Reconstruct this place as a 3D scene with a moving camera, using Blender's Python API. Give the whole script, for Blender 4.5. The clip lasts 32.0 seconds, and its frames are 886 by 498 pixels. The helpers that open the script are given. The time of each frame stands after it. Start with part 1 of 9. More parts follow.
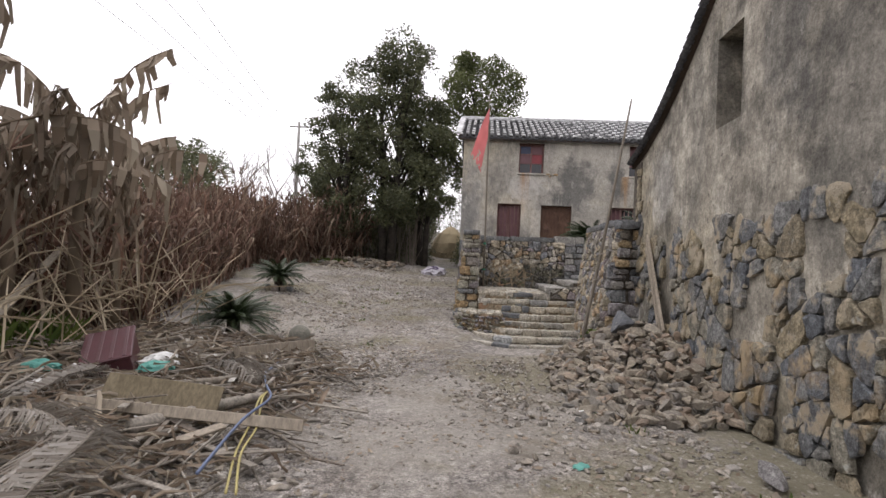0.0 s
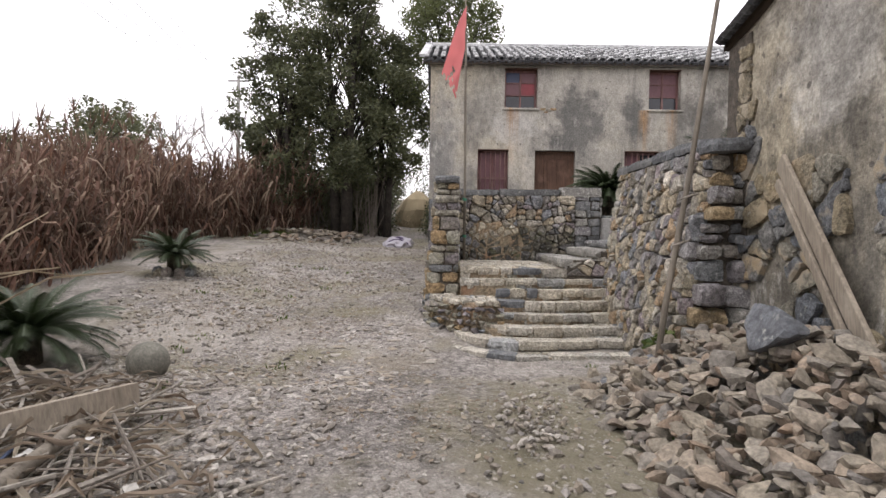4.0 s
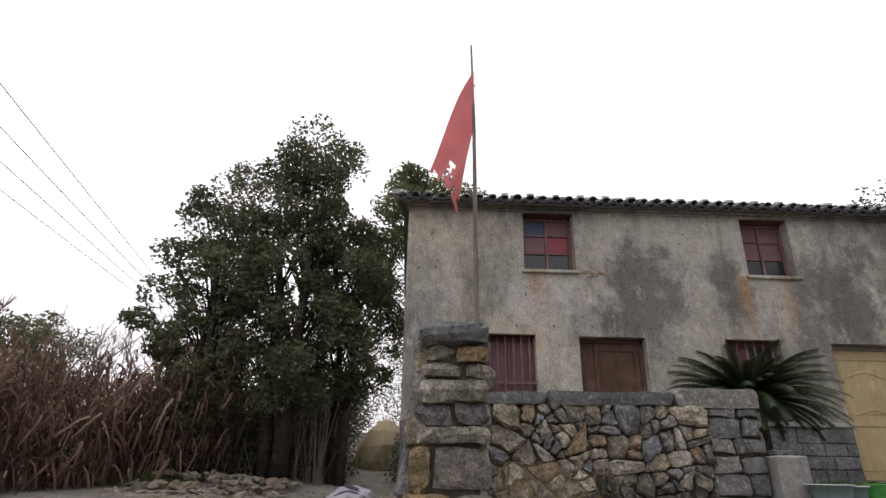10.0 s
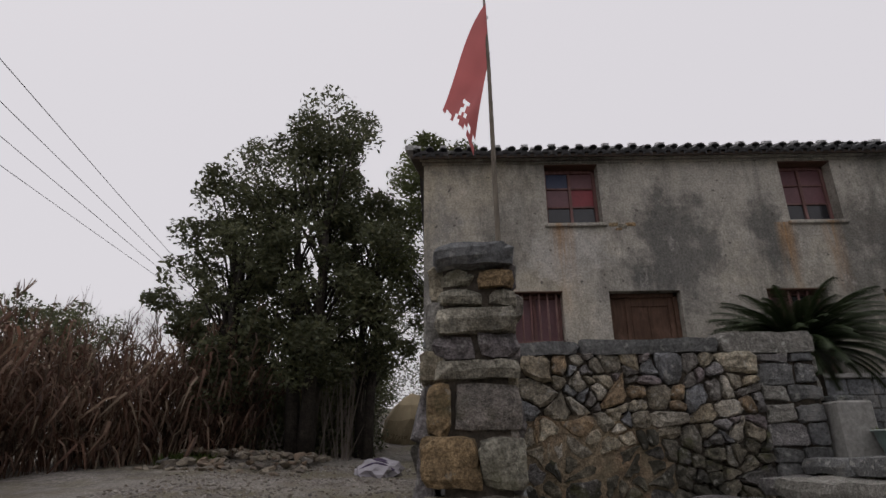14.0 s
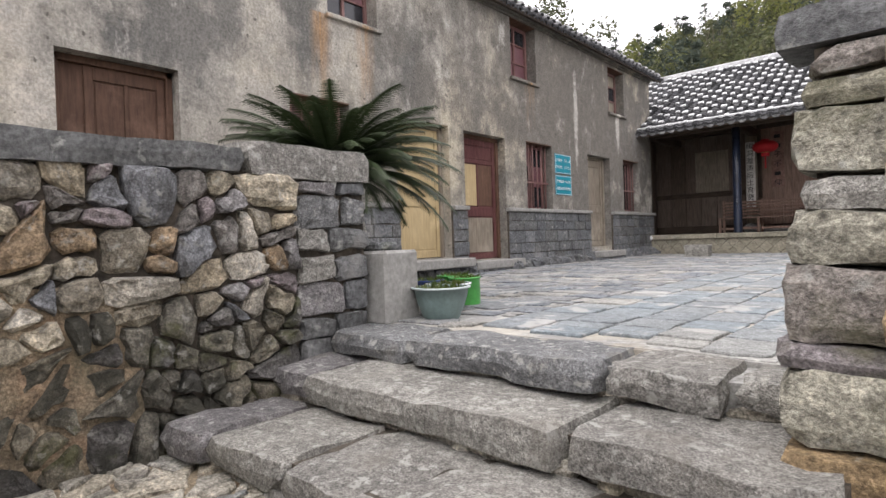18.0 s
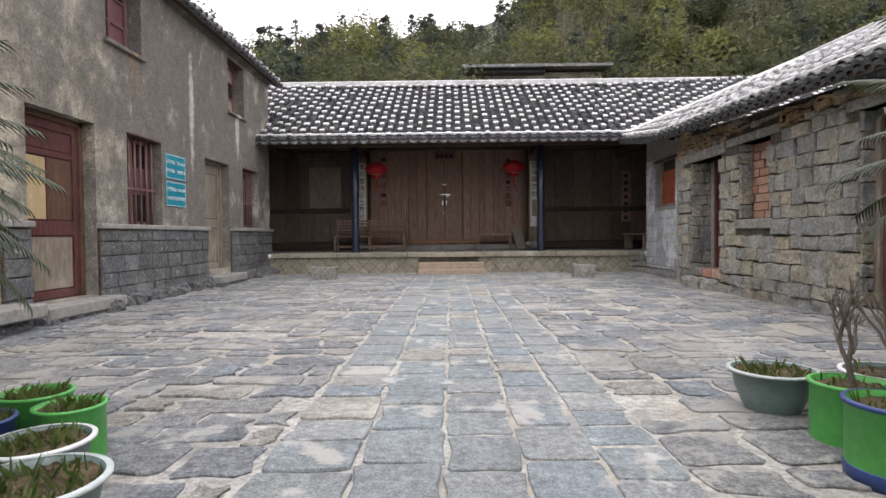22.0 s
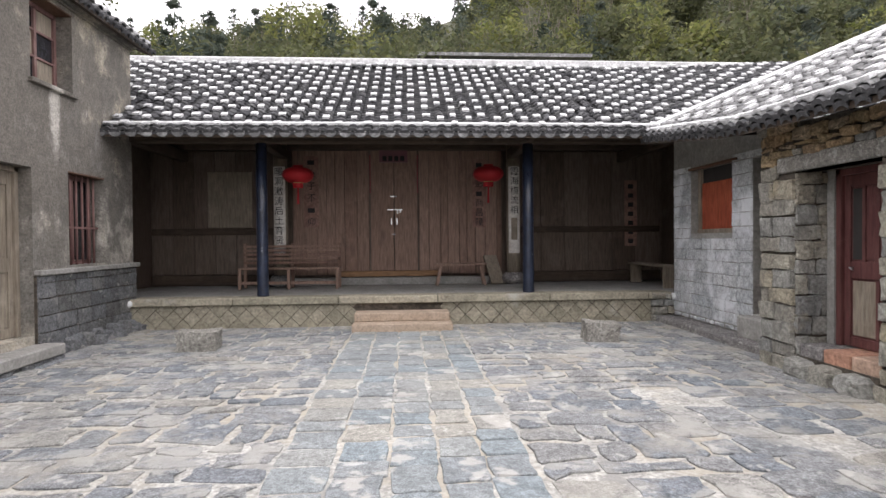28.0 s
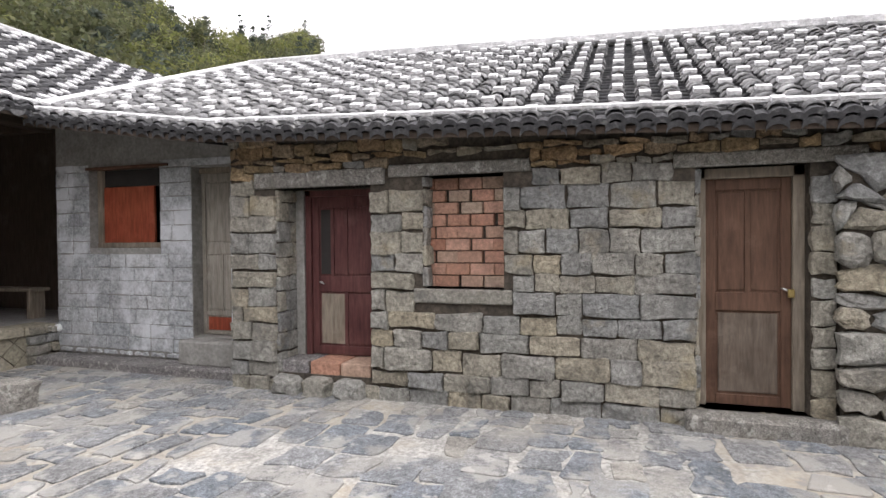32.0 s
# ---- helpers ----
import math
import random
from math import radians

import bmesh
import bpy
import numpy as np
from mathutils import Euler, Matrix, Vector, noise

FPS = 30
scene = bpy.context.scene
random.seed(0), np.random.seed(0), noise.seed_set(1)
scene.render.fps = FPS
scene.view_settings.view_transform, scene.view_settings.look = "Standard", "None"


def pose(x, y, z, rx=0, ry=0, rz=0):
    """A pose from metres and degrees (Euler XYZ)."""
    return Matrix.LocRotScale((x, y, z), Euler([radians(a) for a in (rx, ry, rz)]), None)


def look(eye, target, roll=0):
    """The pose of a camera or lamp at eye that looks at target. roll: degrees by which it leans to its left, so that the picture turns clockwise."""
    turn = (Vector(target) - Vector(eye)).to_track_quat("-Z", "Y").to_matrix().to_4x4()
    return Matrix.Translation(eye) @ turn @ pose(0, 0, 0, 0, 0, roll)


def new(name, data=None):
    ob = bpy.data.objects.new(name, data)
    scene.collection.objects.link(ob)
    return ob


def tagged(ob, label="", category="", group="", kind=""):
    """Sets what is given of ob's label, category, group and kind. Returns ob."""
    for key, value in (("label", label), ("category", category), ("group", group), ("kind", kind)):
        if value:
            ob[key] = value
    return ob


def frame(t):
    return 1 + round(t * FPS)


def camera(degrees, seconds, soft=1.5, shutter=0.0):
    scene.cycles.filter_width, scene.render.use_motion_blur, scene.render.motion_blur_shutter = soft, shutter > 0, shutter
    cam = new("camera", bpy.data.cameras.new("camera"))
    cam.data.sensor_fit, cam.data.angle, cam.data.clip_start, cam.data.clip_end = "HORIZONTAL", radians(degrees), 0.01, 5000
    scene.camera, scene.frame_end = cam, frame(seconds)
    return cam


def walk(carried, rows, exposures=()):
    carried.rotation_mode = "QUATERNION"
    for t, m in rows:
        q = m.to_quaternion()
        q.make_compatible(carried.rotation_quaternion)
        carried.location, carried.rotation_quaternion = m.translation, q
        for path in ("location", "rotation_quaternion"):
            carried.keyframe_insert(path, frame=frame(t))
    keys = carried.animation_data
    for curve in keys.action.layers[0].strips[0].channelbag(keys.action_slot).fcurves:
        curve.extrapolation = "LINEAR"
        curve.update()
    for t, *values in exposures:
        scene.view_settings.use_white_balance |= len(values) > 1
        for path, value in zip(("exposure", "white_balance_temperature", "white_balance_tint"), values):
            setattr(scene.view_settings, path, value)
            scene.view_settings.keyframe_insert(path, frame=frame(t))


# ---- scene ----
cam = camera(76.3, 32.0, soft=1.5)
PATH = [
    (0, (20.856, -4.243, 0.254), (18.861, -4.376, 0.296), 2.6),
    (0.5, (20.271, -4.153, 0.248), (18.298, -4.484, 0.232), 2.4),
    (1, (19.661, -4.094, 0.183), (17.697, -4.466, 0.126), 1.5),
    (1.5, (19.092, -4.152, 0.18), (17.131, -4.534, 0.096), 1.2),
    (2, (18.447, -4.173, 0.157), (16.485, -4.549, 0.06), 0.7),
    (2.5, (17.756, -4.309, 0.083), (15.788, -4.653, -0.001), 0.9),
    (3, (17.042, -4.364, 0.099), (15.061, -4.623, 0.012), 0.8),
    (3.5, (16.387, -4.434, 0.08), (14.394, -4.598, 0.022), 0.8),
    (4, (15.783, -4.45, 0.081), (13.784, -4.471, 0.029), 0.9),
    (4.5, (15.117, -4.432, 0.039), (13.118, -4.378, 0.011), 0.6),
    (6.5, (12.504, -4.706, -0.063), (10.528, -4.407, -0.001), 0.2),
    (7, (11.749, -4.774, -0.037), (9.793, -4.373, 0.065), 0.2),
    (7.5, (11.129, -4.797, 0.042), (9.179, -4.383, 0.206), 0.3),
    (8, (10.545, -4.793, 0.153), (8.596, -4.41, 0.389), 0.3),
    (8.5, (10.101, -4.794, 0.2), (8.144, -4.515, 0.503), 0.7),
    (9, (9.71, -4.7, 0.215), (7.755, -4.529, 0.597), 0.5),
    (9.5, (9.366, -4.699, 0.225), (7.438, -4.596, 0.744), 0.8),
    (10, (9.226, -4.672, 0.238), (7.372, -4.618, 0.987), 1.0),
    (10.5, (9.092, -4.597, 0.263), (7.285, -4.559, 1.118), 0.4),
    (11, (8.85, -4.6, 0.27), (7.076, -4.573, 1.194), 0),
    (11.5, (8.5, -4.62, 0.3), (6.807, -4.552, 1.362), 0),
    (12, (8.3, -4.63, 0.3), (6.726, -4.646, 1.534), 0),
    (12.5, (8.38, -4.64, 0.27), (6.782, -4.68, 1.472), 0),
    (13, (8.6, -4.65, 0.2), (6.855, -4.694, 1.176), 0),
    (13.5, (8.7, -4.65, 0.12), (6.887, -4.695, 0.963), 0),
    (14, (8.658, -4.629, 0.072), (6.778, -4.648, 0.753), -0.6),
    (14.5, (8.365, -4.469, 0.072), (6.427, -4.341, 0.549), -2.0),
    (15, (7.943, -4.247, 0.013), (5.992, -3.902, 0.288), -3.1),
    (15.5, (7.482, -3.994, 0.064), (5.567, -3.439, 0.212), -3.2),
    (17.5, (6.296, -3.686, 0.472), (4.83, -2.325, 0.453), -2.2),
    (18, (6.05, -3.657, 0.556), (4.724, -2.161, 0.527), -1.9),
    (18.5, (5.802, -3.626, 0.732), (4.66, -1.985, 0.687), -1.6),
    (19, (5.644, -3.474, 0.819), (4.672, -1.728, 0.742), -1.5),
    (19.5, (5.421, -3.238, 0.939), (4.621, -1.408, 0.848), -1.2),
    (20, (5.208, -3.099, 0.973), (4.553, -1.211, 0.889), -1.1),
    (20.5, (5.182, -3.054, 0.912), (4.682, -1.119, 0.836), -1.1),
    (21, (4.972, -2.816, 0.903), (4.66, -0.842, 0.824), -1.1),
    (21.5, (4.756, -2.518, 0.95), (4.608, -0.525, 0.872), -0.9),
    (22, (4.597, -2.274, 0.937), (4.568, -0.274, 0.888), -0.5),
    (22.5, (4.489, -1.968, 0.969), (4.575, 0.029, 0.925), -0.2),
    (23, (4.466, -1.683, 1.109), (4.603, 0.311, 1.063), 0.1),
    (23.5, (4.446, -1.371, 1.218), (4.597, 0.622, 1.165), 0.6),
    (24, (4.427, -1.085, 1.322), (4.621, 0.905, 1.262), 0.5),
    (24.5, (4.526, -0.728, 1.441), (4.734, 1.26, 1.375), 0.2),
    (26.5, (4.729, 0.816, 1.432), (4.895, 2.808, 1.375), -0.6),
    (27, (4.718, 1.215, 1.455), (4.879, 3.208, 1.414), -0.5),
    (27.5, (4.74, 1.639, 1.476), (4.89, 3.633, 1.441), -0.5),
    (28, (4.693, 2, 1.47), (4.82, 3.996, 1.438), -0.5),
    (28.5, (4.634, 2.399, 1.516), (4.76, 4.395, 1.49), -0.3),
    (29, (4.55, 2.784, 1.539), (4.733, 4.776, 1.519), -0.2),
    (29.5, (4.371, 3.075, 1.525), (4.677, 5.052, 1.521), 0.2),
    (30, (4.202, 3.295, 1.484), (4.926, 5.159, 1.508), 0.3),
    (30.5, (4.048, 3.559, 1.475), (5.25, 5.158, 1.5), 0.3),
    (31, (3.897, 3.772, 1.527), (5.423, 5.065, 1.545), 0),
    (31.5, (3.72, 4.021, 1.556), (5.485, 4.962, 1.565), -0.1),
    (32, (3.65, 4.248, 1.597), (5.552, 4.865, 1.568), -0.5),
]
EXPO = [(0, 0.1), (2, 0.3), (4, 0.4), (7, 0.45), (8, 0.35), (9, 0.0), (10, -0.2), (10.5, -0.35), (11, -0.7), (11.5, -1.05), (12, -1.35), (12.5, -1.5), (13, -1.55), (13.5, -1.35), (14, -1.0), (14.5, -0.2), (15, 0.55), (15.5, 0.65), (18, 0.75), (19, 0.65), (21, 0.6), (23, 0.5), (28, 0.85), (30, 1.0), (31, 1.05), (32, 0.95)]
walk(cam, [(t, look(eye, target, roll)) for t, eye, target, roll in PATH], EXPO)

# ---- world and light: overcast day ----
world = bpy.data.worlds.new("sky")
scene.world = world
world.use_nodes = True
wn = world.node_tree.nodes
wl = world.node_tree.links
wn.clear()
w_out = wn.new("ShaderNodeOutputWorld")
w_bg = wn.new("ShaderNodeBackground")
w_sky = wn.new("ShaderNodeTexSky")
w_sky.sky_type = "NISHITA"
w_sky.sun_disc = False
w_sky.sun_elevation = radians(72)
w_sky.sun_rotation = radians(200)
w_sky.air_density, w_sky.dust_density, w_sky.ozone_density = 1.0, 6.0, 1.0
w_mix = wn.new("ShaderNodeMixRGB")
w_mix.inputs[0].default_value = 0.88
w_mix.inputs[2].default_value = (14.1, 13.55, 14.2, 1)
wl.new(w_sky.outputs[0], w_mix.inputs[1])
wl.new(w_mix.outputs[0], w_bg.inputs[0])
w_bg.inputs[1].default_value = 0.11
wl.new(w_bg.outputs[0], w_out.inputs[0])

sun = new("sun", bpy.data.lights.new("sun", "SUN"))
sun.data.energy, sun.data.angle, sun.data.color = 0.9, radians(60), (1, 0.985, 0.985)
sun.matrix_world = look((0, 0, 30), (3, 9, 0))


# ---- building helpers ----
def link(name, data, parent=None):
    ob = new(name, data)
    if parent is not None:
        ob.parent = parent
    return ob


def part(name, bm, material, parent=None, label="", smooth=False):
    """One bmesh as one mesh object under a thing or a part."""
    me = bpy.data.meshes.new(name)
    bm.to_mesh(me)
    bm.free()
    me.materials.append(material)
    if smooth:
        me.shade_smooth()
    ob = link(name, me, parent)
    if label:
        ob["label"] = label
    return ob


def thing(name, label, category, loc=(0, 0, 0), group="", kind="", rz=0.0):
    ob = new(name)
    ob.empty_display_size = 0.1
    ob.matrix_basis = pose(*loc, 0, 0, rz)
    return tagged(ob, label, category, group, kind)


def box(bm, x0, x1, y0, y1, z0, z1, m=None):
    vs = [bm.verts.new((x, y, z)) for z in (z0, z1) for x, y in ((x0, y0), (x1, y0), (x1, y1), (x0, y1))]
    for f in ((3, 2, 1, 0), (4, 5, 6, 7), (0, 1, 5, 4), (1, 2, 6, 5), (2, 3, 7, 6), (3, 0, 4, 7)):
        bm.faces.new([vs[i] for i in f])
    if m is not None:
        bmesh.ops.transform(bm, matrix=m, verts=vs)
    return vs


def boxes(*dims):
    bm = bmesh.new()
    for d in dims:
        box(bm, *d)
    return bm


def bevelled(bm, w=0.01, seg=1):
    bmesh.ops.bevel(bm, geom=bm.edges[:], offset=w, segments=seg, affect="EDGES", profile=0.6, clamp_overlap=True)
    return bm


def lathe(bm, profile, n=20, z0=0.0, open_top=False):
    """A turned body from (radius, height) pairs."""
    rings = []
    for r, z in profile:
        rings.append([bm.verts.new((r * math.cos(a), r * math.sin(a), z + z0)) for a in (2 * math.pi * i / n for i in range(n))])
    for a, b in zip(rings, rings[1:]):
        for i in range(n):
            bm.faces.new((a[i], a[(i + 1) % n], b[(i + 1) % n], b[i]))
    if not open_top:
        bm.faces.new(rings[0][::-1])
        bm.faces.new(rings[-1])
    return bm


def tube(bm, pts, radii, n=8):
    """A tapered tube along points."""
    pts = [Vector(p) for p in pts]
    rings = []
    for i, p in enumerate(pts):
        d = (pts[min(i + 1, len(pts) - 1)] - pts[max(i - 1, 0)]).normalized()
        a = d.orthogonal().normalized() if i == 0 else (a - d * a.dot(d)).normalized()
        b = d.cross(a)
        r = radii[i] if hasattr(radii, "__len__") else radii
        rings.append([bm.verts.new(p + (a * math.cos(t) + b * math.sin(t)) * r) for t in (2 * math.pi * k / n for k in range(n))])
    for a_, b_ in zip(rings, rings[1:]):
        for i in range(n):
            bm.faces.new((a_[i], a_[(i + 1) % n], b_[(i + 1) % n], b_[i]))
    bm.faces.new(rings[0][::-1])
    bm.faces.new(rings[-1])
    return bm


def pierced(u0, u1, z0, z1, holes, d0, d1, axis="x", top=None, extra=()):
    """A wall slab with rectangular openings through it; axis names its normal, d0..d1 its thickness, top bends its upper edge."""
    us = sorted({u0, u1, *extra, *[h[0] for h in holes], *[h[1] for h in holes]})
    zs = sorted({z0, z1, *[h[2] for h in holes], *[h[3] for h in holes]})
    bm, vs = bmesh.new(), {}

    def v(i, j, d):
        k = (i, j, d)
        if k not in vs:
            u, z = us[i], zs[j]
            if top:
                z = top(u) if j == len(zs) - 1 else min(z, top(u))
            vs[k] = bm.verts.new((d, u, z) if axis == "x" else (u, d, z))
        return vs[k]

    solid = {}
    for i in range(len(us) - 1):
        for j in range(len(zs) - 1):
            cu, cz = (us[i] + us[i + 1]) / 2, (zs[j] + zs[j + 1]) / 2
            solid[i, j] = not any(h[0] < cu < h[1] and h[2] < cz < h[3] for h in holes)
    for (i, j), s in solid.items():
        if not s:
            continue
        for d in (d0, d1):
            bm.faces.new((v(i, j, d), v(i + 1, j, d), v(i + 1, j + 1, d), v(i, j + 1, d)))
        for (a, b), (p, q) in (((i - 1, j), ((i, j), (i, j + 1))), ((i + 1, j), ((i + 1, j), (i + 1, j + 1))),
                               ((i, j - 1), ((i, j), (i + 1, j))), ((i, j + 1), ((i, j + 1), (i + 1, j + 1)))):
            if not solid.get((a, b), False):
                bm.faces.new((v(*p, d0), v(*q, d0), v(*q, d1), v(*p, d1)))
    bmesh.ops.recalc_face_normals(bm, faces=bm.faces)
    return bm


# ---- plan ----
def ground_z(x, y):
    """The road falls gently from the start to the foot of the steps and climbs past the house."""
    if x > 8.3:
        return -1.66 + 0.024 * (min(x, 30) - 8.3)
    if x > 5.6:
        return -1.66 + 0.13 * (8.3 - x)
    return -1.31 + 0.0692 * (5.6 - max(x, -14)) + min(3.0, max(0.0, -15 - x) * 0.2)


FACADE_HOLES = {
    "w1u": (-2.97, -2.06, 3.62, 4.71), "w2u": (1.02, 1.90, 3.62, 4.71), "w3u": (5.27, 6.15, 3.62, 4.73), "w4u": (9.42, 10.32, 3.56, 4.66),
    "w1l": (-3.69, -2.83, 1.14, 2.46), "d1": (-2.10, -0.975, 0.15, 2.46), "w2l": (0.384, 1.33, 1.14, 2.46), "d2": (2.2, 3.40, 0.28, 2.44),
    "d3": (3.79, 4.99, 0.20, 2.42), "w3l": (5.707, 6.67, 1.13, 2.44), "d4": (8.25, 9.40, 0.30, 2.43), "w4l": (10.17, 11.10, 1.16, 2.46)}
WING_HOLES = {"rd": (6.71, 7.82, 0.20, 2.17), "bw": (5.34, 6.14, 1.13, 2.235), "wd": (2.84, 3.68, 0.15, 2.20)}
GREY_HOLES = {"ow": (9.93, 11.12, 1.54, 2.60), "gd": (8.85, 9.43, 0.42, 2.55)}


def wing_eave(y):
    return 2.74 - 0.045 * (8.4 - y) + 0.0045 * max(0.0, 4 - y) ** 2 if y < 8.4 else 2.74 + 0.15 * (y - 8.4)


def wing_ridge(y):
    return 4.88 + 0.036 * (y - 9.0)


# ---- materials ----
def nodes_of(name):
    m = bpy.data.materials.new(name)
    m.use_nodes = True
    nt = m.node_tree
    return m, nt, nt.nodes["Principled BSDF"]


def N(nt, kind, **sockets):
    n = nt.nodes.new(kind)
    for k, v in sockets.items():
        n.inputs[k].default_value = v
    return n


def maprange(nt, src, a, b, c, d):
    n = nt.nodes.new("ShaderNodeMapRange")
    nt.links.new(src, n.inputs[0])
    for i, v in enumerate((a, b, c, d)):
        n.inputs[i + 1].default_value = v
    return n.outputs[0]


def math2(nt, op, a, b):
    n = nt.nodes.new("ShaderNodeMath")
    n.operation = op
    for i, v in enumerate((a, b)):
        if isinstance(v, (int, float)):
            n.inputs[i].default_value = v
        else:
            nt.links.new(v, n.inputs[i])
    return n.outputs[0]


def mixc(nt, fac, a, b, mode="MIX"):
    n = nt.nodes.new("ShaderNodeMixRGB")
    n.blend_type = mode
    for i, v in enumerate((fac, a, b)):
        if isinstance(v, (int, float)):
            n.inputs[i].default_value = v
        elif isinstance(v, tuple):
            n.inputs[i].default_value = (*v, 1)
        else:
            nt.links.new(v, n.inputs[i])
    return n.outputs[0]


def ramp(nt, fac, cols, lo=0.0, hi=1.0, step=False):
    n = nt.nodes.new("ShaderNodeValToRGB")
    e = n.color_ramp.elements
    while len(e) < len(cols):
        e.new(0.5)
    for i, c in enumerate(cols):
        e[i].position = lo + (hi - lo) * i / max(1, len(cols) - (0 if step else 1))
        e[i].color = (*c, 1)
    if step:
        n.color_ramp.interpolation = "CONSTANT"
    nt.links.new(fac, n.inputs[0])
    return n.outputs[0]


def noise_at(nt, vec, scale, detail=5.0, rough=0.6, stretch=None):
    if stretch:
        mp = nt.nodes.new("ShaderNodeMapping")
        mp.inputs["Scale"].default_value = stretch
        nt.links.new(vec, mp.inputs[0])
        vec = mp.outputs[0]
    n = N(nt, "ShaderNodeTexNoise", Scale=scale, Detail=detail, Roughness=rough)
    nt.links.new(vec, n.inputs["Vector"])
    return n.outputs["Fac"]


def surf(name, palette, by="noise", n1=0.8, n2=18.0, amt=0.4, rough=0.88, bump=0.4, dist=0.02, spots=(), streak=None, metal=0.0, spec=0.3, step=False, local=False, speck=0.0):
    """A weathered surface: a palette picked by noise, piece or island, grain at two scales, patches and relief."""
    m, nt, b = nodes_of(name)
    if local:
        tc = nt.nodes.new("ShaderNodeTexCoord")
        pos = tc.outputs["Object"]
    else:
        pos = nt.nodes.new("ShaderNodeNewGeometry").outputs["Position"]
    if by == "object":
        fac = nt.nodes.new("ShaderNodeObjectInfo").outputs["Random"]
    elif by == "island":
        fac = nt.nodes.new("ShaderNodeNewGeometry").outputs["Random Per Island"]
    else:
        fac = maprange(nt, noise_at(nt, pos, n1 * 1.7, 6.0, 0.65), 0.3, 0.7, 0.0, 1.0)
    col = ramp(nt, fac, palette, step=step)
    fine = noise_at(nt, pos, n2, 8.0, 0.7)
    big = noise_at(nt, pos, n1, 4.0, 0.6)
    col = mixc(nt, 1.0, col, ramp(nt, maprange(nt, fine, 0.36, 0.64, 0, 1), [(1 - amt,) * 3, (1 + amt * 0.6,) * 3]), "MULTIPLY")
    col = mixc(nt, 1.0, col, ramp(nt, maprange(nt, big, 0.3, 0.7, 0, 1), [(1 - amt * 0.6,) * 3, (1 + amt * 0.3,) * 3]), "MULTIPLY")
    mid = noise_at(nt, pos, n2 * 0.32, 6.0, 0.7)
    col = mixc(nt, 1.0, col, ramp(nt, maprange(nt, mid, 0.40, 0.60, 0, 1), [(1 - amt * 0.42,) * 3, (1 + amt * 0.28,) * 3]), "MULTIPLY")
    if speck:
        grit = noise_at(nt, pos, n2 * 3.4, 3.0, 0.75)
        col = mixc(nt, 1.0, col, ramp(nt, maprange(nt, grit, 0.38, 0.62, 0, 1), [(1 - speck,) * 3, (1 + speck * 0.7,) * 3]), "MULTIPLY")
    for c, sc, lo, hi, a in spots:
        s = maprange(nt, noise_at(nt, pos, sc, 7.0, 0.62), lo, hi, 0.0, a)
        col = mixc(nt, s, col, c)
    if streak:
        c, st, lo, hi, a = streak
        s = maprange(nt, noise_at(nt, pos, 1.0, 6.0, 0.62, st), lo, hi, 0.0, a)
        col = mixc(nt, s, col, c)
    nt.links.new(col, b.inputs["Base Color"])
    nt.links.new(maprange(nt, fine, 0.2, 0.8, max(0.05, rough - 0.12), min(1.0, rough + 0.08)), b.inputs["Roughness"])
    b.inputs["Metallic"].default_value = metal
    b.inputs["Specular IOR Level"].default_value = spec
    if bump:
        bn = N(nt, "ShaderNodeBump", Strength=bump, Distance=dist)
        h = math2(nt, "ADD", fine, math2(nt, "ADD", math2(nt, "MULTIPLY", noise_at(nt, pos, n2 * 5, 4.0, 0.6), 0.35), math2(nt, "MULTIPLY", mid, 1.2)))
        nt.links.new(h, bn.inputs["Height"])
        nt.links.new(bn.outputs[0], b.inputs["Normal"])
    return m


def leafy(name, palette, rough=0.6, thin=0.32):
    """Foliage: per-leaf colours, some light passing through."""
    m, nt, b = nodes_of(name)
    fac = nt.nodes.new("ShaderNodeNewGeometry").outputs["Random Per Island"]
    pos = nt.nodes.new("ShaderNodeNewGeometry").outputs["Position"]
    col = ramp(nt, fac, palette)
    col = mixc(nt, 1.0, col, ramp(nt, maprange(nt, noise_at(nt, pos, 0.6, 3.0), 0.3, 0.7, 0, 1), [(0.65,) * 3, (1.25,) * 3]), "MULTIPLY")
    nt.links.new(col, b.inputs["Base Color"])
    b.inputs["Roughness"].default_value = rough
    b.inputs["Specular IOR Level"].default_value = 0.3
    tr = nt.nodes.new("ShaderNodeBsdfTranslucent")
    nt.links.new(col, tr.inputs[0])
    mx = nt.nodes.new("ShaderNodeMixShader")
    mx.inputs[0].default_value = thin
    nt.links.new(b.outputs[0], mx.inputs[1])
    nt.links.new(tr.outputs[0], mx.inputs[2])
    nt.links.new(mx.outputs[0], nt.nodes["Material Output"].inputs[0])
    return m


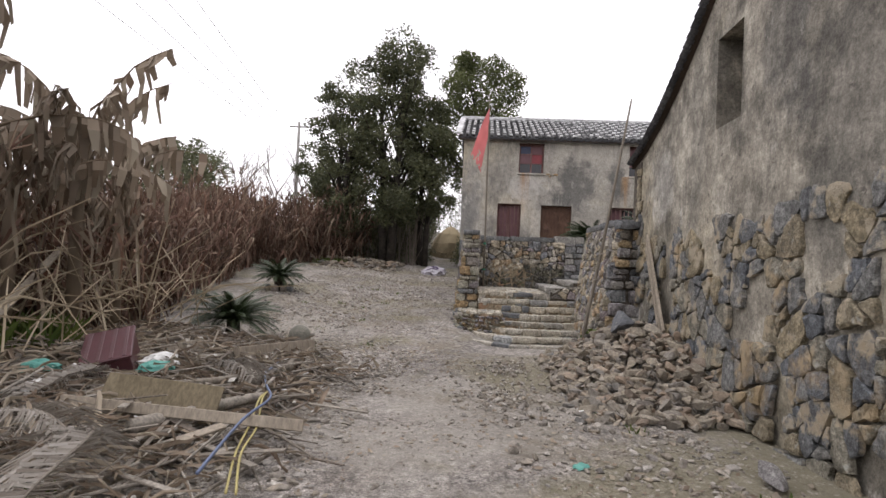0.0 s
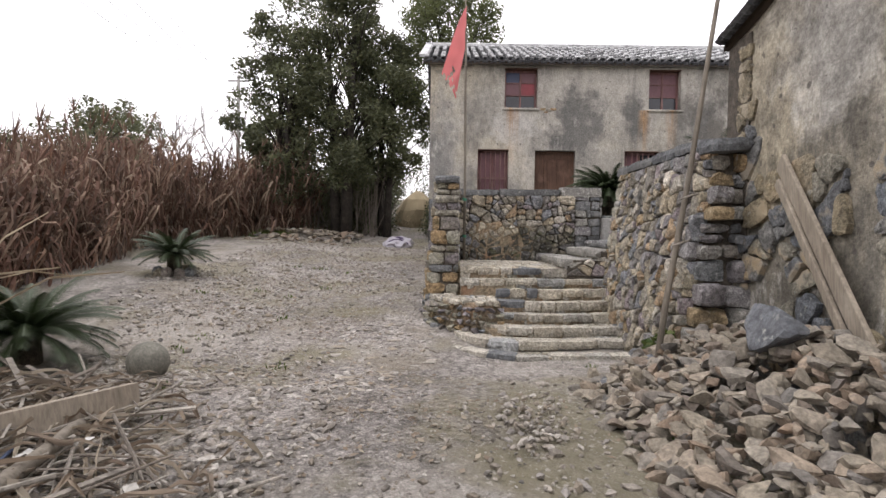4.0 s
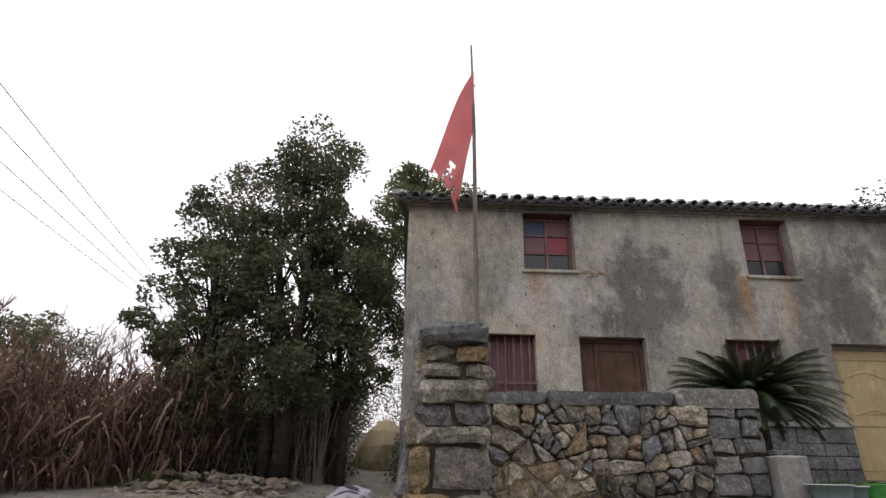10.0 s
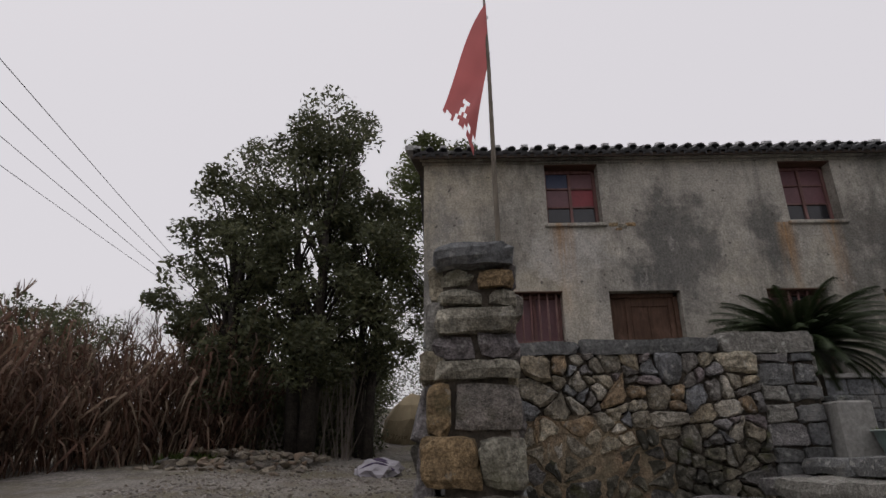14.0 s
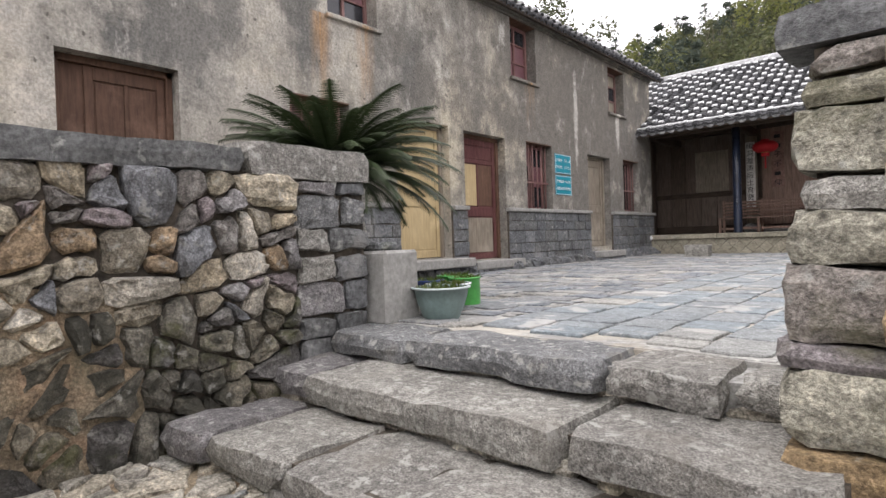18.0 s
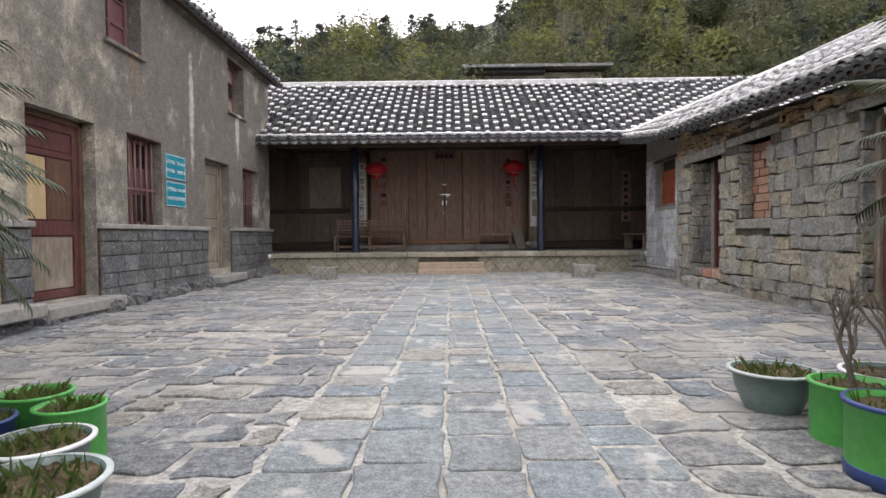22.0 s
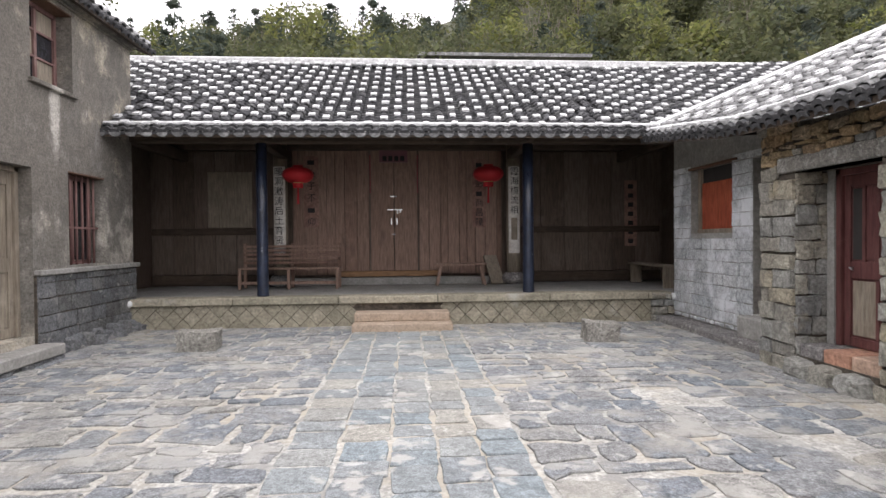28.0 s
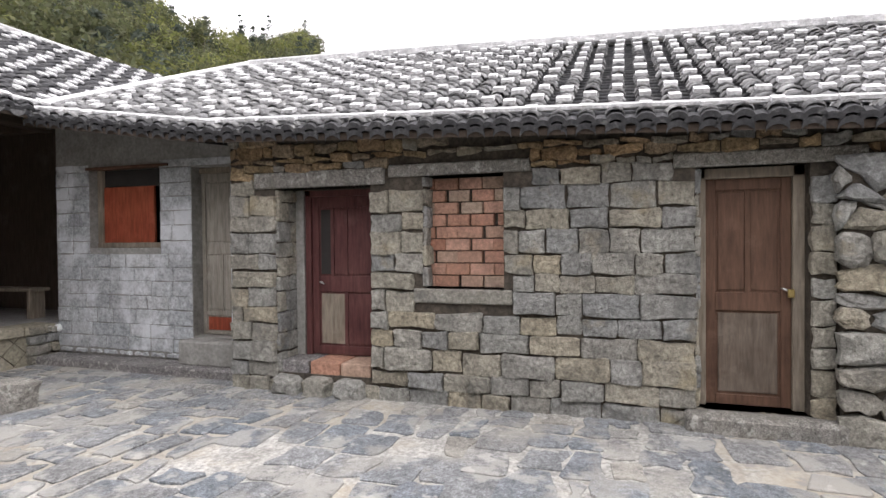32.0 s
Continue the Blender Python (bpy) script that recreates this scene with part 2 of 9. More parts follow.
def plaster(name, base, light, dark, stains_shade=(), rust=(), axis=1, mouldy=0.0, mottle=0.0):
    """Old lime plaster: mould, runs, pale repairs, patches of stain and wall shading at their own place (y, z,
    half-width, half-height, colour, amount) and rusty runs.
    """
    m, nt, b = nodes_of(name)
    pos = nt.nodes.new("ShaderNodeNewGeometry").outputs["Position"]
    sep = nt.nodes.new("ShaderNodeSeparateXYZ")
    nt.links.new(pos, sep.inputs[0])
    col = ramp(nt, maprange(nt, noise_at(nt, pos, 0.7, 8.0, 0.68), 0.36, 0.64, 0, 1), [base, light])
    tan = maprange(nt, noise_at(nt, pos, 0.33, 5.0, 0.6), 0.48, 0.62, 0.0, 0.5)
    col = mixc(nt, tan, col, (light[0], light[1] * 0.92, light[2] * 0.72))
    warp = noise_at(nt, pos, 1.6, 9.0, 0.72)
    mould = maprange(nt, noise_at(nt, pos, 0.62, 10.0, 0.72, (1, 1, 0.5)), 0.51 - mouldy, 0.63 - mouldy, 0.0, 0.85)
    col = mixc(nt, mould, col, dark)
    run = maprange(nt, noise_at(nt, pos, 1.0, 7.0, 0.66, (2.6, 2.6, 0.22)), 0.54, 0.68, 0.0, 0.6)
    col = mixc(nt, run, col, dark)
    for yc, zc, ry, rz, c, amt in stains_shade:
        e = math2(nt, "POWER", math2(nt, "ABSOLUTE", math2(nt, "MULTIPLY", math2(nt, "SUBTRACT", sep.outputs[axis], yc), 1 / ry), 0), 2.0)
        f = math2(nt, "POWER", math2(nt, "ABSOLUTE", math2(nt, "MULTIPLY", math2(nt, "SUBTRACT", sep.outputs[2], zc), 1 / rz), 0), 2.0)
        g = math2(nt, "ADD", math2(nt, "SUBTRACT", math2(nt, "SUBTRACT", 0.9, e), f), math2(nt, "MULTIPLY", math2(nt, "SUBTRACT", warp, 0.5), 5.0))
        col = mixc(nt, maprange(nt, g, -0.1, 0.7, 0.0, amt), col, c)
    pale = maprange(nt, noise_at(nt, pos, 1.3, 8.0, 0.7, (1, 1, 0.5)), 0.60, 0.66, 0.0, 0.65)
    col = mixc(nt, pale, col, (0.58, 0.555, 0.50))
    for yc, wd, zt, zb in rust:
        g = math2(nt, "SUBTRACT", 1.0, math2(nt, "DIVIDE", math2(nt, "ABSOLUTE", math2(nt, "SUBTRACT", sep.outputs[1], yc), 0), wd))
        v = maprange(nt, sep.outputs[2], zb, zt, 0.0, 1.0)
        below = math2(nt, "LESS_THAN", sep.outputs[2], zt)
        t = math2(nt, "MULTIPLY", math2(nt, "MULTIPLY", maprange(nt, g, 0, 1, 0, 1), v), below)
        t = math2(nt, "MULTIPLY", t, maprange(nt, noise_at(nt, pos, 2.0, 5.0, 0.6, (4, 4, 0.4)), 0.4, 0.6, 0.1, 1.0))
        col = mixc(nt, t, col, (0.42, 0.25, 0.12))
    fine = noise_at(nt, pos, 30.0, 6.0, 0.7)
    mid = noise_at(nt, pos, 6.0, 8.0, 0.7)
    col = mixc(nt, 1.0, col, ramp(nt, maprange(nt, fine, 0.36, 0.64, 0, 1), [(0.70,) * 3, (1.18,) * 3]), "MULTIPLY")
    col = mixc(nt, 1.0, col, ramp(nt, maprange(nt, mid, 0.40, 0.60, 0, 1), [(0.86,) * 3, (1.09,) * 3]), "MULTIPLY")
    if mottle:
        blot = noise_at(nt, pos, 2.6, 9.0, 0.75)
        col = mixc(nt, 1.0, col, ramp(nt, maprange(nt, blot, 0.38, 0.60, 0, 1), [(1.0 - mottle,) * 3, (1.0 + 0.4 * mottle,) * 3]), "MULTIPLY")
    pit = maprange(nt, noise_at(nt, pos, 9.0, 3.0, 0.5), 0.67, 0.71, 0.0, 0.8)
    col = mixc(nt, pit, col, (0.10, 0.09, 0.08))
    nt.links.new(col, b.inputs["Base Color"])
    b.inputs["Roughness"].default_value = 0.93
    b.inputs["Specular IOR Level"].default_value = 0.2
    bn = N(nt, "ShaderNodeBump", Strength=0.6, Distance=0.025)
    h = math2(nt, "ADD", fine, math2(nt, "MULTIPLY", mid, 2.0))
    nt.links.new(h, bn.inputs["Height"])
    nt.links.new(bn.outputs[0], b.inputs["Normal"])
    return m


def timber(name, palette, scale=6.0, axis="z", rough=0.75, amt=0.45, by="noise"):
    """Weathered boards with grain along one axis."""
    m, nt, b = nodes_of(name)
    pos = nt.nodes.new("ShaderNodeNewGeometry").outputs["Position"]
    st = {"x": (0.12, 1, 1), "y": (1, 0.12, 1), "z": (1, 1, 0.12)}[axis]
    if by == "object":
        fac = nt.nodes.new("ShaderNodeObjectInfo").outputs["Random"]
    else:
        fac = maprange(nt, noise_at(nt, pos, 1.3, 5.0), 0.3, 0.7, 0, 1)
    grain = noise_at(nt, pos, scale * 5, 7.0, 0.65, st)
    col = ramp(nt, fac, palette)
    col = mixc(nt, 1.0, col, ramp(nt, maprange(nt, grain, 0.28, 0.72, 0, 1), [(1 - amt,) * 3, (1 + amt * 0.5,) * 3]), "MULTIPLY")
    wear = maprange(nt, noise_at(nt, pos, 2.2, 8.0, 0.7), 0.55, 0.7, 0.0, 0.4)
    col = mixc(nt, wear, col, tuple(min(1, c * 1.5 + 0.03) for c in palette[-1]))
    nt.links.new(col, b.inputs["Base Color"])
    b.inputs["Roughness"].default_value = rough
    b.inputs["Specular IOR Level"].default_value = 0.25
    bn = N(nt, "ShaderNodeBump", Strength=0.35, Distance=0.01)
    nt.links.new(grain, bn.inputs["Height"])
    nt.links.new(bn.outputs[0], b.inputs["Normal"])
    return m


def plain(name, c, rough=0.5, metal=0.0, amt=0.15):
    return surf(name, [tuple(v * 0.85 for v in c), tuple(min(1, v * 1.1) for v in c)], n1=3, n2=40, amt=amt, rough=rough, bump=0.1, dist=0.004, metal=metal, spec=0.5)


LICHEN = ((0.42, 0.42, 0.38), 9.0, 0.60, 0.68, 0.55)
MOSS = ((0.10, 0.11, 0.035), 2.2, 0.60, 0.75, 0.55)
DARKEN = ((0.05, 0.046, 0.038), 1.8, 0.51, 0.64, 0.5)
DK, PL = (0.115, 0.115, 0.11), (0.56, 0.54, 0.50)
# broad patches at y 6.8, 7.8 and 9.2 mix stain with painted wall shading
M_PLASTER = plaster("old_plaster", (0.36, 0.335, 0.29), (0.55, 0.515, 0.45), (0.185, 0.178, 0.16), stains_shade=((-0.95, 3.2, 0.85, 1.15, DK, 0.75), (0.65, 3.4, 0.40, 0.8, DK, 0.7), (2.6, 3.3, 0.8, 0.8, DK, 0.65), (-2.7, 3.1, 0.7, 0.6, PL, 0.7), (-4.7, 2.6, 0.4, 2.0, (0.2, 0.2, 0.195), 0.6), (11.5, 3.0, 0.7, 2.2, DK, 0.7), (8.1, 4.2, 1.1, 0.7, DK, 0.6), (10.9, 2.9, 0.22, 0.5, (0.66, 0.65, 0.63), 0.8), (7.8, 3.2, 5.0, 2.8, (0.145, 0.14, 0.133), 0.82), (9.2, 3.4, 4.6, 3.2, (0.16, 0.148, 0.13), 0.6), (5.2, 0.6, 8.0, 1.1, (0.20, 0.195, 0.18), 0.45), (6.8, 2.9, 5.2, 3.2, (0.19, 0.172, 0.145), 0.55), (7.75, 3.2, 0.11, 1.1, (0.60, 0.57, 0.51), 0.75), (9.9, 3.1, 0.13, 0.6, (0.60, 0.57, 0.51), 0.8)), rust=((-2.75, 0.25, 3.62, 1.9), (0.9, 0.2, 3.6, 2.0), (5.9, 0.2, 3.6, 2.6), (1.65, 0.2, 3.6, 2.2)), mouldy=0.03)
M_GABLE_PLASTER = plaster("gable_plaster", (0.345, 0.315, 0.26), (0.50, 0.46, 0.385), (0.145, 0.135, 0.115), stains_shade=((15.9, 1.9, 1.3, 1.5, (0.115, 0.11, 0.10), 0.6), (14.6, 2.9, 0.7, 1.3, (0.13, 0.125, 0.115), 0.65), (12.2, 2.2, 0.35, 1.6, (0.14, 0.135, 0.12), 0.5), (15.4, 0.9, 0.6, 0.8, (0.12, 0.115, 0.10), 0.6), (10.6, 1.7, 0.8, 0.7, (0.46, 0.44, 0.40), 0.6), (13.6, 1.5, 0.6, 0.5, (0.44, 0.40, 0.33), 0.6)), axis=0, mouldy=0.05, mottle=0.42)
M_RUBBLE = surf("rubble_stone", [(0.36, 0.32, 0.25), (0.46, 0.39, 0.28), (0.30, 0.285, 0.28), (0.54, 0.475, 0.36), (0.25, 0.23, 0.21), (0.45, 0.33, 0.21), (0.38, 0.345, 0.28), (0.60, 0.55, 0.46), (0.25, 0.255, 0.265), (0.33, 0.28, 0.28), (0.42, 0.37, 0.28)], by="object", n1=2.5, n2=24, amt=0.55, bump=0.9, dist=0.03, spots=(LICHEN, DARKEN, ((0.46, 0.45, 0.41), 14.0, 0.60, 0.66, 0.6)), step=True, speck=0.4)
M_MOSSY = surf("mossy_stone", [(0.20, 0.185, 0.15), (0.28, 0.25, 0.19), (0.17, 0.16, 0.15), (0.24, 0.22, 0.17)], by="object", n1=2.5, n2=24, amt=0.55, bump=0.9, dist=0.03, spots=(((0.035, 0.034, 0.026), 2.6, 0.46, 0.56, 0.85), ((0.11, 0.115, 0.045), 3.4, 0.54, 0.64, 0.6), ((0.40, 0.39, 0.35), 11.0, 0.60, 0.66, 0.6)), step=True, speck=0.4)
M_RETAIN = surf("retaining_stone", [(0.29, 0.265, 0.225), (0.34, 0.30, 0.22), (0.27, 0.25, 0.25), (0.24, 0.23, 0.21), (0.32, 0.28, 0.245), (0.24, 0.25, 0.25), (0.36, 0.275, 0.165)], by="object", n1=2.5, n2=18, amt=0.5, bump=0.85, dist=0.03, spots=(LICHEN, MOSS, DARKEN), step=True, speck=0.35)
M_PIER = surf("pier_stone", [(0.33, 0.31, 0.24), (0.36, 0.335, 0.27), (0.25, 0.225, 0.225), (0.35, 0.25, 0.14), (0.22, 0.225, 0.225), (0.38, 0.36, 0.29), (0.30, 0.27, 0.24)], by="object", n1=2.5, n2=20, amt=0.5, bump=0.9, dist=0.03, spots=(LICHEN, ((0.12, 0.115, 0.06), 2.4, 0.56, 0.68, 0.6)), step=True, speck=0.4)
M_GABLE_STONE = surf("gable_stone", [(0.156, 0.160, 0.164), (0.238, 0.221, 0.176), (0.139, 0.148, 0.160), (0.279, 0.234, 0.156), (0.197, 0.193, 0.180), (0.254, 0.217, 0.152), (0.205, 0.205, 0.197)], by="object", n1=2.0, n2=16, amt=0.5, bump=0.9, dist=0.03, spots=(LICHEN, ((0.38, 0.33, 0.25), 2.6, 0.52, 0.58, 0.75), ((0.36, 0.25, 0.12), 1.3, 0.56, 0.66, 0.5)), step=True, speck=0.35)
M_COURSED = surf("coursed_stone", [(0.340, 0.327, 0.284), (0.399, 0.366, 0.289), (0.315, 0.315, 0.302), (0.431, 0.379, 0.276), (0.366, 0.360, 0.327), (0.289, 0.293, 0.286), (0.405, 0.386, 0.335)], by="object", n1=2.5, n2=26, amt=0.42, bump=1.0, dist=0.03, spots=(((0.38, 0.31, 0.18), 2.0, 0.58, 0.70, 0.5), ((0.42, 0.41, 0.37), 7.0, 0.64, 0.72, 0.25), ((0.11, 0.11, 0.105), 1.7, 0.55, 0.66, 0.6)), speck=0.15)
M_SMALLSTONE = surf("packing_stone", [(0.44, 0.32, 0.18), (0.36, 0.28, 0.17), (0.47, 0.32, 0.18), (0.30, 0.275, 0.22), (0.40, 0.27, 0.15)], by="object", n1=3, n2=26, amt=0.5, bump=0.9, dist=0.025, speck=0.3)
M_PLINTH = surf("plinth_block", [(0.13, 0.135, 0.14), (0.17, 0.175, 0.18), (0.15, 0.15, 0.145), (0.19, 0.195, 0.20)], by="object", n1=2, n2=30, amt=0.5, bump=0.7, dist=0.02, spots=(LICHEN, ((0.28, 0.27, 0.25), 2.0, 0.58, 0.68, 0.5)))
M_GREYBLOCK = surf("limewashed_block", [(0.46, 0.485, 0.50), (0.52, 0.54, 0.55), (0.43, 0.445, 0.46), (0.56, 0.575, 0.58)], by="object", n1=1.2, n2=28, amt=0.4, bump=0.6, dist=0.015, spots=(((0.72, 0.74, 0.76), 1.5, 0.51, 0.62, 0.8), ((0.20, 0.20, 0.20), 1.2, 0.57, 0.68, 0.5)))
# mortar of the wall cores, darkened to paint in the shadow of deep gaps
M_MORTAR_SHADE = surf("mortar_gap_shade", [(0.065, 0.056, 0.045), (0.12, 0.10, 0.078)], n1=2, n2=25, amt=0.5, bump=0.6)
M_LIME = surf("lime_joint", [(0.38, 0.37, 0.34), (0.52, 0.51, 0.48)], n1=1.6, n2=26, amt=0.42, bump=0.7, dist=0.02, spots=(((0.40, 0.36, 0.29), 0.7, 0.50, 0.58, 0.6), ((0.36, 0.31, 0.235), 1.1, 0.55, 0.64, 0.5), ((0.25, 0.245, 0.235), 2.4, 0.54, 0.60, 0.7)))
M_FLAG = surf("flagstone", [(0.22, 0.24, 0.265), (0.265, 0.275, 0.285), (0.31, 0.31, 0.305), (0.23, 0.25, 0.27), (0.36, 0.345, 0.31), (0.25, 0.262, 0.275), (0.21, 0.235, 0.26), (0.29, 0.285, 0.28)], by="object", n1=1.6, n2=26, amt=0.42, rough=0.78, bump=0.9, dist=0.025, spots=(((0.42, 0.40, 0.355), 1.25, 0.53, 0.60, 0.45), ((0.41, 0.40, 0.37), 2.1, 0.545, 0.585, 0.65), ((0.36, 0.34, 0.30), 1.1, 0.57, 0.64, 0.5), ((0.52, 0.505, 0.475), 3.7, 0.60, 0.64, 0.6)), spec=0.4, speck=0.4)
M_STRIP = surf("path_slab", [(0.224, 0.244, 0.254), (0.269, 0.284, 0.284), (0.240, 0.259, 0.267), (0.343, 0.330, 0.293), (0.269, 0.292, 0.298), (0.217, 0.253, 0.272), (0.240, 0.270, 0.282)], by="object", n1=1.6, n2=30, amt=0.36, rough=0.72, bump=0.6, dist=0.014, spots=(((0.46, 0.44, 0.41), 2.1, 0.575, 0.62, 0.65), ((0.54, 0.53, 0.51), 3.4, 0.62, 0.66, 0.6)), spec=0.4, speck=0.35)
M_STEP = surf("step_stone", [(0.492, 0.445, 0.356), (0.588, 0.547, 0.458), (0.451, 0.417, 0.356), (0.616, 0.547, 0.424), (0.397, 0.404, 0.397)], by="object", n1=2, n2=22, amt=0.5, rough=0.8, bump=0.9, dist=0.03, spots=(((0.22, 0.20, 0.12), 1.8, 0.54, 0.68, 0.4), LICHEN, ((0.14, 0.125, 0.10), 2.6, 0.57, 0.66, 0.35)), speck=0.45)
M_GREYSLAB = surf("grey_slab", [(0.24, 0.242, 0.24), (0.32, 0.305, 0.275), (0.28, 0.265, 0.26), (0.35, 0.335, 0.30)], by="object", n1=2, n2=34, amt=0.45, rough=0.78, bump=0.9, dist=0.025, spots=(((0.50, 0.49, 0.45), 16.0, 0.58, 0.62, 0.7), ((0.17, 0.155, 0.13), 4.0, 0.56, 0.66, 0.5)), step=True, speck=0.5)
M_DIRT = surf("dirt", [(0.249, 0.217, 0.189), (0.360, 0.329, 0.300), (0.297, 0.265, 0.239)], n1=0.5, n2=14, amt=0.6, rough=0.95, bump=1.0, dist=0.05, spots=(((0.38, 0.35, 0.305), 0.3, 0.50, 0.62, 0.6), ((0.20, 0.17, 0.125), 0.7, 0.54, 0.64, 0.6), ((0.20, 0.18, 0.115), 0.4, 0.50, 0.60, 0.75), ((0.46, 0.43, 0.39), 16.0, 0.58, 0.64, 0.6), ((0.13, 0.11, 0.09), 11.0, 0.60, 0.66, 0.6)), speck=0.45)
M_EARTH = surf("ochre_earth", [(0.27, 0.215, 0.15), (0.36, 0.29, 0.20), (0.33, 0.235, 0.15)], n1=1.5, n2=20, amt=0.5, bump=0.8, dist=0.03, spots=(((0.36, 0.20, 0.12), 1.6, 0.55, 0.66, 0.6), ((0.15, 0.14, 0.09), 2.4, 0.56, 0.66, 0.5)), speck=0.4)
M_GRAVEL = surf("loose_stone", [(0.20, 0.18, 0.155), (0.32, 0.285, 0.24), (0.44, 0.41, 0.365), (0.25, 0.23, 0.21), (0.30, 0.255, 0.195), (0.15, 0.14, 0.13)], by="island", n1=3, n2=30, amt=0.35, bump=0.5)
M_RUBPILE = surf("quarried_rubble", [(0.217, 0.188, 0.148), (0.296, 0.257, 0.198), (0.188, 0.172, 0.153), (0.336, 0.296, 0.237), (0.247, 0.182, 0.129), (0.148, 0.143, 0.133)], by="island", n1=3, n2=26, amt=0.4, bump=0.6)
M_BLUEROCK = surf("blue_grey_rock", [(0.10, 0.105, 0.115), (0.16, 0.165, 0.175)], n1=4, n2=20, amt=0.4, bump=0.6, spots=(LICHEN,))
M_TILE = surf("roof_tile", [(0.055, 0.056, 0.06), (0.10, 0.10, 0.105), (0.075, 0.075, 0.078), (0.14, 0.14, 0.14)], by="island", n1=3, n2=35, amt=0.4, bump=0.4, dist=0.01, spots=(((0.36, 0.36, 0.35), 6.0, 0.60, 0.70, 0.6),))
# cover tiles paler than the channels: weathering plus sky sheen in the colour
M_TILE_PALE = surf("roof_tile_pale", [(0.14, 0.14, 0.14), (0.24, 0.24, 0.24), (0.18, 0.18, 0.18), (0.36, 0.36, 0.355)], by="island", n1=3, n2=35, amt=0.4, bump=0.4, dist=0.01, spots=(((0.55, 0.55, 0.54), 5.0, 0.54, 0.66, 0.7),))
# white of the lime lines; on the roof dabs also painted sky sheen
M_LIME_SHEEN = surf("white_lime_and_sheen", [(0.62, 0.62, 0.62), (0.78, 0.78, 0.78)], by="island", n1=3, n2=30, amt=0.25, bump=0.3)
M_RIDGE = surf("ridge_lime", [(0.50, 0.50, 0.50), (0.66, 0.66, 0.655)], n1=2, n2=20, amt=0.35, bump=0.4, spots=(((0.16, 0.16, 0.16), 2.5, 0.56, 0.68, 0.7),))
M_DARKWOOD = timber("dark_hall_boards", [(0.096, 0.072, 0.056), (0.157, 0.125, 0.101), (0.122, 0.094, 0.075)], by="object")
M_BROWNWOOD = timber("door_boards", [(0.230, 0.147, 0.113), (0.310, 0.213, 0.167), (0.265, 0.178, 0.138)], by="object")
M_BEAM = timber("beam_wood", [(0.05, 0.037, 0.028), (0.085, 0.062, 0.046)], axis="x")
M_GREYWOOD = timber("grey_wood", [(0.20, 0.165, 0.125), (0.30, 0.26, 0.205)], axis="z")
M_PLANK = timber("old_plank", [(0.24, 0.20, 0.155), (0.33, 0.285, 0.225)], axis="z")
M_REDDOOR = timber("faded_red_paint", [(0.085, 0.028, 0.028), (0.14, 0.06, 0.055)], rough=0.6)
M_BARRED = timber("red_bars", [(0.17, 0.075, 0.07), (0.24, 0.15, 0.135)], rough=0.7)
M_BROWNDOOR = timber("brown_door", [(0.085, 0.046, 0.03), (0.15, 0.085, 0.056)], rough=0.65)
M_WORN = timber("worn_door_panel", [(0.096, 0.068, 0.050), (0.192, 0.160, 0.128)], rough=0.75)
M_YELLOWDOOR = timber("ochre_door", [(0.42, 0.32, 0.17), (0.50, 0.39, 0.22)], rough=0.6, amt=0.2)
M_ORANGE = timber("orange_shutter", [(0.28, 0.055, 0.03), (0.37, 0.10, 0.05)], rough=0.6)
M_PALEDOOR = timber("pale_grey_door", [(0.30, 0.275, 0.235), (0.38, 0.35, 0.30)])
M_PINKCLOTH = plain("pink_curtain", (0.17, 0.075, 0.085), 0.5)
M_BLUECLOTH = plain("blue_curtain", (0.05, 0.065, 0.13), 0.5)
M_REDCLOTH = plain("red_curtain", (0.26, 0.035, 0.045), 0.5)
M_BRICK = surf("orange_brick", [(0.44, 0.24, 0.165), (0.52, 0.32, 0.24), (0.40, 0.20, 0.135), (0.44, 0.35, 0.27)], by="object", n1=4, n2=30, amt=0.35, bump=0.4)
M_COLUMN = surf("navy_column_paint", [(0.012, 0.018, 0.035), (0.022, 0.03, 0.055)], n1=2, n2=12, amt=0.4, rough=0.35, bump=0.1, spots=(((0.35, 0.37, 0.40), 3.5, 0.67, 0.72, 0.6),), spec=0.5)
M_CEMENT = surf("cement", [(0.27, 0.265, 0.245), (0.34, 0.33, 0.31)], n1=1.5, n2=22, amt=0.25, bump=0.3, dist=0.01)
M_PORCHFACE = surf("porch_face", [(0.27, 0.25, 0.19), (0.34, 0.31, 0.24)], by="object", n1=2, n2=22, amt=0.35, bump=0.4, spots=(((0.45, 0.44, 0.40), 1.4, 0.60, 0.70, 0.6),))
M_PORCHSTEP = surf("sandstone_step", [(0.36, 0.28, 0.21), (0.42, 0.335, 0.26)], n1=2, n2=26, amt=0.25, bump=0.3)
M_PAPER = surf("couplet_paper", [(0.64, 0.61, 0.56), (0.76, 0.74, 0.70)], n1=2, n2=20, amt=0.2, bump=0.1)
M_OLDPAPER = surf("faded_red_paper", [(0.24, 0.135, 0.11), (0.34, 0.22, 0.18)], n1=2, n2=20, amt=0.3, bump=0.1)
M_INK = plain("ink", (0.02, 0.02, 0.02), 0.8)
M_LANTERN = leafy("lantern_silk", [(0.50, 0.02, 0.03), (0.60, 0.035, 0.045)], 0.5, 0.3)
M_SIGN = plain("teal_sign", (0.015, 0.25, 0.33), 0.4)
M_WHITE = plain("white_paint", (0.75, 0.77, 0.77), 0.5)
M_POT_GREEN = plain("green_plastic", (0.10, 0.42, 0.09), 0.45)
M_POT_GREY = plain("grey_green_plastic", (0.16, 0.22, 0.21), 0.45)
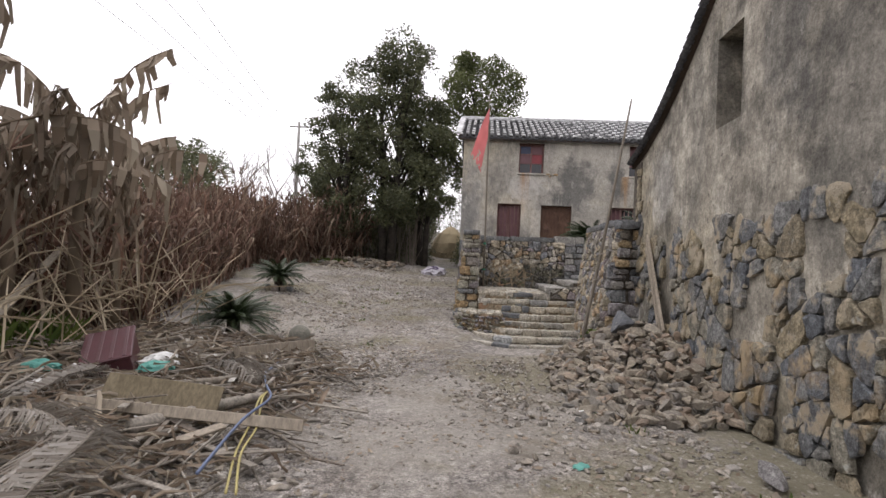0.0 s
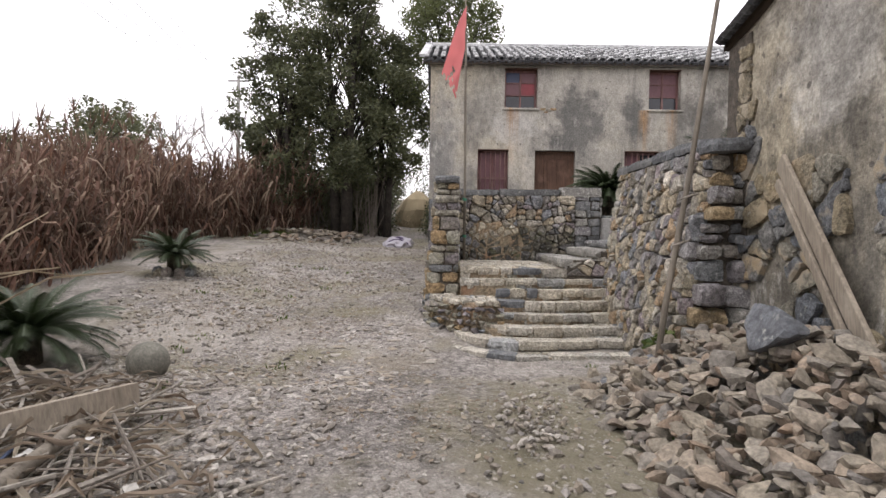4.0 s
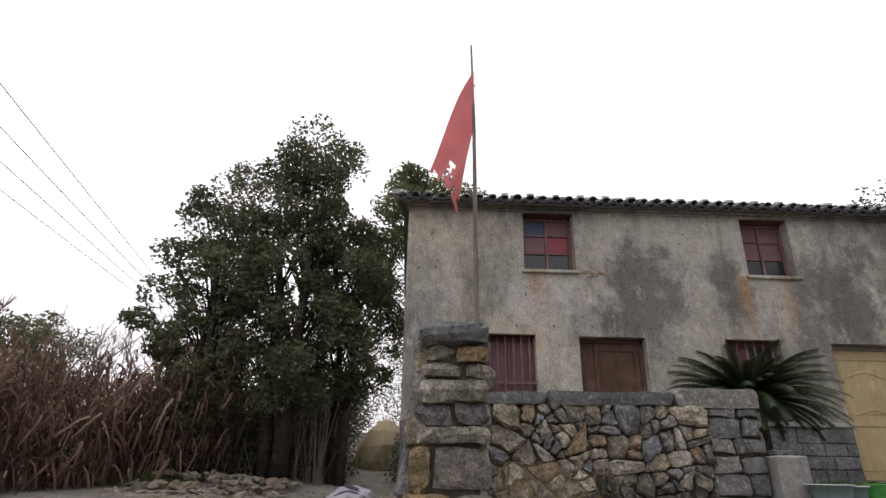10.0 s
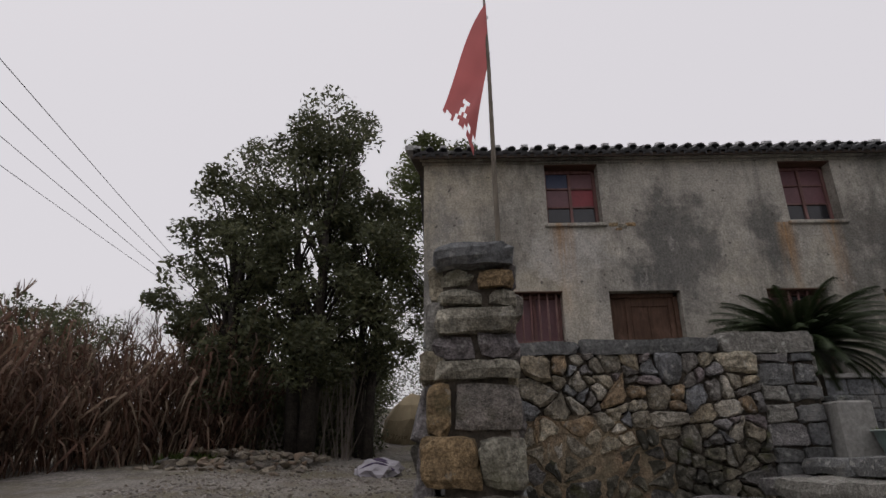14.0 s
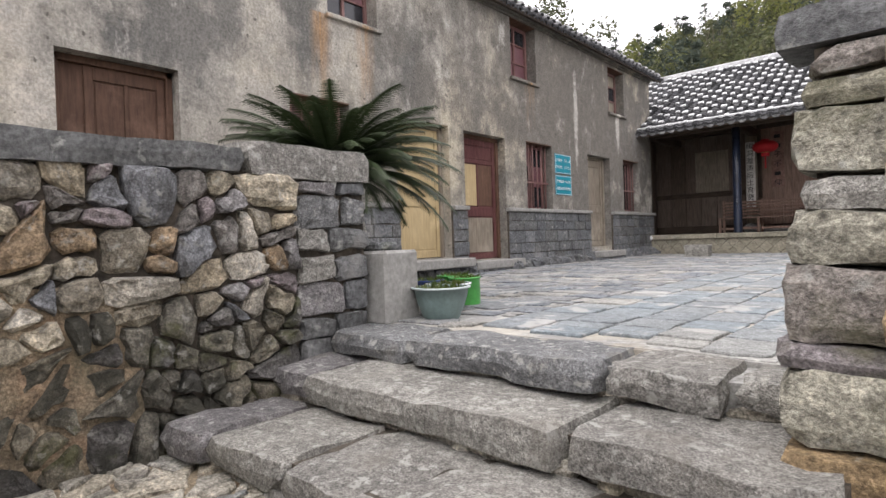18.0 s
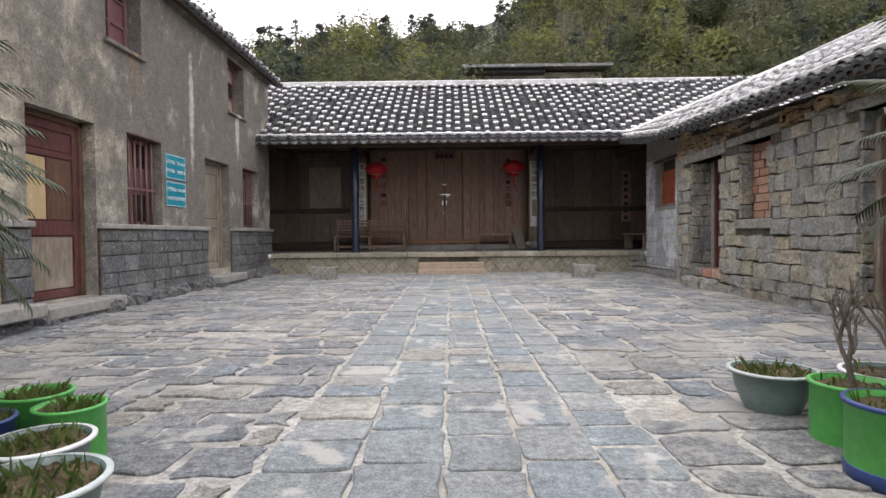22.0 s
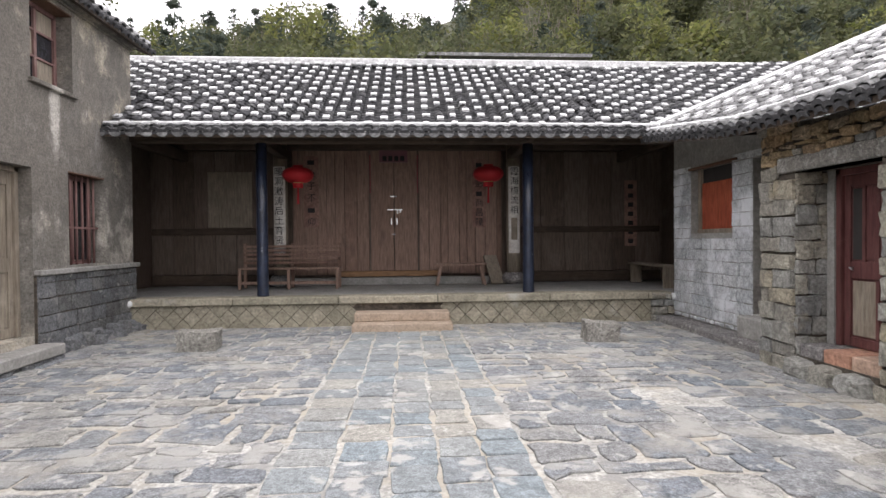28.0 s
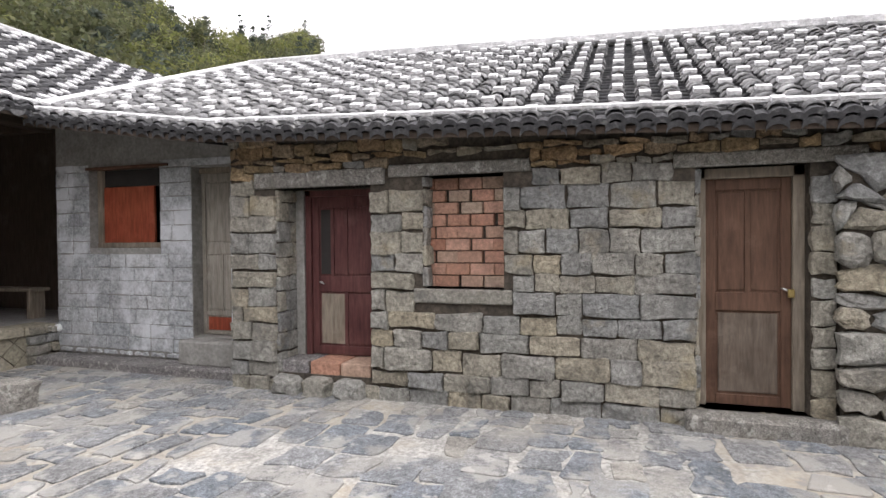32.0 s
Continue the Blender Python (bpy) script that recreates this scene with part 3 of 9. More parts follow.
M_POT_BLUE = plain("blue_plastic", (0.03, 0.06, 0.20), 0.45)
M_POT_RIM = plain("pale_rim", (0.50, 0.56, 0.55), 0.45)
M_SOIL = surf("soil", [(0.09, 0.065, 0.04), (0.16, 0.12, 0.07)], n1=6, n2=40, amt=0.5, bump=0.8)
M_FLAGRED = leafy("faded_red_flag", [(0.66, 0.19, 0.19), (0.72, 0.26, 0.25)], 0.8, 0.4)
M_BAMBOO = timber("weathered_bamboo", [(0.14, 0.12, 0.095), (0.23, 0.20, 0.16)], axis="z")
M_METAL = plain("dull_metal", (0.45, 0.45, 0.44), 0.35, 1.0)
M_GLASSDARK = plain("dark_pane", (0.03, 0.03, 0.035), 0.15)
# near-black colour that stands in for the shade of unlit rooms
M_UNLIT = plain("unlit_room_shade", (0.03, 0.027, 0.025), 0.9)
M_ROPE = plain("green_rope", (0.04, 0.24, 0.15), 0.8)
M_BLUEHOSE = plain("blue_hose", (0.10, 0.13, 0.22), 0.5)
M_YELLOW = plain("yellow_strap", (0.40, 0.34, 0.13), 0.6)
M_SCRAP = surf("paper_scraps", [(0.50, 0.49, 0.46), (0.36, 0.34, 0.30), (0.58, 0.57, 0.55), (0.30, 0.27, 0.22)], by="island", n1=3, n2=20, amt=0.3, bump=0.2)
M_MAROON = plain("maroon_box", (0.085, 0.028, 0.034), 0.4)
M_BOARD = timber("olive_board", [(0.13, 0.105, 0.065), (0.19, 0.155, 0.10)], axis="z")
M_BALL = surf("weathered_ball", [(0.14, 0.135, 0.11), (0.20, 0.19, 0.16)], n1=3, n2=40, amt=0.3, bump=0.3)
M_BAGGREEN = plain("green_net_bag", (0.10, 0.32, 0.27), 0.6)
M_BAGWHITE = plain("white_bag", (0.62, 0.62, 0.60), 0.6)
M_CABLE = plain("cable", (0.02, 0.02, 0.02), 0.6)
M_BARK = surf("bark", [(0.035, 0.03, 0.025), (0.065, 0.055, 0.045)], n1=2, n2=20, amt=0.5, bump=0.8)
M_CYCADTRUNK = surf("cycad_trunk", [(0.045, 0.035, 0.025), (0.09, 0.07, 0.05)], n1=6, n2=30, amt=0.5, bump=1.0)
M_LEAF = leafy("camphor_leaves", [(0.072, 0.082, 0.048), (0.125, 0.135, 0.07), (0.095, 0.106, 0.058), (0.19, 0.19, 0.10)], 0.5, 0.36)
M_LEAF_LIGHT = leafy("broad_leaves", [(0.10, 0.118, 0.05), (0.16, 0.178, 0.075), (0.13, 0.145, 0.062)], 0.5, 0.4)
M_CYCAD = leafy("cycad_fronds", [(0.022, 0.036, 0.016), (0.046, 0.062, 0.026)], 0.45, 0.15)
M_DRYREED = leafy("dry_stalks", [(0.104, 0.060, 0.045), (0.176, 0.104, 0.076), (0.136, 0.076, 0.056), (0.248, 0.172, 0.126), (0.072, 0.046, 0.039), (0.320, 0.248, 0.182), (0.160, 0.080, 0.052)], 0.9, 0.2)
M_DRYLEAF = leafy("dead_banana_leaf", [(0.172, 0.125, 0.090), (0.284, 0.232, 0.176), (0.215, 0.163, 0.116), (0.378, 0.331, 0.258), (0.138, 0.099, 0.073)], 0.9, 0.25)
M_PALEFROND = leafy("withered_frond", [(0.221, 0.200, 0.170), (0.323, 0.297, 0.264), (0.170, 0.145, 0.119), (0.391, 0.365, 0.332)], 0.85, 0.15)
M_DEBRIS = surf("debris_stick", [(0.13, 0.105, 0.085), (0.22, 0.19, 0.155), (0.34, 0.31, 0.265), (0.09, 0.07, 0.055)], by="island", n1=4, n2=30, amt=0.4, bump=0.4)
M_GRASS = leafy("grass", [(0.05, 0.085, 0.02), (0.10, 0.135, 0.03), (0.13, 0.145, 0.05)], 0.7, 0.3)
M_HILL = surf("hill_soil", [(0.045, 0.055, 0.025), (0.09, 0.085, 0.05)], n1=0.2, n2=2, amt=0.5, rough=0.95, bump=0.3)
M_WOODS = leafy("hill_woods", [(0.072, 0.085, 0.043), (0.106, 0.119, 0.055), (0.093, 0.098, 0.060), (0.153, 0.157, 0.068)], 0.8, 0.4)
M_WOODS_PALE = leafy("hill_bamboo", [(0.145, 0.170, 0.051), (0.204, 0.212, 0.068), (0.170, 0.170, 0.085)], 0.8, 0.4)
M_WOODS_DARK = leafy("hill_pines", [(0.06, 0.078, 0.06), (0.09, 0.105, 0.08)], 0.8, 0.3)
M_TWIG = leafy("bare_twigs", [(0.15, 0.125, 0.105), (0.23, 0.20, 0.175)], 0.9, 0.1)
M_CLOTH_STRIPE = plain("striped_sheet", (0.42, 0.40, 0.44), 0.9)
M_PURPLE = plain("sheet_stripe", (0.12, 0.09, 0.16), 0.9)

M_STRAWPALE = leafy("pale_stalk", [(0.40, 0.33, 0.23), (0.50, 0.43, 0.32), (0.30, 0.24, 0.16)], 0.85, 0.1)
M_STRAW = leafy("straw", [(0.33, 0.265, 0.165), (0.42, 0.345, 0.225), (0.28, 0.215, 0.13)], 0.9, 0.1)


# ---- masonry and roof tools ----
rng = random.Random(7)


def clip_poly(poly, nx, ny, c):
    """Keeps the part of a polygon where nx*u + ny*v <= c."""
    out = []
    for i, p in enumerate(poly):
        q = poly[(i + 1) % len(poly)]
        a, b = nx * p[0] + ny * p[1] - c, nx * q[0] + ny * q[1] - c
        if a <= 0:
            out.append(p)
        if (a < 0 < b) or (b < 0 < a):
            t = a / (a - b)
            out.append((p[0] + (q[0] - p[0]) * t, p[1] + (q[1] - p[1]) * t))
    return out


def cells(seeds, u0, u1, v0, v1):
    """Voronoi cells of seeds in a rectangle."""
    s = np.array(seeds)
    polys = []
    for i, (a, b) in enumerate(seeds):
        poly = [(u0, v0), (u1, v0), (u1, v1), (u0, v1)]
        d = ((s - s[i]) ** 2).sum(1)
        for j in np.argsort(d)[1:22]:
            c, e = s[j]
            nx, ny = c - a, e - b
            poly = clip_poly(poly, nx, ny, (c * c + e * e - a * a - b * b) / 2)
            if len(poly) < 3:
                break
        if len(poly) >= 3:
            polys.append(poly)
    return polys


def rubble_cells(u0, u1, v0, v1, big, small, flat=1.15):
    """Cells of random rubble: the face broken again and again across its longer side, so that the stones are angular and of mixed size."""
    out, todo = [], [[(u0, v0), (u1, v0), (u1, v1), (u0, v1)]]
    while todo:
        poly = todo.pop()
        n = len(poly)
        cu, cv = sum(p[0] for p in poly) / n, sum(p[1] for p in poly) / n
        sxx = sum(((p[0] - cu) / flat) ** 2 for p in poly)
        syy = sum((p[1] - cv) ** 2 for p in poly)
        sxy = sum((p[0] - cu) / flat * (p[1] - cv) for p in poly)
        a = 0.5 * math.atan2(2 * sxy, sxx - syy)
        proj = [(p[0] - cu) / flat * math.cos(a) + (p[1] - cv) * math.sin(a) for p in poly]
        across = [-(p[0] - cu) / flat * math.sin(a) + (p[1] - cv) * math.cos(a) for p in poly]
        long_, short = max(proj) - min(proj), max(across) - min(across)
        size = max(long_ * 0.8, math.sqrt(long_ * short))
        if size < 3.4 * small or (size < 2.2 * big and rng.random() < 0.45):
            out.append(poly)
            continue
        b = a + rng.uniform(-0.42, 0.42) * (1 if long_ < 1.2 else 0.4)
        t = rng.uniform(-0.16, 0.16) * long_
        nx, ny = math.cos(b) / flat, math.sin(b)
        c = nx * cu + ny * cv + t
        for k in (1, -1):
            half = clip_poly(poly, nx * k, ny * k, c * k)
            if len(half) >= 3:
                todo.append(half)

    def bent(p):
        edge = min(1.0, 6.0 * min(p[0] - u0, u1 - p[0], p[1] - v0, v1 - p[1]))
        a = 0.32 * big * max(0.0, edge)
        return (p[0] + a * noise.noise((p[0] * 3.5, p[1] * 3.5, 0.3)), p[1] + a * noise.noise((p[0] * 3.5, p[1] * 3.5, 7.3)))

    return [[bent(p) for p in poly] for poly in out]


def seeds_in(u0, u1, v0, v1, du, dv, jit=0.38, stagger=True, drop=0.0):
    out = []
    nv = max(1, round((v1 - v0) / dv))
    for j in range(nv):
        nu = max(1, round((u1 - u0) / du * rng.uniform(0.85, 1.15)))
        for i in range(nu):
            u = u0 + (i + 0.5 + (0.5 if stagger and j % 2 else 0)) * (u1 - u0) / nu
            if u > u1:
                u -= u1 - u0
            if rng.random() < drop:
                continue
            out.append((u + rng.uniform(-jit, jit) * (u1 - u0) / nu, v0 + (j + 0.5 + rng.uniform(-jit, jit)) * (v1 - v0) / nv))
    return out


def stone(name, poly, fn, mat_, parent, depth=0.05, gap=0.012, back=0.06, inset=0.14, jit=0.012, tilt=0.25, flip=False, split=True, chip=0.16):
    """One stone: a polygon on a surface with chipped corners, an uneven outline and a broken face. fn maps (u, v, out) to the world."""
    n = len(poly)
    cu, cv = sum(p[0] for p in poly) / n, sum(p[1] for p in poly) / n
    pts = []
    for i in range(n):
        p, q, o = poly[i], poly[(i + 1) % n], poly[i - 1]
        if split:
            for w in (o, q):
                k = chip * rng.uniform(0.4, 1.3)
                pts.append((p[0] + (w[0] - p[0]) * k, p[1] + (w[1] - p[1]) * k))
            L = math.hypot(q[0] - p[0], q[1] - p[1])
            if L > 0.14:
                pts.append(((p[0] + q[0]) / 2 + rng.uniform(-jit, jit), (p[1] + q[1]) / 2 + rng.uniform(-jit, jit)))
        else:
            pts.append(p)
    ring = []
    for p in pts:
        du, dv = p[0] - cu, p[1] - cv
        r = math.hypot(du, dv) + 1e-6
        k = max(0.3, 1 - gap * rng.uniform(0.3, 1.7) / r)
        ring.append((du * k, dv * k))
    tu, tv = rng.uniform(-tilt, tilt), rng.uniform(-tilt, tilt)
    d0 = depth * rng.uniform(0.65, 1.3)
    vs = [fn(cu + a, cv + b, -back) for a, b in ring]
    vs += [fn(cu + a, cv + b, d0 * rng.uniform(0.3, 0.75) + tu * a * 0.3 + tv * b * 0.3) for a, b in ring]
    for a, b in ring:
        k = 1 - inset * rng.uniform(0.4, 1.7)
        vs.append(fn(cu + a * k, cv + b * k, d0 + (tu * a + tv * b) * 0.5 + rng.uniform(-1, 1) * depth * 0.16))
    m = len(ring)
    k = 0.45
    ou, ov = rng.uniform(-0.15, 0.15), rng.uniform(-0.15, 0.15)
    for a, b in ring[::2]:
        a, b = a * (k + ou), b * (k + ov)
        vs.append(fn(cu + a, cv + b, d0 + (tu * a + tv * b) * 0.5 + depth * rng.uniform(-0.06, 0.22)))
    fs = []
    for o in (0, m):
        for i in range(m):
            j = (i + 1) % m
            fs.append((o + i, o + j, o + m + j, o + m + i))
    o, c = 2 * m, 3 * m
    h = (m + 1) // 2
    for i in range(h):
        j = (i + 1) % h
        a0, a1 = 2 * i, (2 * i + 1) % m
        a2 = (2 * j) % m
        if a1 != a2:
            fs.append((o + a0, o + a1, c + i))
            fs.append((o + a1, o + a2, c + j, c + i))
        else:
            fs.append((o + a0, o + a2, c + j, c + i))
    if h > 2:
        fs.append(tuple(range(c, c + h)))
    if flip:
        fs = [f[::-1] for f in fs]
    me = bpy.data.meshes.new(name)
    me.from_pydata(vs, [], fs)
    me.materials.append(mat_)
    return link(name, me, parent)


def rough_slab(name, x0, x1, y0, y1, z0, z1, mat_, parent, amp=0.018, seg=0.11):
    """A quarried slab: a box with broken, uneven faces and worn arrises."""
    nx, ny, nz = max(2, round((x1 - x0) / seg)), max(2, round((y1 - y0) / seg)), max(2, round((z1 - z0) / (seg * 0.7)))
    o = Vector((rng.uniform(0, 50), rng.uniform(0, 50), rng.uniform(0, 50)))
    c = Vector(((x0 + x1) / 2, (y0 + y1) / 2, (z0 + z1) / 2))
    idx, vs, fs = {}, [], []

    def vert(i, j, k):
        if (i, j, k) not in idx:
            p = Vector((x0 + (x1 - x0) * i / nx, y0 + (y1 - y0) * j / ny, z0 + (z1 - z0) * k / nz))
            edge = (i in (0, nx)) + (j in (0, ny)) + (k in (0, nz))
            d = noise.noise_vector(p * 3.1 + o) * amp + noise.noise_vector(p * 11.0 + o) * amp * 0.45
            p = p + d
            if edge > 1:
                p += (c - p).normalized() * amp * (0.35 + 0.5 * edge) * rng.uniform(0.3, 1.2) * (0.5 if edge == 2 else 1.0)
            idx[i, j, k] = len(vs)
            vs.append(p)
        return idx[i, j, k]

    for i in range(nx):
        for j in range(ny):
            fs.append((vert(i, j, nz), vert(i + 1, j, nz), vert(i + 1, j + 1, nz), vert(i, j + 1, nz)))
            fs.append((vert(i, j + 1, 0), vert(i + 1, j + 1, 0), vert(i + 1, j, 0), vert(i, j, 0)))
    for i in range(nx):
        for k in range(nz):
            fs.append((vert(i, 0, k), vert(i + 1, 0, k), vert(i + 1, 0, k + 1), vert(i, 0, k + 1)))
            fs.append((vert(i + 1, ny, k), vert(i, ny, k), vert(i, ny, k + 1), vert(i + 1, ny, k + 1)))
    for j in range(ny):
        for k in range(nz):
            fs.append((vert(0, j + 1, k), vert(0, j, k), vert(0, j, k + 1), vert(0, j + 1, k + 1)))
            fs.append((vert(nx, j, k), vert(nx, j + 1, k), vert(nx, j + 1, k + 1), vert(nx, j, k + 1)))
    me = bpy.data.meshes.new(name)
    me.from_pydata(vs, [], fs)
    me.materials.append(mat_)
    return link(name, me, parent)


def minus_holes(a, b, v0, v1, holes):
    """The spans of a course a..b that lie outside the openings."""
    spans = [(a, b)]
    for h in holes:
        if h[2] < v1 - 0.02 and h[3] > v0 + 0.02:
            nxt = []
            for s, e in spans:
                if h[1] <= s or h[0] >= e:
                    nxt.append((s, e))
                else:
                    if h[0] - s > 0.05:
                        nxt.append((s, h[0]))
                    if e - h[1] > 0.05:
                        nxt.append((h[1], e))
            spans = nxt
    return spans


def courses(u0, u1, v0, v1, holes, hrow, lens, wob=0.02):
    """Courses of roughly squared stones, cut round the openings."""
    out, v = [], v0
    while v < v1 - 0.05:
        h = min(rng.uniform(*hrow), v1 - v)
        if v1 - v - h < 0.07:
            h = v1 - v
        for s, e in minus_holes(u0, u1, v, v + h, holes):
            u = s
            while u < e - 1e-4:
                w = rng.uniform(*lens)
                if e - u - w < lens[0] * 0.6:
                    w = e - u
                j = [rng.uniform(-wob, wob) for _ in range(4)]
                out.append([(u, v + j[0]), (u + w, v + j[1]), (u + w, v + h + j[2]), (u, v + h + j[3])])
                u += w
        v += h
    return out


def joined(name, templates, placed, mat_, parent=None, smooth=False):
    """Many small pieces in one mesh. placed: (template, 3x3 matrix, place)."""
    vs, fs, o = [], [], 0
    for k, m, p in placed:
        v, f = templates[k]
        vs.append(v @ m.T + p)
        fs += [tuple(i + o for i in g) for g in f]
        o += len(v)
    me = bpy.data.meshes.new(name)
    me.from_pydata(np.concatenate(vs).tolist(), [], fs)
    me.materials.append(mat_)
    if smooth:
        me.shade_smooth()
    return link(name, me, parent)


def turn3(rx, ry, rz):
    return np.array(Euler((rx, ry, rz)).to_matrix())


def arc_tile(w, l, rise, n=4, up=True, lift=0.02, thick=0.018):
    """A curved roof tile: across, up the slope, out of it; its lower end stands a little higher."""
    vs, fs = [], []
    for t, z in ((0.0, lift), (l, 0.0)):
        for k in range(n + 1):
            a = math.pi * (k / n)
            s = math.sin(a) * rise
            vs.append((-math.cos(a) * w / 2, t, z + (s if up else -s)))
    for k in range(n):
        fs.append((k, k + 1, n + 2 + k, n + 1 + k))
    base = len(vs)
    for k in range(n + 1):
        v = vs[k]
        vs.append((v[0], v[1], v[2] - thick))
    for k in range(n):
        fs.append((base + k, base + k + 1, k + 1, k))
    return np.array(vs), fs


def tiled_roof(thing_name, label, eave, ridge, spacing=0.23, step=0.165, pale=0.0, dabs=True, seed=1, sag=lambda p: 0.0):
    """A roof slope of rows of curved tiles between an eave line and a ridge line (each two points, or bent by more)."""
    r = random.Random(seed)
    top = thing(thing_name, label, "roof", kind="structure")

    def along(line, s):
        acc = [0]
        for a, b in zip(line, line[1:]):
            acc.append(acc[-1] + (Vector(b) - Vector(a)).length)
        d = s * acc[-1]
        for k in range(len(line) - 1):
            if d <= acc[k + 1] + 1e-9:
                t = (d - acc[k]) / (acc[k + 1] - acc[k])
                return Vector(line[k]).lerp(Vector(line[k + 1]), t)
        return Vector(line[-1])

    length = sum((Vector(b) - Vector(a)).length for a, b in zip(eave, eave[1:]))
    rows = round(length / spacing)
    # under-boarding
    bm = bmesh.new()
    es = [along(eave, i / 24) for i in range(25)]
    rs = [along(ridge, i / 24) for i in range(25)]
    dn = Vector((0, 0, -0.05))
    lines = [[p.lerp(q, f) - Vector((0, 0, sag(p) * 4 * f * (1 - f))) for p, q in zip(es, rs)] for f in (0, 0.2, 0.4, 0.6, 0.8, 1)]
    va = [[bm.verts.new(p + dn) for p in l] for l in lines]
    vb = [[bm.verts.new(p + 2.2 * dn) for p in l] for l in lines]
    for i in range(24):
        for k in range(5):
            bm.faces.new((va[k][i], va[k][i + 1], va[k + 1][i + 1], va[k + 1][i]))
            bm.faces.new((vb[k][i + 1], vb[k][i], vb[k + 1][i], vb[k + 1][i + 1]))
        bm.faces.new((va[0][i + 1], va[0][i], vb[0][i], vb[0][i + 1]))
    bmesh.ops.recalc_face_normals(bm, faces=bm.faces)
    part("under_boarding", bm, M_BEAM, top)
    cover = [arc_tile(spacing * 0.62, step + 0.03, 0.055, lift=0.028), arc_tile(spacing * 0.66, step + 0.03, 0.06, lift=0.034)]
    pan = [arc_tile(spacing * 0.86, step + 0.03, 0.045, n=3, up=False, lift=0.022)]
    bx = bmesh.new()
    box(bx, -0.055, 0.055, 0.0, 0.115, 0.0, 0.035)
    bx.verts.index_update()
    dab = [(np.array([v.co[:] for v in bx.verts]), [tuple(v.index for v in f.verts) for f in bx.faces])]
    bx.free()
    covers, pans, whites = [], [], []
    eaves = []
    for i in range(rows):
        s = (i + 0.5) / rows
        a, b = along(eave, s), along(ridge, s)
        up = (b - a)
        n_t = max(1, round(up.length / step))
        up.normalize()
        ac = (along(eave, min(1, s + 0.01)) - along(eave, max(0, s - 0.01))).normalized()
        ac = (ac - up * ac.dot(up)).normalized()
        nm = ac.cross(up)
        if nm.z < 0:
            ac, nm = -ac, -nm
        base = np.array((ac, up, nm)).T
        off = r.uniform(-0.012, 0.012)
        low = sag(a)
        eaves.append((a, ac, up, nm))
        for j in range(n_t):
            dip = Vector((0, 0, -low * 4 * (j / n_t) * (1 - j / n_t)))
            p = np.array(a + dip + up * (j * step) + ac * (off + r.uniform(-0.008, 0.008)) + nm * (0.012 + r.uniform(-0.006, 0.006)))
            w = base @ turn3(r.uniform(-0.03, 0.03), 0, r.uniform(-0.05, 0.05))
            covers.append((r.randrange(2), w, p))
            pans.append((0, base, np.array(a + dip + up * (j * step) + ac * spacing / 2)))
            if dabs and (j * 2 + (3 if i % 2 else 0)) % 6 in (0, 1) and r.random() < 0.93:
                whites.append((0, w @ np.diag((r.uniform(0.8, 1.2), r.uniform(0.7, 1.15), 1.0)), p + np.array(nm) * 0.072 + np.array(up) * 0.03))
    tagged(joined("cover_tiles", cover, covers, M_TILE_PALE if pale else M_TILE, top, True), kind="stuff")
    tagged(joined("channel_tiles", pan, pans, M_TILE, top, True), kind="stuff")
    # white dabs: part lime, part sky sheen painted on the upward tile faces
    if whites:
        tagged(joined("lime_dabs", dab, whites, M_LIME_SHEEN, top), kind="stuff")
    return top, eaves, along


def mesh_of(name, bm, mat_, smooth=False):
    me = bpy.data.meshes.new(name)
    bm.to_mesh(me)
    bm.free()
    me.materials.append(mat_)
    if smooth:
        me.shade_smooth()
    return me


def words(text, size, mat_, parent, m, name="lettering"):
    """Flat lettering turned to mesh, centred at the pose m, one mesh a character."""
    if len(text) > 1:
        for k, ch in enumerate(text):
            if ch != " ":
                words(ch, size, mat_, parent, m @ Matrix.Translation(((k - (len(text) - 1) / 2) * size * 1.02, 0, 0)), name)
        return None
    c = bpy.data.curves.new(name, "FONT")
    c.body, c.size, c.align_x, c.align_y, c.extrude = text, size, "CENTER", "CENTER", 0.0008
    tmp = bpy.data.objects.new(name, c)
    scene.collection.objects.link(tmp)
    me = bpy.data.meshes.new_from_object(tmp.evaluated_get(bpy.context.evaluated_depsgraph_get()))
    bpy.data.objects.remove(tmp)
    me.materials.clear()
    me.materials.append(mat_)
    ob = link(name, me, parent)
    ob.matrix_basis = m
    return ob


# ---- ground ----
def lump(x, y):
    return noise.noise((x * 0.5, y * 0.5, 3.0)) * 0.05 + noise.noise((x * 2.1, y * 2.1, 7.0)) * 0.018


def ground_full(x, y):
    z = ground_z(x, y) + lump(x, y) * (1 if -14 < x < 24 and -14 < y < 0 else 0.3)
    if y < -6.8:
        z += min(0.25, (-6.8 - y) * 0.06)
    return z


bm = bmesh.new()
gx = [-900, -300, -120, -60, -40, -28, -20] + [-14 + 0.28 * i for i in range(int(40 / 0.28))] + [27, 32, 45, 80, 200, 900]
gy = [-900, -300, -120, -60, -40, -28, -20] + [-14 + 0.28 * i for i in range(int(9.2 / 0.28))] + [-4.9, -4.5, -3.5, -2.5, -1.5, -0.9]
gv = [[bm.verts.new((x, y, ground_full(x, y))) for y in gy] for x in gx]
for a, b in zip(gv, gv[1:]):
    for i in range(len(gy) - 1):
        bm.faces.new((a[i], b[i], b[i + 1], a[i + 1]))
# the sheet goes on to the horizon behind the buildings
far = [[bm.verts.new((x, y, ground_z(x, -1) if y < 0 else -1.2)) for y in (-0.9, 14, 900)] for x in (-900, -60, -14, 26, 900)]
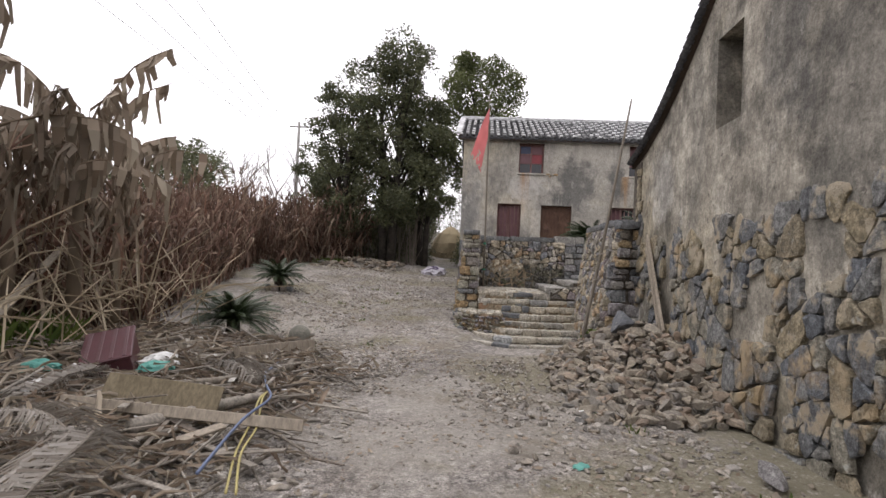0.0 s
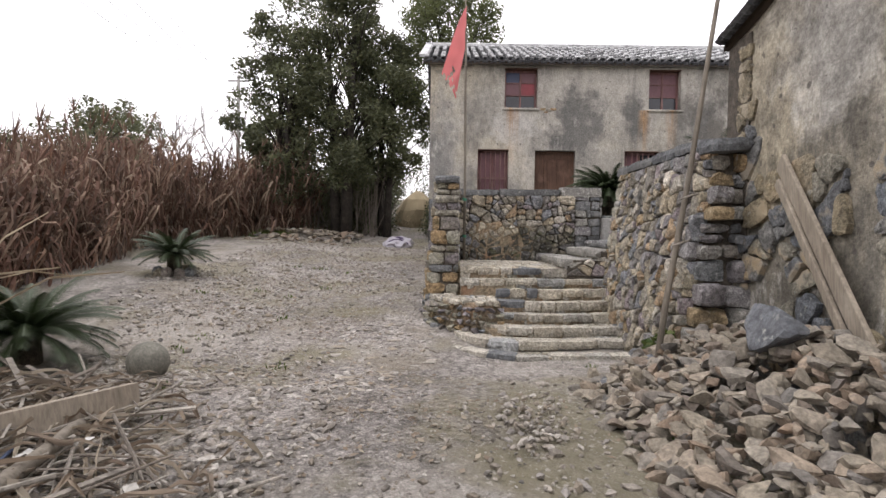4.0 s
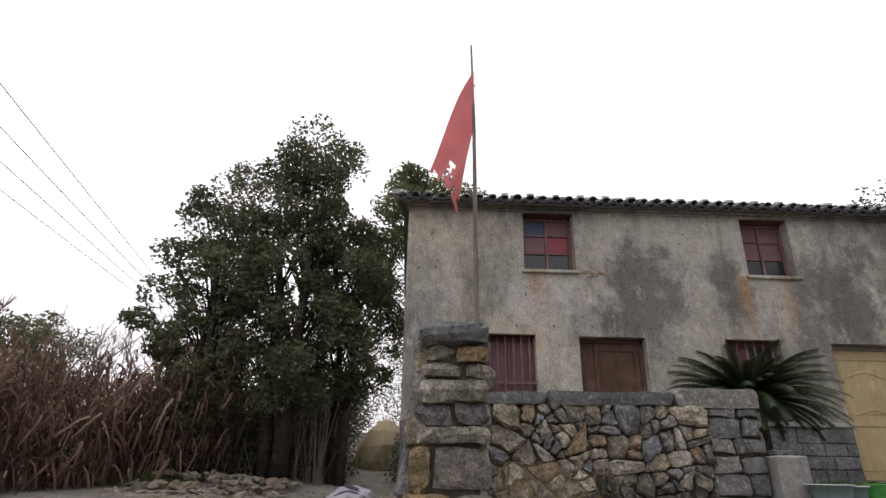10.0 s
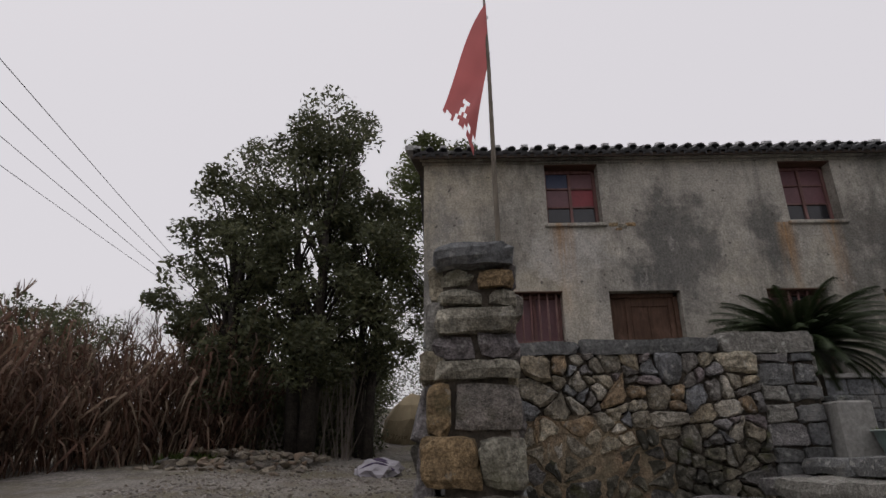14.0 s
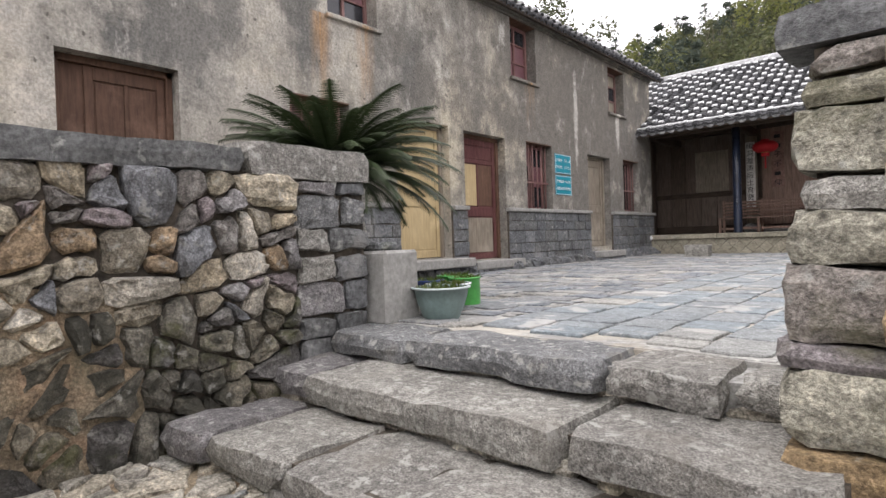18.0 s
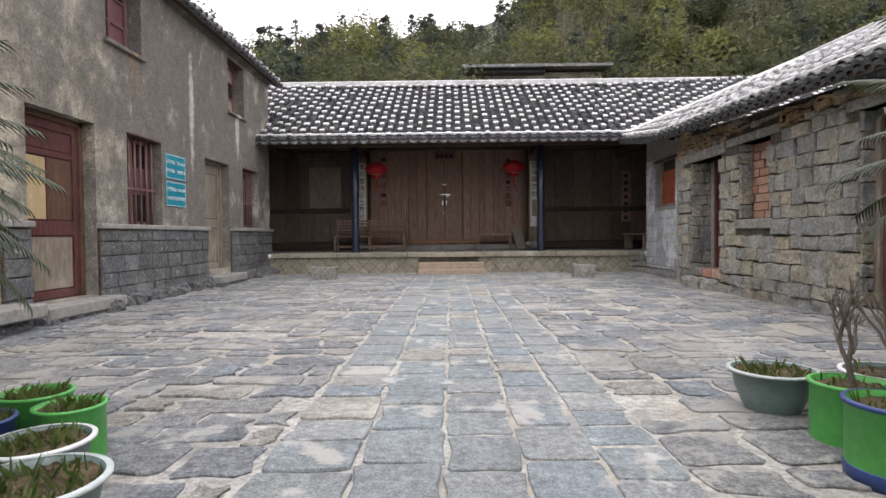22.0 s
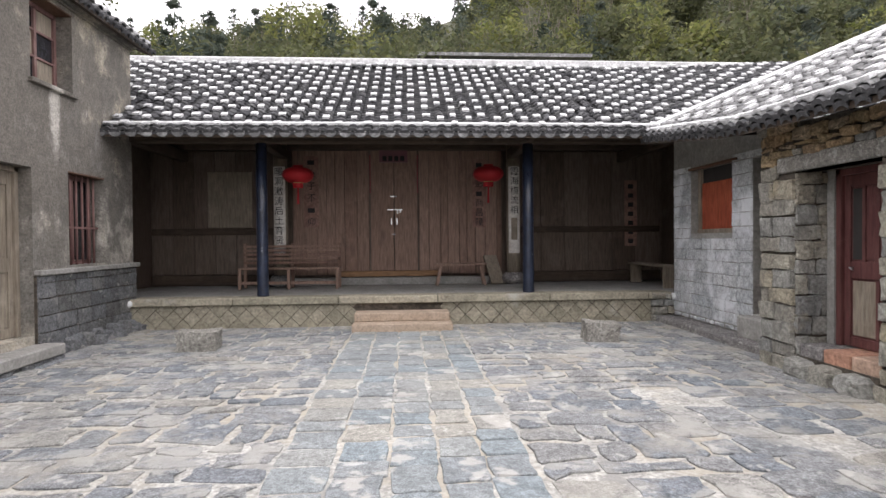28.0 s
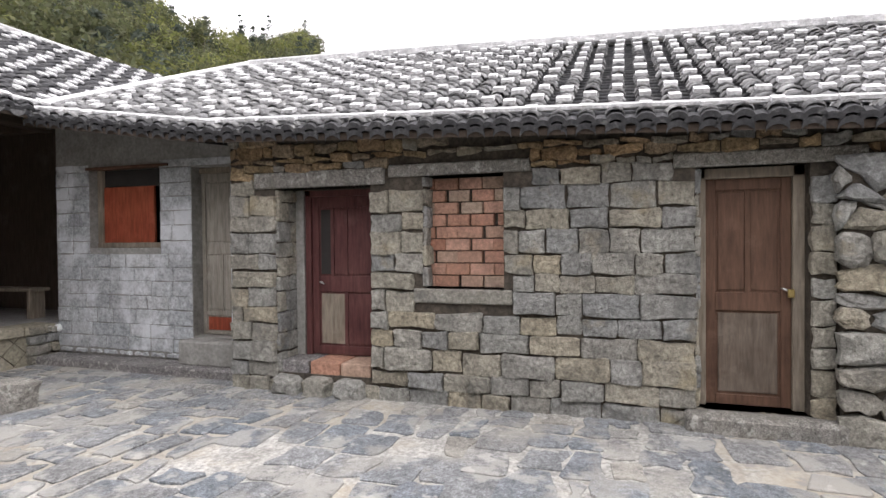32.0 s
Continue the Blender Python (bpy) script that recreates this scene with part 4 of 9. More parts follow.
for a, b in zip(far, far[1:]):
    for i in range(2):
        bm.faces.new((a[i], b[i], b[i + 1], a[i + 1]))
tagged(part("ground", bm, M_DIRT, smooth=True), "pale trodden dirt yard strewn with stone chips", "ground", kind="structure")

# ---- two-storey house ----
H = list(FACADE_HOLES.values())
house_front = tagged(part("wall_house_front", pierced(-5.03, 12.0, -1.4, 4.86, H, -0.42, 0.0), M_PLASTER), "stained grey lime-plastered front wall of the two-storey house", "wall", kind="structure")
tagged(part("wall_house_south", boxes((-6.0, -0.42, -5.03, -4.6, -1.4, 5.0)), M_PLASTER), "plain plastered end wall of the house", "wall", kind="structure")
tagged(part("wall_house_north", boxes((-6.0, -0.42, 11.58, 12.0, -1.4, 5.0)), M_PLASTER), "plain plastered end wall of the house", "wall", kind="structure")
tagged(part("wall_house_back", boxes((-6.4, -6.0, -5.03, 12.0, -1.4, 5.0)), M_PLASTER), "plain plastered back wall of the house", "wall", kind="structure")
for x, name in ((-5.03, "wall_house_gable"), (11.6, "wall_house_gable")):
    bm = bmesh.new()
    f = [bm.verts.new(p) for p in ((0, x, 4.84), (-3.6, x, 6.28), (-6.4, x, 4.9))]
    g = [bm.verts.new((v.co.x, x + 0.4, v.co.z)) for v in f]
    bm.faces.new(f), bm.faces.new(g[::-1])
    for i in range(3):
        bm.faces.new((f[i], g[i], g[(i + 1) % 3], f[(i + 1) % 3]))
    tagged(part(name, bm, M_PLASTER), "plastered triangular gable of the house", "wall", kind="structure")
# added inner sheets, room shade put into their near-black colour
tagged(part("floor_house", boxes((-6, -0.42, -4.6, 11.58, 2.7, 2.85)), M_UNLIT), "upper floor inside the house, coloured near-black as unlit", "floor", kind="structure")
tagged(part("ceiling_house", boxes((-6, -0.42, -4.6, 11.58, 4.9, 4.98)), M_UNLIT), "ceiling inside the house, coloured near-black as unlit", "ceiling", kind="structure")
tagged(part("wall_house_inner", boxes((-1.6, -1.5, -4.6, 11.58, -0.2, 4.9)), M_UNLIT), "inner sheet of the house, coloured near-black as unlit", "wall", kind="structure")
tagged(part("trim_eaves", boxes((0.001, 0.04, -5.06, 12.03, 4.735, 4.765), (0.001, 0.08, -5.06, 12.05, 4.785, 4.815), (0.001, 0.14, -5.1, 12.1, 4.815, 4.845)), M_PLASTER), "stepped plaster eaves moulding under the house roof", "moulding", kind="structure")
# broken plaster beside an upper window, the brickwork showing
for k, (y, z, w, h) in enumerate(((-1.98, 3.56, 0.16, 0.07), (-1.82, 3.53, 0.14, 0.08), (-1.70, 3.57, 0.18, 0.06), (-1.88, 3.49, 0.12, 0.05))):
    rough_slab("exposed_brick", -0.02, 0.012, y, y + w, z, z + h, M_SMALLSTONE, house_front, 0.012, 0.05)
# plinth of dressed blocks
plinth = tagged(part("wall_plinth", boxes((0.001, 0.035, -5.03, -4.6, -1.4, 1.06), (0.001, 0.035, -0.975, 2.2, -0.2, 1.06), (0.001, 0.035, 3.4, 3.79, -0.2, 1.06), (0.001, 0.035, 4.99, 8.25, -0.2, 1.06), (0.001, 0.035, 9.4, 12.0, -0.2, 1.06)), M_MORTAR_SHADE), "plinth of dark grey squared stone blocks", "plinth", kind="structure")
fx = lambda u, v, d: (0.035 + d, u, v)
for a, b, z0 in ((-5.03, -4.6, -1.2), (-0.975, 2.2, 0.0), (3.4, 3.79, 0.06), (4.99, 8.25, 0.06), (9.4, 12.0, 0.08)):
    for q in courses(a, b, z0, 1.055, [], (0.19, 0.24), (0.3, 0.52), 0.004):
        stone("block", q, fx, M_PLINTH, plinth, depth=0.02, gap=0.008, back=0.02, inset=0.05, jit=0.004, tilt=0.04, chip=0.04)
for a, b in ((-0.975, 2.2), (3.4, 3.79), (4.95, 8.25), (9.4, 12.04)):
    part("ledge", bevelled(boxes((0.0, 0.10, a, b, 1.06, 1.13)), 0.012), M_CEMENT, plinth, "pale cement ledge")
for i in range(60):
    y = 1.6 + i * 0.175 + rng.uniform(-0.04, 0.04)
    if 2.2 < y < 3.35 or 8.3 < y < 9.3:
        continue
    w, h = rng.uniform(0.09, 0.16), rng.uniform(0.09, 0.22)
    q = [(y - w, -0.06), (y + w, -0.06), (y + w * 0.8, h), (y - w * 0.7, h * 1.1)]
    stone("footing_stone", q, lambda u, v, d: (0.05 + d, u, v), M_PLINTH, plinth, depth=rng.uniform(0.08, 0.24), gap=0.006, back=0.05, inset=0.3, jit=0.02)
for y0, y1, z in ((2.05, 3.5, 0.27), (3.65, 5.1, 0.19), (8.15, 9.5, 0.2)):
    q = tagged(part("door_step", bevelled(boxes((-0.35, 0.42 if z > 0.25 else 0.32, y0, y1, z - 0.14, z)), 0.015), M_CEMENT), "worn cement slab door step against the plinth", "step", group="door steps of the house")
    for k in range(7):
        yy = y0 + 0.1 + k * (y1 - y0 - 0.2) / 6
        stone("underpinning_stone", [(yy - 0.11, -0.05), (yy + 0.11, -0.05), (yy + 0.1, z - 0.13), (yy - 0.1, z - 0.13)], lambda u, v, d: (0.22 + d, u, v), M_PLINTH, q, depth=0.08, gap=0.006, back=0.15, inset=0.25, jit=0.02)

# house roof
roof_house, ev, al = tiled_roof("roof_house", "dark grey clay tile roof with white dabs of lime and painted sky sheen", [(0.22, -5.25, 4.87), (0.22, 12.35, 4.87)], [(-3.6, -5.25, 6.42), (-3.6, 12.35, 6.42)], 0.23, 0.19, pale=1.0, seed=3)
v, f = arc_tile(0.16, 0.12, 0.07, n=6, lift=0.0, thick=0.05)
eave_tile = bpy.data.meshes.new("eave_tile")
eave_tile.from_pydata(v.tolist(), [], f)
eave_tile.materials.append(M_TILE)


def eave_row(evs, parent, layers=3, every=1):
    for k, (a, ac, up, nm) in enumerate(evs):
        for l in range(layers):
            o = link("eave_tile", eave_tile, parent)
            m = Matrix((ac, up, nm)).transposed().to_4x4()
            m.translation = a - up * 0.05 + nm * (-0.075 + 0.035 * l) + ac * (0.115 if l % 2 else 0)
            o.matrix_basis = m


eave_row(ev, roof_house, 2)
part("verge", boxes((-3.35, 0.40, -5.34, -5.14, 0.0, 0.08)), M_RIDGE, roof_house, "pale lime verge")
vg = roof_house.children[-1]
vg.matrix_basis = Matrix.Translation((0.22, 0, 4.93)) @ Matrix.Rotation(math.atan2(1.55, 3.82), 4, "Y") @ Matrix.Diagonal((1.12, 1, 1, 1)) @ Matrix.Translation((-0.42, 0, 0))
part("ridge", bevelled(boxes((-3.72, -3.48, -5.3, 12.4, 6.44, 6.58)), 0.03), M_RIDGE, roof_house, "lime-bedded ridge course")
part("back_slope", boxes((-6.8, -3.0, -5.3, 12.4, 0, 0.06)), M_TILE, roof_house).matrix_basis = Matrix.Translation((-3.6, 0, 6.42)) @ Matrix.Rotation(-math.atan2(1.5, 3.0), 4, "Y") @ Matrix.Translation((3.0, 0, 0))


# ---- hall ----
hall_porch = tagged(part("floor_porch", boxes((-0.9, 10.6, 11.80, 15.2, -0.2, 0.50)), M_CEMENT), "worn grey cement floor of the raised porch", "floor", kind="structure")
x = -0.02
while x < 9.35:
    w = min(rng.uniform(1.3, 2.1), 9.38 - x)
    part("edge_slab", bevelled(boxes((x + 0.004, x + w - 0.004, 11.72, 12.12, 0.39, 0.516 + rng.uniform(-0.004, 0.004))), 0.012), M_PORCHFACE, hall_porch)
    x += w
part("face_backing", boxes((-0.02, 9.36, 11.785, 11.80, -0.1, 0.39)), M_MORTAR_SHADE, hall_porch)
fy = lambda u, v, d: (u, 11.785 - d, v)
D = 0.15
for i in range(-2, 70):
    for j in range(-1, 4):
        cx, cz = i * D + (j % 2) * D / 2 + 0.0, j * D / 2 + 0.0
        cx = i * 0.30 + (j % 2) * 0.15
        cz = 0.02 + j * 0.15
        poly = [(cx, cz - 0.15), (cx + 0.15, cz), (cx, cz + 0.15), (cx - 0.15, cz)]
        poly = clip_poly(clip_poly(clip_poly(poly, 0, 1, 0.385), 0, -1, 0.02), 1, 0, 9.34)
        poly = clip_poly(poly, -1, 0, 0.02) if poly else poly
        if len(poly) >= 3 and not (3.85 < cx < 5.3):
            stone("diamond_tile", poly, fy, M_PORCHFACE, hall_porch, depth=0.012, gap=0.006, back=0.0, inset=0.03, jit=0.0, tilt=0.02, split=False)
st = thing("porch_steps", "two pinkish sandstone steps in front of the porch", "steps", (4.6, 11.4, 0), kind="structure")
part("step", bevelled(boxes((-0.79, 0.79, -0.05, 0.35, 0.13, 0.27)), 0.012), M_PORCHSTEP, st)
part("step", bevelled(boxes((-0.80, 0.82, -0.36, 0.35, -0.05, 0.13)), 0.012), M_PORCHSTEP, st)

for px in (2.17, 6.87):
    c = thing("porch_column", "slim navy-painted porch column with flaking white patches", "column", (px, 12.04, 0.515), group="front porch columns")
    bm = bmesh.new()
    lathe(bm, [(0.105, 0), (0.105, 0.02), (0.10, 0.1), (0.097, 1.4), (0.092, 2.74)], 18)
    part("shaft", bm, M_COLUMN, c, smooth=True)
    part("bracket", bevelled(boxes((-0.06, 0.06, -0.5, 0.35, 2.68, 2.80)), 0.01), M_BEAM, c)
for px in (2.03, 7.0):
    c = thing("hall_column", "bare wooden hall column on a round stone base with a paper couplet", "column", (px, 14.15, 0.515), group="inner hall columns")
    part("shaft", lathe(bmesh.new(), [(0.15, 0.24), (0.15, 1.2), (0.145, 3.4)], 20), M_GREYWOOD, c, smooth=True)
    part("base", lathe(bmesh.new(), [(0.19, 0), (0.235, 0.06), (0.25, 0.14), (0.22, 0.2), (0.17, 0.245)], 24), M_GREYSLAB, c, "round grey stone base", smooth=True)
    bm = bmesh.new()
    for k in range(9):
        a = math.radians(-140 + k * 12.5)
        for z in (0.66, 2.52):
            bm.verts.new((0.158 * math.cos(a), 0.158 * math.sin(a), z))
    bm.verts.ensure_lookup_table()
    for k in range(8):
        bm.faces.new([bm.verts[i] for i in (2 * k, 2 * k + 2, 2 * k + 3, 2 * k + 1)])
    ppr = part("couplet", bm, M_PAPER, c, "white paper couplet with black brush characters")
    txt = "\u6696\u6d1e\u6fc0\u6d9b\u540e\u571f\u80b2\u8d24\u82f1" if px < 4 else "\u971e\u6d77\u6a2a\u6d41\u7956"
    for k, ch in enumerate(txt):
        words(ch, 0.19, M_INK, ppr, pose(0, -0.163, 2.40 - k * 0.205, 90, 0, 0))
    if px > 4:
        part("torn_patch", boxes((-0.07, 0.06, -0.166, -0.15, 0.95, 1.42)), M_GREYWOOD, ppr, "torn bare strip")

hall = tagged(part("wall_hall_front", boxes((-0.9, 10.6, 14.75, 14.9, 0.5, 4.6)), M_DARKWOOD), "dark weathered timber back wall of the porch", "wall", kind="structure")
# central boarded bay
x, bays = 2.2, []
edges = [2.2]
while edges[-1] < 6.8:
    edges.append(min(6.82, edges[-1] + rng.uniform(0.16, 0.3)))
for a, b in zip(edges, edges[1:]):
    if b <= 3.87 or a >= 4.96:
        part("board", bevelled(boxes((max(a, 0) + 0.004, b - 0.004, 14.55 + rng.uniform(0, 0.02), 14.62, 0.72, 3.55)), 0.006), M_BROWNWOOD, hall)
    elif a < 3.87:
        part("board", bevelled(boxes((a + 0.004, 3.86, 14.55, 14.62, 0.72, 3.55)), 0.006), M_BROWNWOOD, hall)
    elif b > 4.96:
        part("board", bevelled(boxes((4.97, b - 0.004, 14.55, 14.62, 0.72, 3.55)), 0.006), M_BROWNWOOD, hall)
part("threshold_beam", bevelled(boxes((3.2, 5.45, 14.44, 14.62, 0.68, 0.80)), 0.01), timber("new_timber", [(0.26, 0.15, 0.08), (0.33, 0.20, 0.11)], axis="x"), hall, "orange-brown new timber threshold")
part("sill", bevelled(boxes((2.2, 6.85, 14.42, 14.62, 0.5, 0.66)), 0.01), M_CEMENT, hall)
part("head_beam", bevelled(boxes((-0.9, 10.6, 14.40, 14.60, 3.45, 3.70)), 0.02), M_BEAM, hall)
part("front_beam", bevelled(boxes((-0.1, 9.6, 11.92, 12.14, 3.18, 3.34)), 0.02), M_BEAM, hall)
for px in (-0.1, 2.1, 6.95, 9.55):
    part("cross_beam", bevelled(boxes((px - 0.08, px + 0.08, 12.0, 14.6, 3.2, 3.42)), 0.02), M_BEAM, hall)
dd = thing("door_1", "closed pair of tall weathered plank doors of the hall", "door", (4.415, 14.56, 0.8), kind="structure")
for s in (-1, 1):
    lf = part("leaf", bevelled(boxes((0.01 if s > 0 else -0.54, 0.54 if s > 0 else -0.01, -0.02, 0.05, 0.0, 2.75)), 0.008), M_BROWNWOOD, dd)
    part("batten", boxes((s * 0.53 - 0.02, s * 0.53 + 0.02, -0.035, -0.02, 0, 2.75)), M_DARKWOOD, lf)
    part("pull", boxes((s * 0.06 - 0.015, s * 0.06 + 0.015, -0.05, -0.02, 1.02, 1.16)), M_METAL, lf, "small steel pull")
part("hasp", boxes((-0.15, 0.18, -0.05, -0.022, 1.335, 1.36), (0.06, 0.09, -0.06, -0.03, 1.26, 1.34), (0.12, 0.145, -0.06, -0.03, 1.28, 1.34)), M_METAL, dd, "steel bolt with hanging padlocks")
part("plate", boxes((-0.08, 0.06, -0.035, -0.022, 1.63, 1.655)), M_METAL, dd)
part("plate", boxes((-0.06, 0.02, -0.035, -0.022, 0.80, 0.815)), M_METAL, dd)
for s in (-1, 1):
    bm = bmesh.new()
    for k in range(14):
        box(bm, s * 0.52 - 0.012, s * 0.52 + 0.012, -0.045, -0.03, 2.5 - k * 0.06, 2.545 - k * 0.06)
    part("red_string", bm, M_REDCLOTH if s else M_PAPER, dd, "string of faded red paper tassels")
# side bays: lower wainscot panels, upper dark frames
for x0, x1 in ((-0.85, 1.85), (7.18, 10.5)):
    n = 6
    for k in range(n):
        a, b = x0 + (x1 - x0) * k / n, x0 + (x1 - x0) * (k + 1) / n
        part("wainscot_board", bevelled(boxes((a + 0.004, b - 0.004, 14.68, 14.74, 0.75, 1.62)), 0.006), M_DARKWOOD, hall)
    part("rail", bevelled(boxes((x0, x1, 14.64, 14.75, 1.62, 1.76)), 0.01), M_BEAM, hall)
    part("rail", bevelled(boxes((x0, x1, 14.60, 14.75, 0.52, 0.74)), 0.01), M_BEAM, hall)
    for k in range(n):
        a, b = x0 + (x1 - x0) * k / n, x0 + (x1 - x0) * (k + 1) / n
        part("panel_board", bevelled(boxes((a + 0.004, b - 0.004, 14.69, 14.74, 1.76, 3.45)), 0.006), M_DARKWOOD, hall)
tagged(part("window_1", bevelled(boxes((0.35, 1.30, 14.66, 14.69, 1.78, 3.0)), 0.006), M_GREYWOOD), "dull boarded-up window panel in the dark porch", "window", kind="structure")
for x0, name in ((-0.98, "wall_hall_left"), (10.6, "wall_hall_right")):
    bm = boxes((x0, x0 + 0.08, 11.5, 14.9, 0.3, 5.05))
    for v in bm.verts:
        if v.co.z > 1 and v.co.y < 12:
            v.co.z = 3.30
    tagged(part(name, bm, M_DARKWOOD), "dark timber side wall of the porch", "wall", kind="structure")
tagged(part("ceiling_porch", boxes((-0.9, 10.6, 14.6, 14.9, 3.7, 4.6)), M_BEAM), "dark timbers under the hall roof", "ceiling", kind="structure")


def couplet(x0, x1, z0, z1, text, y=14.535):
    p = tagged(part("wall_couplet", boxes((x0, x1, y, y + 0.006, z0, z1)), M_OLDPAPER), "faded reddish paper couplet strip pasted on the hall boards", "couplet", group="paper couplets on the boards")
    n = len(text)
    for k, ch in enumerate(text):
        zz = z1 - 0.14 - k * (z1 - z0 - 0.25) / max(1, n - 1)
        if ch == "-":
            part("brush_mark", boxes((x0 + 0.08, x1 - 0.09, y - 0.003, y - 0.001, zz - 0.05, zz + 0.05)), M_INK, p)
        else:
            words(ch, 0.19, M_INK, p, pose((x0 + x1) / 2, y - 0.003, zz, 90, 0, 0))


couplet(2.45, 2.77, 1.77, 3.33, "--\u5b50\u4e0d-\u4ef0")
couplet(6.16, 6.46, 1.75, 3.27, "-\u8d24\u5f6d-\u5546\u660c\u9686")
couplet(9.68, 9.97, 1.3, 2.8, "-------", 14.66)
pq = tagged(part("door_plaque", boxes((4.1, 4.72, 14.50, 14.53, 3.19, 3.56)), M_PINKCLOTH), "faded pink paper plaque with dark characters over the doors", "plaque")
for k in range(4):
    part("brush_mark", boxes((4.17 + k * 0.13, 4.26 + k * 0.13, 14.494, 14.498, 3.22, 3.33)), M_INK, pq)

roof_hall, ev, al = tiled_roof("roof_hall", "grey clay tile roof with a checker of white lime and painted sky sheen", [(-2.6, 11.05, 3.22), (9.6, 11.05, 3.22), (16.4, 11.05, 3.30)], [(-2.6, 15.5, 5.62), (9.6, 15.5, 5.55), (16.4, 15.5, 5.85)], 0.235, 0.16, seed=5)
part("ridge", bevelled(boxes((-2.6, 16.4, 15.38, 15.62, 5.58, 5.76)), 0.03), M_RIDGE, roof_hall, "white lime ridge")
part("back_slope", boxes((-2.6, 16.4, 15.5, 20.5, 0, 0.06)), M_TILE, roof_hall).matrix_basis = Matrix.Translation((0, 15.5, 5.58)) @ Matrix.Rotation(-math.atan2(2.4, 4.45), 4, "X") @ Matrix.Translation((0, -15.5, 0))
bm = bmesh.new()
pts = [(-2.6, 11.12, 3.335), (9.6, 11.12, 3.335)]
tube(bm, pts, 0.035, 6)
part("eave_lime_line", bm, M_LIME_SHEEN, roof_hall, "white lime line along the eave")
bm = bmesh.new()
seg = 8
va = [bm.verts.new((0.095 * math.cos(math.pi * k / seg + math.pi), 0, 0.10 * math.sin(math.pi * k / seg + math.pi))) for k in range(seg + 1)]
vb = [bm.verts.new((v.co.x, 0.016, v.co.z)) for v in va]
bm.faces.new(va), bm.faces.new(vb[::-1])
for k in range(seg + 1):
    bm.faces.new((va[k], vb[k], vb[(k + 1) % (seg + 1)], va[(k + 1) % (seg + 1)]))
bmesh.ops.recalc_face_normals(bm, faces=bm.faces)
tongue = mesh_of("drip_tile", bm, M_TILE_PALE)
for a, ac, up, nm in ev:
    if -0.3 < a.x < 9.3:
        o = link("drip_tile", tongue, roof_hall)
        o.matrix_basis = Matrix.Translation(a + ac * 0.117 + Vector((0, -0.04, -0.015))) @ Matrix.Rotation(rng.uniform(-0.08, 0.08), 4, "Y") @ Matrix.Rotation(0.25, 4, "X")
eave_row([e for e in ev if -0.4 < e[0].x < 9.4], roof_hall, 3)


# ---- low stone wing on the far side of the yard ----
WH = list(WING_HOLES.values())
wing = tagged(part("wall_wing_front", pierced(-1.1, 8.4, -1.8, 2.75, WH, 8.87, 9.37, top=lambda u: wing_eave(u) - 0.02), M_MORTAR_SHADE), "front wall of the low wing in coursed brown-grey stone", "wall", kind="structure")
fw = lambda u, v, d: (8.87 - d, u, v)
lint = {"rd": (6.55, 8.08, 2.17, 2.34), "bw": (5.08, 6.5, 2.235, 2.355), "wd": (2.45, 3.86, 2.2, 2.32), "sill": (5.26, 6.24, 0.99, 1.13)}
for k, (a, b, c, d) in lint.items():
    part("lintel", bevelled(boxes((8.83, 9.1, a, b, c, d)), 0.012), M_COURSED if k == "sill" else M_GREYSLAB, wing, "long stone sill" if k == "sill" else "long stone lintel")
HH = WH + list(lint.values())
for q in courses(2.66, 8.4, -0.06, 2.26, HH, (0.165, 0.23), (0.22, 0.50), 0.018):
    stone("stone_block", q, fw, M_COURSED, wing, depth=rng.uniform(0.025, 0.05), gap=rng.uniform(0.002, 0.008), back=0.03, inset=0.06, jit=0.014, tilt=0.13, flip=True, chip=0.06)
for q in courses(1.7, 8.4, 2.26, 2.74, list(lint.values()), (0.06, 0.13), (0.12, 0.38), 0.03):
    if max(p[1] for p in q) < wing_eave(q[0][0]) + 0.02:
        stone("packing_stone", q, fw, M_SMALLSTONE if rng.random() < 0.8 else M_COURSED, wing, depth=rng.uniform(0.02, 0.07), gap=0.006, back=0.03, inset=0.16, jit=0.022, tilt=0.35, flip=True, chip=0.16)
butt = tagged(part("wall_butt", boxes((8.76, 8.868, 1.70, 2.64, -0.08, 2.2)), M_MORTAR_SHADE), "rough projecting end of dark rubble beside the brown door", "wall", kind="structure")
for poly in rubble_cells(1.70, 2.70, -0.08, 2.24, 0.19, 0.08, 1.6):
    stone("rough_stone", poly, lambda u, v, d: (8.76 - 0.10 * max(0.0, 0.7 - v) - d, u, v), M_COURSED, butt, depth=rng.uniform(0.04, 0.09), gap=0.008, back=0.04, inset=0.22, jit=0.03, tilt=0.3, flip=True, chip=0.22)
# stones lining the reveals
for yj, x1, z0, z1 in ((7.82, 9.24, 0.2, 2.17), (6.14, 9.06, 1.13, 2.235), (3.68, 9.02, 0.15, 2.2)):
    for q in courses(8.86, x1, z0, z1, [], (0.14, 0.24), (0.12, 0.3), 0.01):
        stone("jamb_stone", q, lambda u, v, d, yj=yj: (u, yj - d, v), M_COURSED, wing, depth=0.03, gap=0.007, back=0.01, inset=0.10, jit=0.012, tilt=0.15, chip=0.08)
part("jamb_render", boxes((9.20, 9.30, 7.69, 7.79, 0.33, 2.17)), M_CEMENT, wing, "pale cement strip beside the red door")
# added backing sheet, coloured near-black for the unlit room
tagged(part("wall_wing_inner", boxes((9.9, 10.0, -0.6, 8.4, -0.2, 2.8)), M_UNLIT), "near-black sheet for the room shade inside the wing", "wall", kind="structure")
GH = list(GREY_HOLES.values())
